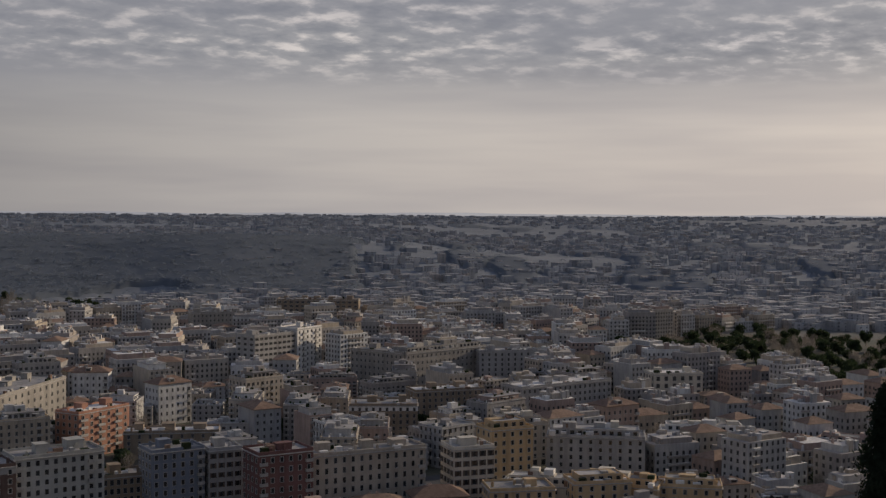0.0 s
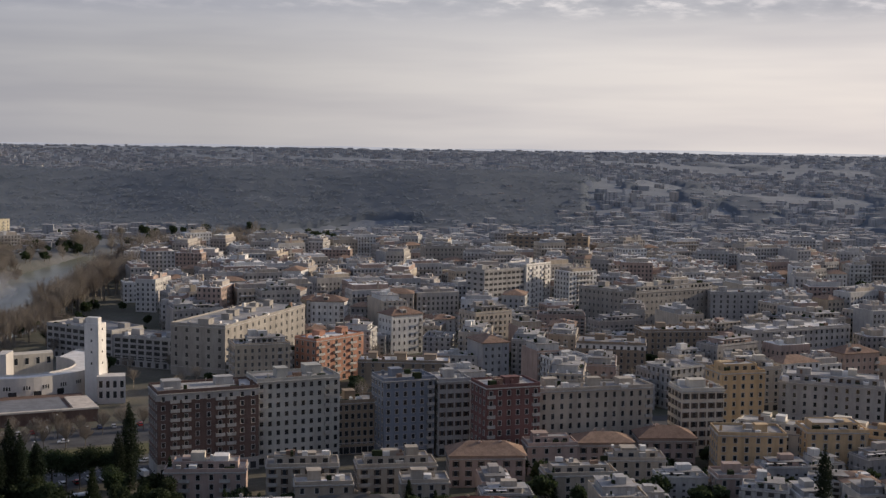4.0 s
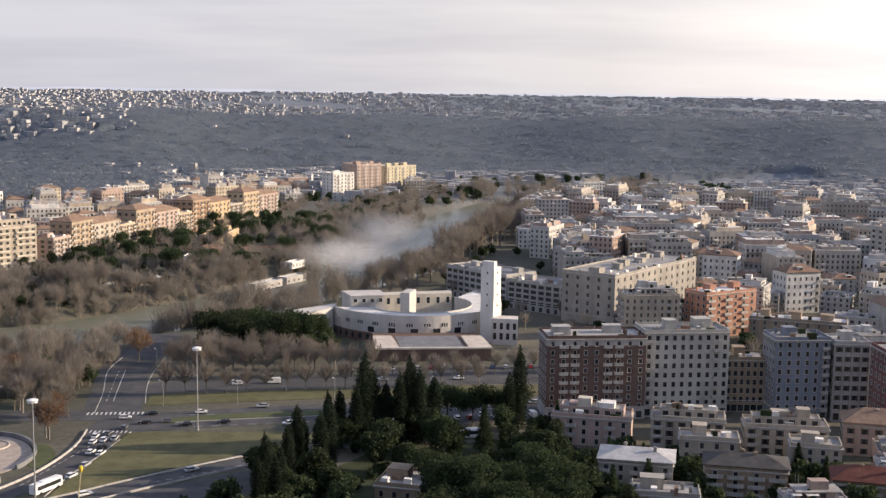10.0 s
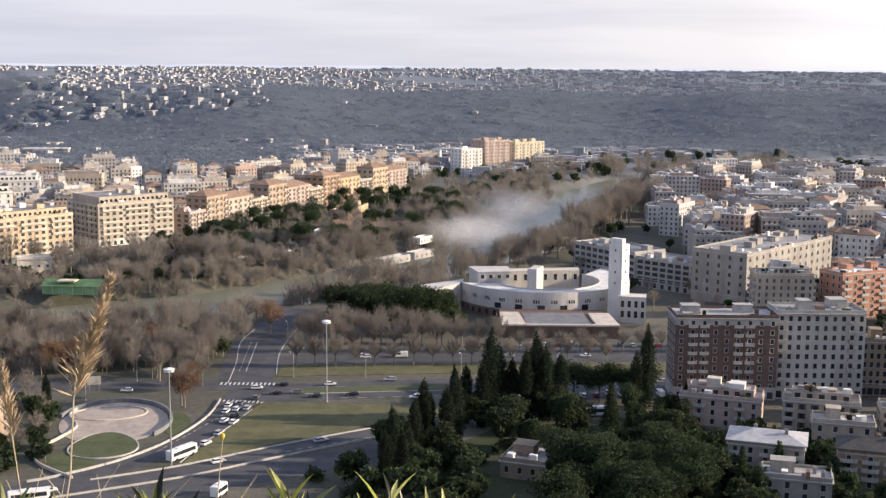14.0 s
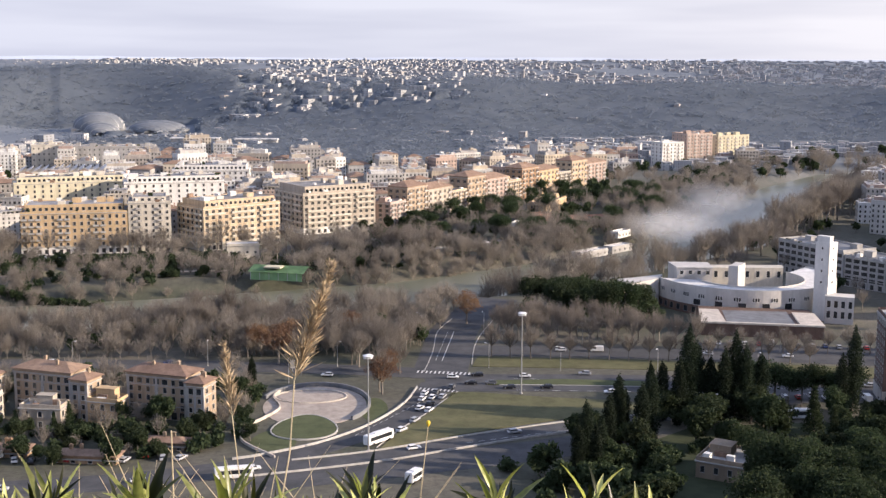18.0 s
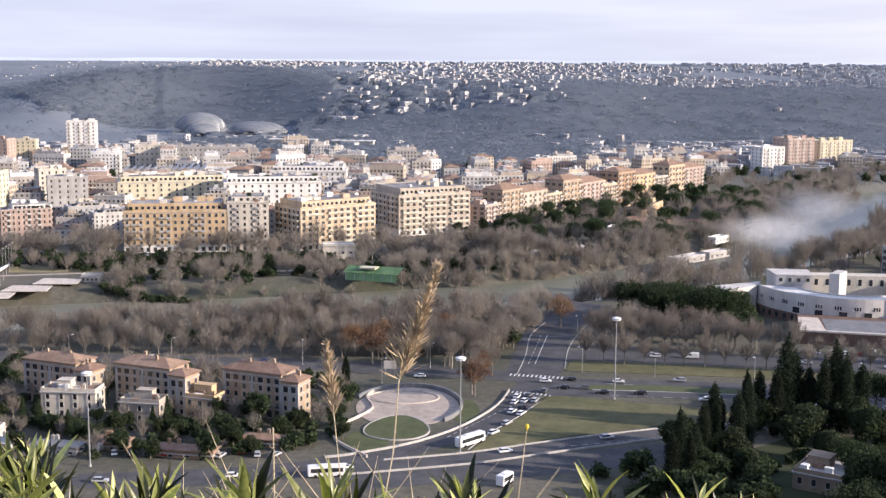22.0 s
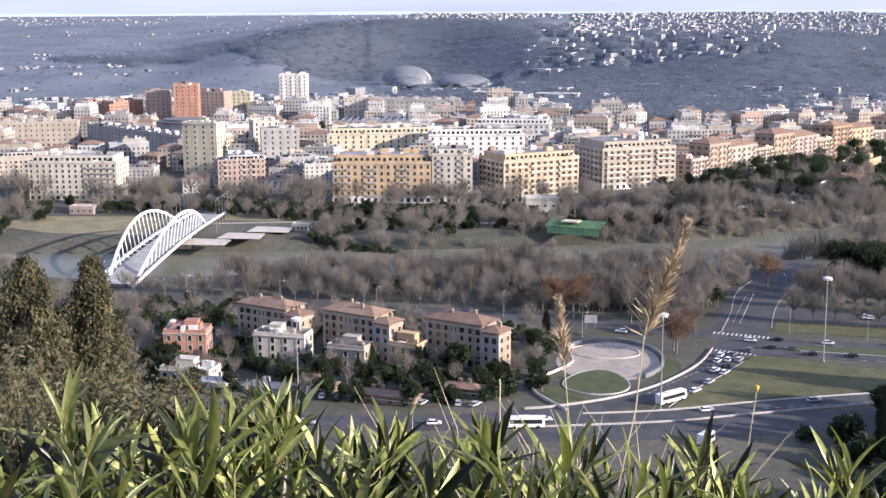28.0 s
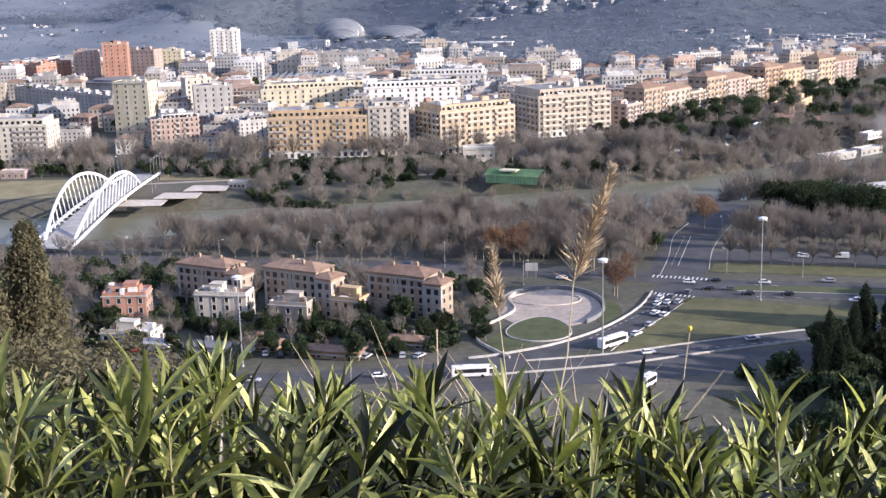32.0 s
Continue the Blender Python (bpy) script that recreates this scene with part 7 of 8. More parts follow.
# gardens of the tile-roofed houses
scatter("oak", 40, -185, -40, 338, 378, 0.5, 0.95, 0.6)
scatter("brush", 40, -190, -45, 340, 382, 0.4, 0.7, 0.6, single=False)
scatter("cedar", 6, -150, -60, 345, 372, 0.45, 0.7, 0.6)
scatter("bush", 70, -200, -45, 338, 374, 0.7, 1.5, 0.6, single=False)
plant("oak", -72, 374, 1.15), plant("oak", -76, 376, 1.0), plant("oak", -52, 404, 1.1), plant("cypress", -49, 410, 0.7)
scatter("oak", 40, -300, -160, 380, 452, 0.6, 1.0, single=False)
scatter("bush", 80, -300, -40, 385, 450, 0.8, 1.6, single=False)
scatter("brush", 50, -300, -50, 395, 460, 0.6, 0.9, 0.5, single=False)
scatter("brush", 90, -235, -40, 380, 446, 0.5, 0.85, 0.55, single=False)
scatter("oak", 30, -230, -45, 395, 446, 0.5, 0.85, 0.55, single=False)
scatter("bush", 120, -235, -45, 338, 446, 0.8, 1.7, 0.6, single=False)
for i in range(44):
    plant("brush", -232 + 5 * i + PLANT.uniform(-2, 2), 464 + PLANT.uniform(-1.5, 2.5), PLANT.uniform(0.6, 0.95), False)
# greenery among the packed quarters
scatter("oak", 190, 210, 640, 440, 860, 0.7, 1.1, 0.62, single=False)
scatter("bare", 50, 200, 620, 420, 700, 0.5, 0.8, 0.62, single=False)
scatter("oak", 90, -560, 100, 760, 1280, 0.8, 1.2, 0.62, single=False)
scatter("bare", 40, -560, 100, 740, 1250, 0.6, 0.9, 0.62, single=False)


def woodland():
    """Every tree of the thickets and courtyards, past counting, in one mesh."""
    v, f, k, base = [], [], [], 0
    names = ["bark", "twig", "shrub", "pine"]
    seen = {}
    for pair, m in REST:
        for data in pair:
            if data not in seen:
                c = np.empty(len(data.vertices) * 3)
                data.vertices.foreach_get("co", c)
                seen[data] = (c.reshape(-1, 3), [list(p.vertices) for p in data.polygons], names.index({"bark": "bark", "bare_twigs": "twig", "pine_needles": "pine"}.get(data.materials[0].name, "shrub")))
            c, polys, mi = seen[data]
            q = np.array(m)
            v.append(c @ q[:3, :3].T + q[:3, 3])
            f += [[i + base for i in p] for p in polys]
            k += [mi] * len(polys)
            base += len(c)
    ob = new("woodland", from_arrays(np.concatenate(v), f, *names, index=k))
    tagged(ob, "grey-brown winter thickets and evergreen bushes along the river", "woods", kind="stuff")


woodland()


def woods():
    """Far woodland on the ridge and trees among the far houses: clumps of leaves, past counting."""
    rnd = np.random.RandomState(3)
    n = 60000
    d = rnd.uniform(-42, 70, n)
    r = 1200 + 2700 * rnd.uniform(0, 1, n)
    ridge = (r > 1600 + 50 * np.sin(d * 0.7)) & (r < 2260 + 120 * np.sin(d * 0.5)) & (d > -9) & (d < 42)
    knoll = (r > 1960) & (r < 2900) & (d > -25 + 3 * np.sin(r * 0.007)) & (d < -6)
    garden = (r > 1240) & (r < 1660) & (d > -15) & (d < 6)
    keep = ridge | knoll | garden | (rnd.uniform(0, 1, n) < np.where((d < -14) & (r > 1650), 0.16, np.where(r > 2280, 0.02, 0.09)))
    d, r = d[keep], r[keep]
    az = np.radians(d)
    x, y = r * np.sin(az), r * np.cos(az)
    far = river_gap(x, y) > 50
    x, y, r = x[far], y[far], r[far]
    n, k = len(x), 16
    s = np.where(rnd.uniform(0, 1, n) < 0.15, 1.5, 1.0) * rnd.uniform(0.7, 1.3, n)
    way, _ = tumble(rnd, n * k)
    way[:, 2] = np.abs(way[:, 2])
    c = np.repeat(np.stack([x, y, ground_z(x, y) + 6 * s], -1), k, 0) + way * np.repeat(s, k)[:, None] * (5.0, 5.0, 3.6)
    # leaf masses lie over the top of each crown, nearly level
    a, b = tumble(rnd, n * k)
    a, b = a * (1, 1, 0.3), b * (1, 1, 0.3)
    z = rnd.uniform(1.0, 1.9, (n * k, 1))
    v, f = quads(c, a * z, b * z)
    # the closed canopy under the single crowns
    gd, gr = np.meshgrid(np.arange(-42, 70, 0.2), np.concatenate([np.arange(1240, 2300, 13), np.arange(2300, 4800, 38)]))
    band = np.sin(gd * 0.9 + gr * 0.004) + np.sin(gr * 0.011 + gd * 0.35) + 0.8 * np.sin(gd * 2.3 + 1) + rnd.uniform(-0.5, 0.5, gd.shape)
    stand = (gr > 1600 + 50 * np.sin(gd * 0.7)) & (gr < 2260 + 120 * np.sin(gd * 0.5)) & (gd > -9) & (gd < 42)
    stand |= (gr > 1960) & (gr < 2900) & (gd > -24 + 3 * np.sin(gr * 0.007) + 3.5 * band) & (gd < -6) | (gr > 1240) & (gr < 1640) & (gd > -14) & (gd < 5)
    stand &= ~((gd > -8) & (gd < 3) & (gr > 1900) & (band > -0.2))
    stand |= (band > np.where(gr < 2300, 0.9, 1.4)) & (gr > 1700) & (gd > -13)
    sx, sy = gr * np.sin(np.radians(gd)), gr * np.cos(np.radians(gd))
    stand &= river_gap(sx, sy) > 60
    lump = rnd.uniform(-1.7, 1.7, gd.shape)
    lump = (lump + np.roll(lump, 1, 0) + np.roll(lump, 1, 1) + np.roll(lump, -1, 1) + np.roll(lump, (1, 1), (0, 1)) + np.roll(lump, (1, -1), (0, 1))) / 6
    sz = ground_z(sx, sy) + np.where(stand, (7.4 + lump) * np.where((gd < -15) | (gr > 2950), 0.45, 1.0), -2.0)
    nr, nd = gd.shape
    o = (np.arange(nr - 1)[:, None] * nd + np.arange(nd - 1)).reshape(-1)
    cell = np.stack([o, o + 1, o + nd + 1, o + nd], -1)
    cell = cell[stand.reshape(-1)[cell].any(1)]
    f = np.concatenate([f, cell + len(v)])
    v = np.concatenate([v, np.stack([sx, sy, sz], -1).reshape(-1, 3)])
    tagged(new("far_woods", from_arrays(v, f, "wood_far", smooth=True)), "evergreen woods on the far ridge and among far houses, tinted blue by painted haze", "woods", kind="stuff")
    # scrub that covers the hill below the terrace
    n = 2600
    d, r = np.radians(rnd.uniform(-60, 75, n)), rnd.uniform(7, 250, n) ** 1.0
    x, y = r * np.sin(d), r * np.cos(d)
    k = 22
    way, _ = tumble(rnd, n * k)
    c = np.repeat(np.stack([x, y, ground_z(x, y) + 0.4], -1), k, 0) + way * (1.4, 1.4, 0.9) * np.repeat(np.clip(r / 60, 0.4, 1.6), k)[:, None]
    a, b = tumble(rnd, n * k)
    z = rnd.uniform(0.1, 0.26, (n * k, 1)) * np.repeat(np.clip(r / 60, 0.4, 1.6), k)[:, None]
    v, f = quads(c, a * z, b * z * 0.6)
    tagged(new("hillside_scrub", from_arrays(v, f, "shrub")), "dense evergreen scrub covering the steep hillside", "scrub", kind="stuff")


woods()


def near_thicket(az, el, d, w, h, seed):
    """A bush of fine leaves on the slope just below the terrace."""
    a = radians(az)
    x, y = d * math.sin(a), d * math.cos(a)
    z = EYE_Z + d * math.tan(radians(el)) - h
    top = empty("shrub", pose(x, y, z), "olive-brown hillside bush of fine twigs and leaves", "shrub", "hillside bushes")
    rnd = random.Random(seed)
    blobs = [(rnd.uniform(-w, w) * 0.6, rnd.uniform(-w, w) * 0.5, h * rnd.uniform(0.35, 0.85), w * rnd.uniform(0.25, 0.45), w * rnd.uniform(0.25, 0.45), h * rnd.uniform(0.12, 0.24)) for _ in range(26)]
    part("trunk", plain_trunk(h * 0.7, 0.12, 0.04, seed, 5), top)
    part("crown", crown_of(blobs, 34000, 0.072, seed, "feather", inner=0.1, thin=0.6), top)


M["feather"] = surf("conifer_sprays", (0.022, 0.026, 0.014), (0.24, 0.215, 0.12), 2.2, 0.9, 0.0, stain=0, thin=0.3)
for i, (az, el, d, w, h) in enumerate(((-36.5, -14.6, 26, 2.8, 10), (-33.2, -15.2, 25, 2.4, 10), (-29.3, -15.6, 26, 2.2, 10), (-26.4, -15.8, 28, 1.8, 10), (-24.6, -16.8, 25, 1.5, 9), (-40, -14.5, 28, 3, 11), (-22.6, -17.8, 24, 1.3, 8), (-35, -16.4, 20, 2, 8), (-28, -17.2, 19, 1.7, 8), (-31.5, -17, 20, 1.7, 8))):
    near_thicket(az, el, d, w, h, 300 + i)


# ---- street furniture ----
def lamp_mast(x, y, h, label, big=True, turn=0):
    top = empty("street_lamp", pose(x, y, 0.05, 0, 0, turn), label, "street lamp", "street lamps")
    bm = bmesh.new()
    tube(bm, (0, 0, 0), (0, 0, h), 0.26 if big else 0.11, 0.13 if big else 0.07, 8)
    part("pole", mesh_of(bm, "steel"), top)
    bm = bmesh.new()
    tube(bm, (0, 0, -0.05), (0, 0, 0.5), 0.45 if big else 0.2, 0.4 if big else 0.16, 8)
    part("base", mesh_of(bm, "greyplaster"), top)
    if big:
        bm = bmesh.new()
        tube(bm, (0, 0, h - 0.4), (0, 0, h + 0.1), 1.25, 1.6, 16)
        tube(bm, (0, 0, h + 0.1), (0, 0, h + 0.45), 1.6, 0.6, 16)
        part("lamp_ring", mesh_of(bm, "white_steel"), top)
        for i in range(8):
            a = 2 * math.pi * i / 8
            bm = bmesh.new()
            box(bm, -0.35, 0.35, -0.25, 0.25, -0.25, 0.0)
            part("floodlight", mesh_of(bm, "white_steel"), top, pose(1.1 * math.cos(a), 1.1 * math.sin(a), h - 0.4, 0, 0, math.degrees(a)))
    else:
        bm = bmesh.new()
        tube(bm, (0, 0, h - 0.05), (1.4, 0, h + 0.25), 0.05, 0.04, 6)
        part("arm", mesh_of(bm, "steel"), top)
        bm = bmesh.new()
        box(bm, 1.2, 2.0, -0.16, 0.16, h + 0.15, h + 0.32)
        part("lantern", mesh_of(bm, "white_steel"), top)
    return top


lamp_mast(42.5, 409.6, 28, "tall steel mast with a ring of floodlights on the traffic island")
lamp_mast(-8.3, 349, 28.5, "tall steel mast with a ring of floodlights beside the road")
lamp_mast(-112, 331, 27, "tall steel mast with a ring of floodlights by the houses")
for i, (x, y) in enumerate(((-38, 425), (-22, 448), (-70, 450), (34, 445), (60, 440), (95, 436), (130, 430), (-120, 452), (-160, 454), (-200, 456), (36, 500), (10, 500), (74, 480), (110, 474), (150, 468))):
    lamp_mast(x, y, 9, "slim grey street lamp with one arm", False, (i * 47) % 360)
for i in range(5):
    s = i / 4
    for side in (-1, 1):
        lamp_mast(-256 - 14 * s + side * 11, 600 + 52 * s, 17 - 4 * s, "slim pale mast beside the bridge head", False, 90 * side)
lamp_mast(-243, 468, 11, "slim pale lamp at the bridge head", False, 0)


def sign_board():
    top = empty("road_sign", pose(-36, 436, 0, 0, 0, 4), "grey backed road sign board on two posts", "road sign")
    for x in (-1.6, 1.6):
        bm = bmesh.new()
        tube(bm, (x, 0, 0), (x, 0, 5.5), 0.08, 0.08, 6)
        part("post", mesh_of(bm, "steel"), top)
    bm = bmesh.new()
    box(bm, -2.3, 2.3, -0.06, 0.06, 2.6, 5.6)
    part("board", mesh_of(bm, "greyplaster"), top)


sign_board()


# ---- vehicles ----
def paint(name, c, rough=0.25):
    m = surf(name, tuple(v * 0.92 for v in c), c, 0.8, rough, 0.0, stain=0.08, spec=0.5)
    return m


def car_kind(colour, label, l=4.2, w=1.75, h=1.45, van=False, rims=True):
    top = new("car")
    tagged(top, label, "car", "cars on the roads")
    body = bmesh.new()
    side = [(-l / 2, 0.35), (l / 2, 0.35), (l / 2, 0.75), (l / 2 - 0.1, 0.86), (l * 0.22, 0.95), (-l / 2 + 0.05, 0.95)] if not van else [(-l / 2, 0.35), (l / 2, 0.35), (l / 2, 1.0), (l * 0.36, 1.25), (l * 0.3, h), (-l / 2 + 0.05, h)]
    rings = [[body.verts.new((x, y, z)) for x, z in side] for y in (-w / 2, w / 2)]
    n = len(side)
    body.faces.new(rings[0])
    body.faces.new(rings[1][::-1])
    for i in range(n):
        body.faces.new((rings[0][i], rings[1][i], rings[1][(i + 1) % n], rings[0][(i + 1) % n]))
    bmesh.ops.recalc_face_normals(body, faces=body.faces)
    bmesh.ops.bevel(body, geom=body.edges[:], offset=0.06, segments=1, affect="EDGES")
    part("body", mesh_of(body, colour), top)
    if not van:
        g = bmesh.new()
        low = [(-l * 0.44, -w / 2 + 0.06), (l * 0.24, -w / 2 + 0.06), (l * 0.24, w / 2 - 0.06), (-l * 0.44, w / 2 - 0.06)]
        high = [(-l * 0.36, -w / 2 + 0.2), (l * 0.08, -w / 2 + 0.2), (l * 0.08, w / 2 - 0.2), (-l * 0.36, w / 2 - 0.2)]
        a, b = [g.verts.new((x, y, 0.93)) for x, y in low], [g.verts.new((x, y, h - 0.04)) for x, y in high]
        for i in range(4):
            g.faces.new((a[i], a[(i + 1) % 4], b[(i + 1) % 4], b[i]))
        g.faces.new(b)
        part("glazing", mesh_of(g, "glass"), top)
        g = bmesh.new()
        box(g, -l * 0.37, l * 0.09, -w / 2 + 0.19, w / 2 - 0.19, h - 0.04, h + 0.02)
        part("roof", mesh_of(g, colour), top)
    else:
        g = bmesh.new()
        box(g, l * 0.05, l * 0.28, -w / 2 - 0.02, w / 2 + 0.02, h * 0.58, h * 0.86)
        part("glazing", mesh_of(g, "glass"), top)
    if "wheel" not in CACHE:
        g = bmesh.new()
        tube(g, (0, -0.11, 0), (0, 0.11, 0), 0.32, 0.32, 12)
        CACHE["wheel"] = mesh_of(g, "tyre")
        g = bmesh.new()
        tube(g, (0, -0.125, 0), (0, 0.125, 0), 0.19, 0.19, 10)
        CACHE["rim"] = mesh_of(g, "steel")
    for x in (-l * 0.31, l * 0.31):
        for y in (-w / 2 + 0.08, w / 2 - 0.08):
            wh = part("wheel", CACHE["wheel"], top, pose(x, y, 0.32))
            if rims:
                part("rim", CACHE["rim"], wh)
    return [top, False]


COLOURS = [(paint("white_car_paint", (0.8, 0.8, 0.8)), "white hatchback car on the asphalt", 4.2, 1.75, 1.45, False), (paint("silver_car_paint", (0.45, 0.46, 0.48)), "silver saloon car on the asphalt", 4.5, 1.75, 1.45, False),
           (paint("black_car_paint", (0.02, 0.02, 0.025)), "black saloon car on the asphalt", 4.5, 1.75, 1.45, False), (paint("grey_car_paint", (0.14, 0.145, 0.155)), "dark grey hatchback car on the asphalt", 4.2, 1.75, 1.45, False),
           (paint("red_car_paint", (0.35, 0.03, 0.03)), "dark red small car on the asphalt", 3.7, 1.75, 1.45, False), (paint("blue_car_paint", (0.05, 0.08, 0.2)), "dark blue hatchback car on the asphalt", 4.2, 1.75, 1.45, False),
           (paint("van_paint", (0.78, 0.78, 0.76)), "white delivery van on the asphalt", 5.2, 1.95, 2.3, True)]
CARS = [car_kind(*row) for row in COLOURS]
PARKED = [car_kind(*row, rims=False) for row in COLOURS]
DRIVE = random.Random(31)


def car(x, y, turn, pick=None, z=0.1):
    slot = PARKED[DRIVE.choice((0, 0, 1, 1, 2, 3, 3, 4, 5, 6))] if pick is None else CARS[pick]
    m = pose(x, y, z, 0, 0, turn)
    if slot[1]:
        copy_thing(slot[0], m)
    else:
        slot[1], slot[0].matrix_basis = True, m


# waiting at the crossing and on the slip road
for x, y, a, k in ((9.5, 409, 70, 0), (13.5, 411, 70, 3), (8.5, 402, 68, 0), (12, 404, 68, 0), (11, 396, 66, 2), (15.4, 404.7, 72, 1), (7.5, 391, 64, 0), (10.5, 389, 64, 0), (5.7, 378, 60, 1), (19, 417, 75, 3), (1.5, 368, 55, 0)):
    car(x, y, a, k)
# avenue
for x, y, a, k in ((20, 430, -6, 0), (29, 433, 174, 2), (46, 431, -4, 0), (68, 434, 174, 1), (39, 416, 176, 2), (52, 416, 176, 2), (73, 409, 178, 0), (76, 412, 176, 1), (88, 413, 176, 0), (105, 418, 174, 3), (130, 420, -8, 0), (165, 415, 172, 1),
                   (26, 422, 176, 2), (33, 422, 176, 3), (64, 470, 175, 0), (78, 469, 175, 6), (120, 463, 172, 1), (150, 458, 172, 0), (185, 452, -10, 3), (205, 436, -10, 5), (-25, 434, 172, 0), (-60, 447, 174, 3), (-85, 452, 175, 5), (-128, 455, 0, 0),
                   (5, 350, 22, 0), (36, 365, 22, 1), (72, 379, 18, 0), (-40, 333, 20, 0), (-70, 324, 14, 0), (-105, 318, 3, 1)):
    car(x, y, a, k)
for i in range(26):
    car(124 + i * 5.1, 482 - i * 0.95 + DRIVE.uniform(-0.4, 0.4), 80 + DRIVE.uniform(-4, 4))
for i in range(16):
    car(104 + i * 4.5, 403 + DRIVE.uniform(-0.5, 0.5) - i * 0.4, 88)
for i in range(14):
    car(-205 + i * 9, 685 + i * 1.6, 10)
for i in range(18):
    car(-150 + i * 5.2, 343 + DRIVE.uniform(-2.5, 2.5), DRIVE.uniform(60, 120))
for i in range(9):
    car(132 + i * 6, 372 - i * 4.0, -34)
for i in range(10):
    car(10 + i * 9, 712 + i * 7 + DRIVE.uniform(-3, 3), 40)


def bus(x, y, turn, label, l=10.5, name="coach"):
    top = empty(name, pose(x, y, 0.1, 0, 0, turn), label, "bus", "buses")
    m = M["white_steel"]
    bm = bmesh.new()
    box(bm, -l / 2, l / 2, -1.25, 1.25, 0.35, 3.2)
    bmesh.ops.bevel(bm, geom=bm.edges[:], offset=0.18, segments=2, affect="EDGES")
    part("body", mesh_of(bm, m), top)
    n = 7
    for side in (-1, 1):
        for i in range(n):
            bm = bmesh.new()
            box(bm, -l * 0.065, l * 0.065, -0.02, 0.02, 1.45, 2.6)
            part("window", mesh_of(bm, "glass"), top, pose(-l * 0.42 + l * 0.84 * (i + 0.5) / n, side * 1.255, 0))
    bm = bmesh.new()
    box(bm, l / 2 - 0.02, l / 2 + 0.03, -1.05, 1.05, 1.2, 2.7)
    part("windscreen", mesh_of(bm, "glass"), top)
    bm = bmesh.new()
    box(bm, -l * 0.2, l * 0.1, -0.8, 0.8, 3.15, 3.4)
    part("roof_unit", mesh_of(bm, m), top)
    for x0 in (-l * 0.3, l * 0.32):
        for y0 in (-1.12, 1.12):
            g = bmesh.new()
            tube(g, (0, -0.16, 0), (0, 0.16, 0), 0.5, 0.5, 12)
            wh = part("wheel", mesh_of(g, "tyre"), top, pose(x0, y0, 0.4))


bus(-44.5, 326.5, 12, "white touring coach on the lower road")
bus(-5.5, 357, 48, "white city bus waiting on the slip road", 11, "city_bus")
bus(127, 378, 2, "white touring coach beside the pines")
bus(4.5, 322.5, 60, "white camper van in the car park", 5.6, "camper_van")


# ---- the oleander hedge in front of the terrace ----
def leaf_paint(name, dark, light, mid):
    m = bpy.data.materials.new(name)
    m.use_nodes = True
    g = Nodes(m.node_tree)
    p = m.node_tree.nodes["Principled BSDF"]
    geo = g.add("ShaderNodeNewGeometry")
    chance = geo.outputs["Random Per Island"]
    # near-black tones paint in the hedge's inner shade, pale ones its sunlit leaves
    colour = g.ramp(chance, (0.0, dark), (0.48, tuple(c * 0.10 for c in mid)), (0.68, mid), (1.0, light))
    colour = g.mix(1.0, colour, g.ramp(g.noise(geo.outputs["Position"], 60.0, 4.0), (0.3, (0.7, 0.7, 0.7)), (0.7, (1.15, 1.15, 1.1))), "MULTIPLY")
    g.put(p.inputs["Base Color"], colour)
    p.inputs["Roughness"].default_value = 0.32
    p.inputs["Specular IOR Level"].default_value = 0.32
    t = g.add("ShaderNodeBsdfTranslucent")
    g.put(t.inputs[0], g.mix(1.0, colour, (1.3, 1.4, 0.6, 1), "MULTIPLY"))
    mixed = g.add("ShaderNodeMixShader", ((0, 0.3),))
    g.put(mixed.inputs[1], p.outputs[0])
    g.put(mixed.inputs[2], t.outputs[0])
    g.put(m.node_tree.nodes["Material Output"].inputs[0], mixed.outputs[0])
    return m


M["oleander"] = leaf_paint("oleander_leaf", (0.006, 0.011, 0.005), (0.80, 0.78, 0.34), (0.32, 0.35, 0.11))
M["stem"] = surf("oleander_stem", (0.16, 0.15, 0.07), (0.26, 0.23, 0.12), 20, 0.7, 0.1, stain=0)
M["straw"] = surf("dry_reed", (0.42, 0.35, 0.22), (0.62, 0.53, 0.37), 15, 0.8, 0.1, stain=0)
M["fluff"] = surf("reed_plume", (0.26, 0.19, 0.11), (0.62, 0.50, 0.34), 25, 0.9, 0.0, stain=0)


def leaf_shape():
    """One long pointed leaf along x, folded along its midrib and drooping a little: corners and faces."""
    rows = []
    for t, w in ((0.0, 0.12), (0.18, 0.6), (0.42, 1.0), (0.68, 0.8), (0.88, 0.4), (1.0, 0.03)):
        z = 0.10 * t - 0.22 * t * t
        rows += [(t, -w * 0.5, z + 0.03 * w), (t, 0, z), (t, w * 0.5, z + 0.03 * w)]
    f = []
    for i in range(5):
        a = i * 3
        f += [(a, a + 3, a + 4, a + 1), (a + 1, a + 4, a + 5, a + 2)]
    return np.array(rows), np.array(f)


LEAF_V, LEAF_F = leaf_shape()


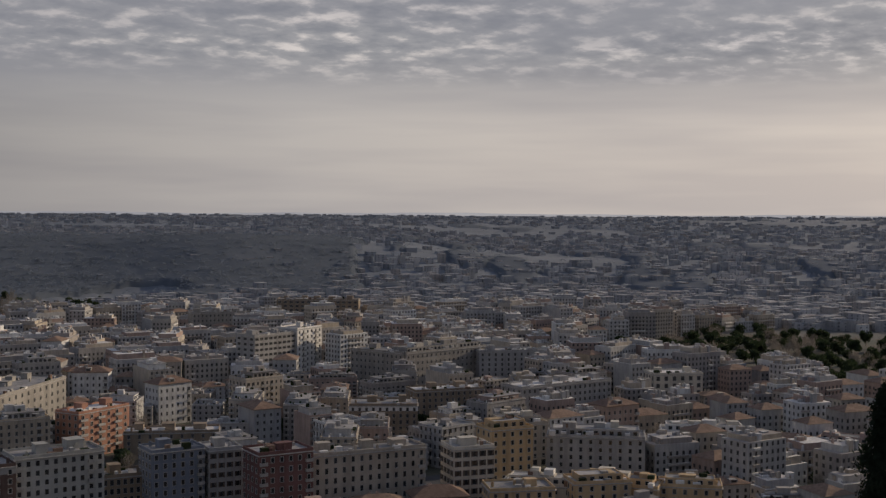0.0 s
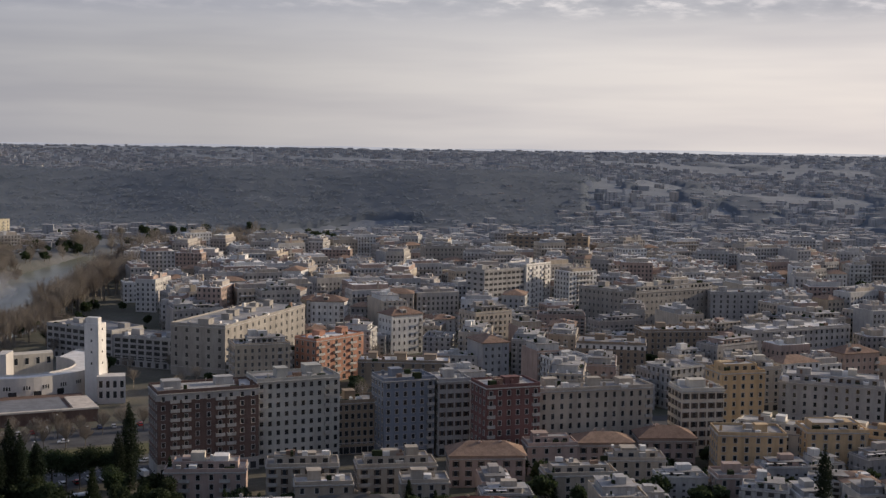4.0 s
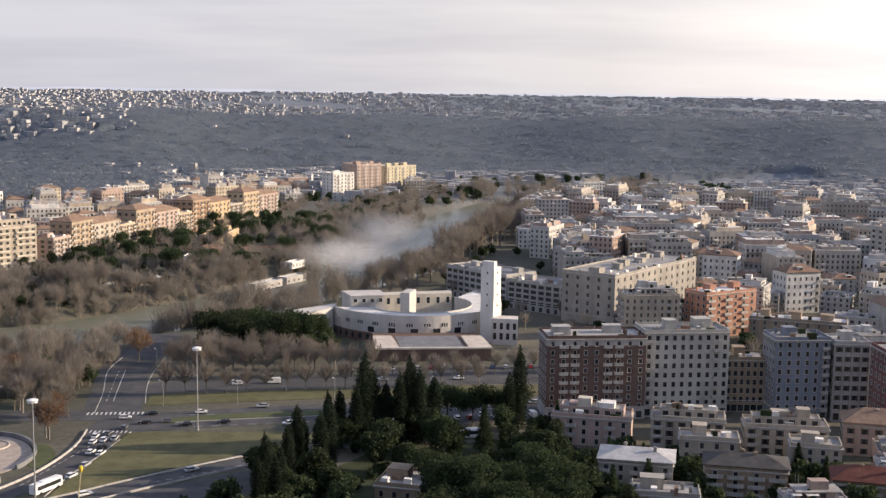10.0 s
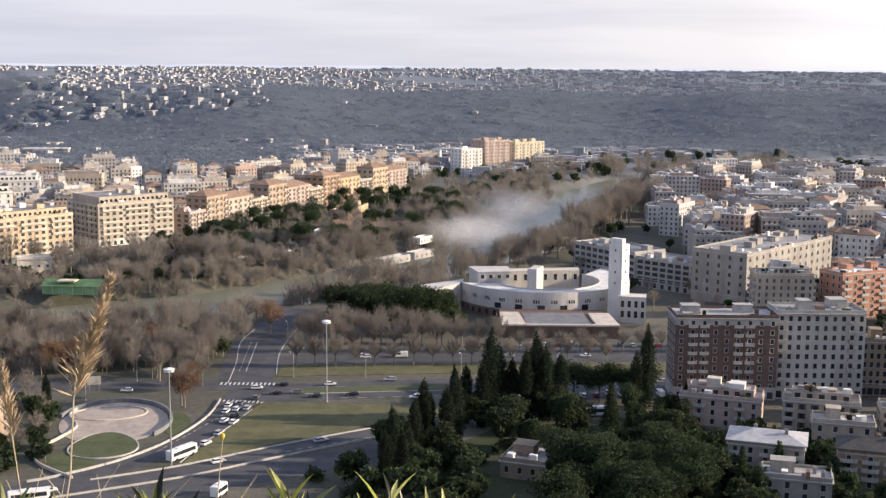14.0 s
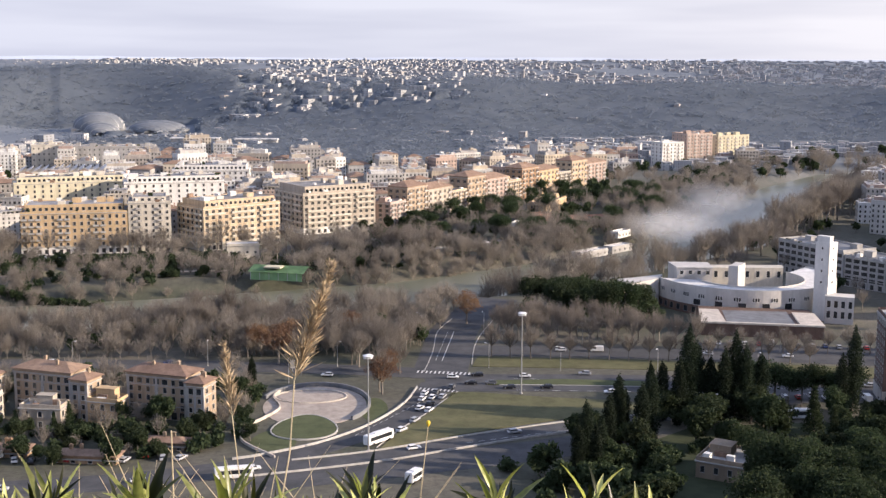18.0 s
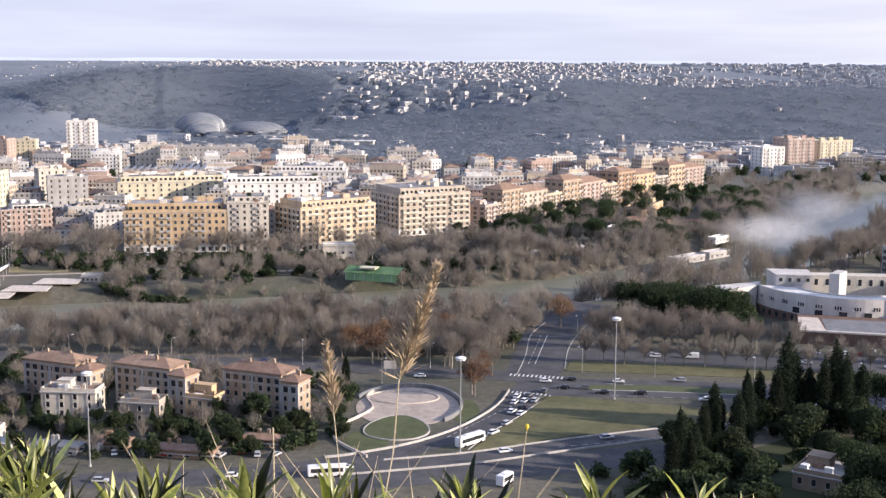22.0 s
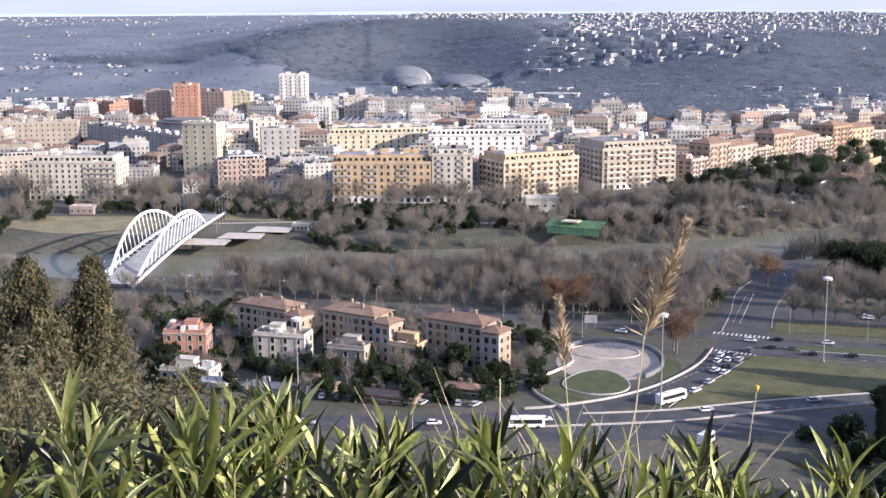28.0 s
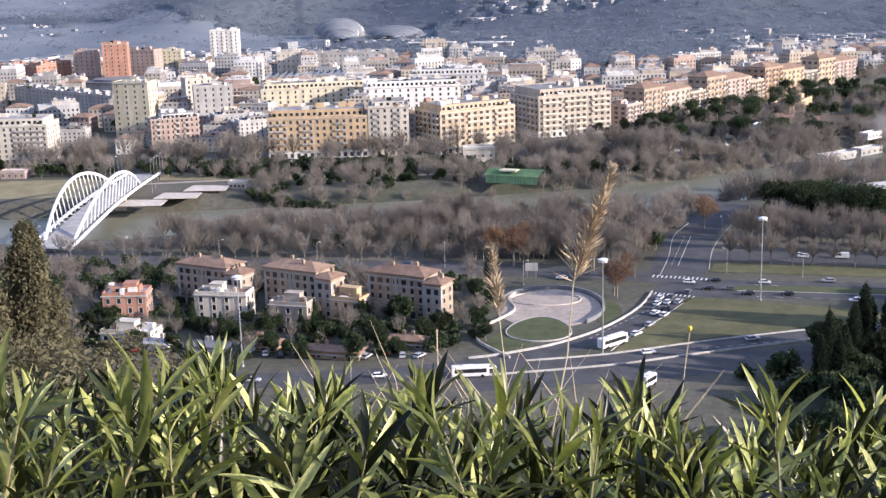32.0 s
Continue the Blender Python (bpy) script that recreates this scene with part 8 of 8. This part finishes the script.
def shoot_leaves(root, tip, rnd, count, size):
    """Places of the leaves round one shoot: matrices, whorl by whorl, opening outwards."""
    root, tip = Vector(root), Vector(tip)
    axis = (tip - root).normalized()
    q = axis.to_track_quat("Z", "Y").to_matrix().to_4x4()
    out = []
    for i in range(count):
        t = 1 - (i / count) ** 1.15 * 0.95
        at = root.lerp(tip, t)
        spread = 16 + 48 * (1 - t) ** 0.7 + rnd.uniform(-14, 18)
        l = size * rnd.uniform(0.7, 1.15) * (0.6 + 0.4 * min(1, (1 - t) * 5))
        m = Matrix.Translation(at) @ q @ pose(0, 0, 0, 0, 0, i * 137.5 + rnd.uniform(-20, 20)) @ pose(0, 0, 0, 0, -(90 - spread), 0) @ pose(0, 0, 0, rnd.uniform(-25, 25)) @ Matrix.Diagonal((l, l * rnd.uniform(0.11, 0.155), l, 1))
        out.append(m)
    return out


def hedge():
    rnd = random.Random(64)
    names = ("bushy green oleander with long pointed leaves", "oleander with upright pale green shoots", "dense oleander with leaves darkened as if in inner shade")
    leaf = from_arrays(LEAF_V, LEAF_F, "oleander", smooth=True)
    for b in range(12):
        a0 = -48 + b * 6.0
        top = empty("oleander", pose(0, 0, 0), names[b % 3], "shrub", "oleander hedge")
        top.location = (3.2 * math.sin(radians(a0 + 3)), 3.2 * math.cos(radians(a0 + 3)), float(ground_z(3.2 * math.sin(radians(a0 + 3)), 3.2 * math.cos(radians(a0 + 3)))))
        inv = Matrix.Translation(-top.location)
        stems = bmesh.new()
        mats = []
        for s in range(76):
            az = radians(a0 + rnd.uniform(0, 6.6))
            d = rnd.uniform(2.6, 4.2)
            # an uneven crest that falls away to the right
            deg = math.degrees(az)
            crest = -18.8 - 1.9 * float(smooth(-23, -17, deg)) - 1.1 * float(smooth(-17, 0, deg))
            for peak, tall, wide in ((-31.5, 1.6, 1.5), (-22, 2.3, 1.3), (-16.5, 1.1, 1.2), (-12, 1.3, 0.8), (-7.5, 1.0, 0.7), (-1.3, 2.2, 0.4), (5, 1.9, 0.4), (9.5, 1.8, 0.7)):
                crest += tall * math.exp(-((deg - peak) / wide) ** 2)
            up = rnd.random()
            drop = rnd.uniform(-0.2, 1.0) if up < 0.14 else rnd.uniform(1.1, 9)
            z = EYE_Z + d * math.tan(radians(crest - drop))
            tip = Vector((d * math.sin(az), d * math.cos(az), z))
            lean = Vector((rnd.uniform(-0.5, 0.5), rnd.uniform(-0.5, 0.5), -1)).normalized()
            root = tip + lean * rnd.uniform(0.3, 0.42)
            low = Vector((root.x * 0.98, root.y * 0.98, min(root.z - 0.5, EYE_Z - 2.4)))
            tube(stems, inv @ low, inv @ root, 0.009, 0.006, 5, caps=False)
            tube(stems, inv @ root, inv @ tip, 0.006, 0.002, 5, caps=False)
            mats.append([inv @ m for m in shoot_leaves(root, tip, rnd, rnd.randint(12, 17), rnd.uniform(0.165, 0.225))])
        part("stem", mesh_of(stems, "stem"), top, kind="stuff")
        mats.sort(key=lambda l: -l[0].translation.z)
        for m in [m for l in mats[:2] for m in l][:25]:
            part("leaf", leaf, top, m)
        rest = [m for l in mats[2:] for m in l] + [m for l in mats[:2] for m in l][25:]
        four = np.concatenate([LEAF_V, np.ones((len(LEAF_V), 1))], 1)
        v = np.concatenate([(four @ np.array(m).T)[:, :3] for m in rest])
        f = (np.arange(len(rest))[:, None, None] * len(LEAF_V) + LEAF_F).reshape(-1, 4)
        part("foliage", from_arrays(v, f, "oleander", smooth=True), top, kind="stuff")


hedge()


def eye_point(x, az, el, d):
    a = radians(az)
    return Vector((x + d * math.sin(a), d * math.cos(a), EYE_Z + d * math.tan(radians(el))))


def reed(tip, foot, ground, label, wisps, length, seed):
    """A dry reed: a thin stalk and a feathery plume from foot to tip."""
    rnd = random.Random(seed)
    top = empty("reed", Matrix.Translation(ground), label, "grass", "dry reeds")
    inv = Matrix.Translation(-ground)
    bm = bmesh.new()
    bend = foot.lerp(ground, 0.45) + Vector((0.01, 0.0, 0))
    tube(bm, inv @ ground, inv @ bend, 0.0022, 0.002, 5)
    tube(bm, inv @ bend, inv @ foot, 0.002, 0.0017, 5)
    tube(bm, inv @ foot, inv @ tip, 0.0017, 0.0008, 5)
    part("stalk", mesh_of(bm, "straw"), top)
    bm = bmesh.new()
    axis = tip - foot
    for i in range(wisps):
        t = rnd.uniform(0, 1) ** 0.9
        at = foot + axis * t
        way = (axis.normalized() * rnd.uniform(0.7, 1.2) + Vector((rnd.gauss(0, 0.46), rnd.gauss(0, 0.4), rnd.gauss(0, 0.15)))).normalized()
        l = length * (1.05 - t * 0.75) * rnd.uniform(0.4, 1.0)
        side = way.cross(Vector((rnd.gauss(0, 1), rnd.gauss(0, 1), rnd.gauss(0, 1)))).normalized() * rnd.uniform(0.0010, 0.0027)
        p = [at - side * 0.3, at + way * l * 0.5 - side, at + way * l, at + way * l * 0.5 + side]
        bm.faces.new([bm.verts.new(inv @ q) for q in p])
    part("plume", mesh_of(bm, "fluff"), top)
    return top


reed(eye_point(-0.12, -0.36, -9.77, 2.76), eye_point(-0.12, -2.2, -15.0, 2.78), eye_point(-0.12, -3.3, -22.0, 2.85), "tall dry golden reed with a feathery plume", 760, 0.088, 1)
reed(eye_point(-0.12, -6.2, -13.27, 3.9), eye_point(-0.12, -5.9, -16.6, 3.9), eye_point(-0.12, -5.6, -22.5, 3.9), "slim dry reed with a short pale plume", 380, 0.09, 2)


def yellow_bud():
    g = eye_point(-0.12, 2.5, -22.0, 4.7)
    t = eye_point(-0.12, 3.07, -17.0, 4.7)
    top = empty("flower", Matrix.Translation(g), "thin stalk with one withered yellow leaf", "flower")
    bm = bmesh.new()
    tube(bm, (0, 0, 0), t - g, 0.003, 0.002, 5)
    part("stalk", mesh_of(bm, "straw"), top)
    bm = bmesh.new()
    bmesh.ops.create_icosphere(bm, subdivisions=2, radius=0.0095)
    for v in bm.verts:
        v.co = Vector((v.co.x * (0.8 + 0.3 * math.sin(v.co.z * 200)), v.co.y, v.co.z * 1.5)) + (t - g)
    part("bud", mesh_of(bm, surf("withered_yellow", (0.55, 0.38, 0.03), (0.75, 0.55, 0.05), 40, 0.6, 0.1, stain=0), smooth=True), top, label="bright yellow bud")


yellow_bud()


def cane(az, el, d, label):
    t = eye_point(-0.12, az, el, d)
    top = empty("cane", Matrix.Translation((t.x, t.y, t.z - 0.6)), label, "cane", "bare canes")
    bm = bmesh.new()
    tube(bm, (0, 0, 0), (0, 0, 0.6), 0.0038, 0.0028, 6)
    part("stalk", mesh_of(bm, "straw"), top)


cane(-8.99, -17.05, 4.5, "bare pale cane rising from the hedge")


def grass_tuft(az, el, d, seed):
    """Thin crossing dry blades behind the hedge."""
    rnd = random.Random(seed)
    o = eye_point(-0.12, az, el, d) - Vector((0, 0, 0.5))
    top = empty("grass_tuft", Matrix.Translation(o), "tuft of thin dry grass blades behind the hedge", "grass", "dry grass tufts")
    for i in range(7):
        bm = bmesh.new()
        x, y, z = rnd.uniform(-0.3, 0.3), rnd.uniform(-0.1, 0.1), rnd.uniform(0.3, 0.6)
        tube(bm, (0, 0, 0), (x * 0.4, y, z * 0.6), 0.003, 0.002, 4)
        tube(bm, (x * 0.4, y, z * 0.6), (x, y, z), 0.002, 0.0006, 4)
        part("blade", mesh_of(bm, "straw"), top)


for i, (az, el) in enumerate(((-10.5, -18), (-6.5, -18.5), (-2, -18.5), (-13.5, -18.3), (1.5, -19.5), (-5, -19))):
    grass_tuft(az, el, 4.4, i)


# the two feathery conifers below the terrace, and the tree tops at its right end
def near_conifer(az, el, d, h, w, seed, mat):
    t = eye_point(-0.12, az, el, d)
    base = float(ground_z(t.x, t.y))
    h = max(h, t.z - base)
    top = empty("conifer", pose(t.x, t.y, t.z - h), "feathery grey-green conifer on the hillside", "tree", "hillside conifers")
    part("trunk", plain_trunk(h * 0.95, 0.2, 0.03, seed), top)
    # tufts of short sprays, dense from the tip downwards
    rnd = np.random.RandomState(seed)
    n, k = 1500, 34
    s = h * 0.8 * rnd.uniform(0, 1, n) ** 1.5
    a = rnd.uniform(0, 2 * math.pi, n)
    edge = (0.10 + w * 0.165 * s ** 0.75) * (1 + 0.25 * np.sin(a * 3 + s * 2.3) + 0.15 * np.sin(s * 5 + seed))
    out = np.minimum(edge, w * 0.6) * rnd.uniform(0.1, 1, n) ** 0.6
    c = np.stack([out * np.cos(a), out * np.sin(a), h - 0.1 - s + 0.25 * out], -1)
    c = np.repeat(c, k, 0) + rnd.normal(size=(n * k, 3)) * (0.075, 0.075, 0.11)
    u, v = tumble(rnd, n * k)
    u[:, 2] = np.abs(u[:, 2]) + 0.2
    z = rnd.uniform(0.03, 0.075, (n * k, 1))
    part("crown", from_arrays(*quads(c, u * z, v * z * 0.5), mat), top)


near_conifer(-27.9, -11.1, 34, 11, 2.0, 3, "feather")
near_conifer(-30.7, -11.0, 33, 11, 2.9, 4, "feather")
near_conifer(66.2, -7.6, 30, 12, 2.0, 5, "cypress")
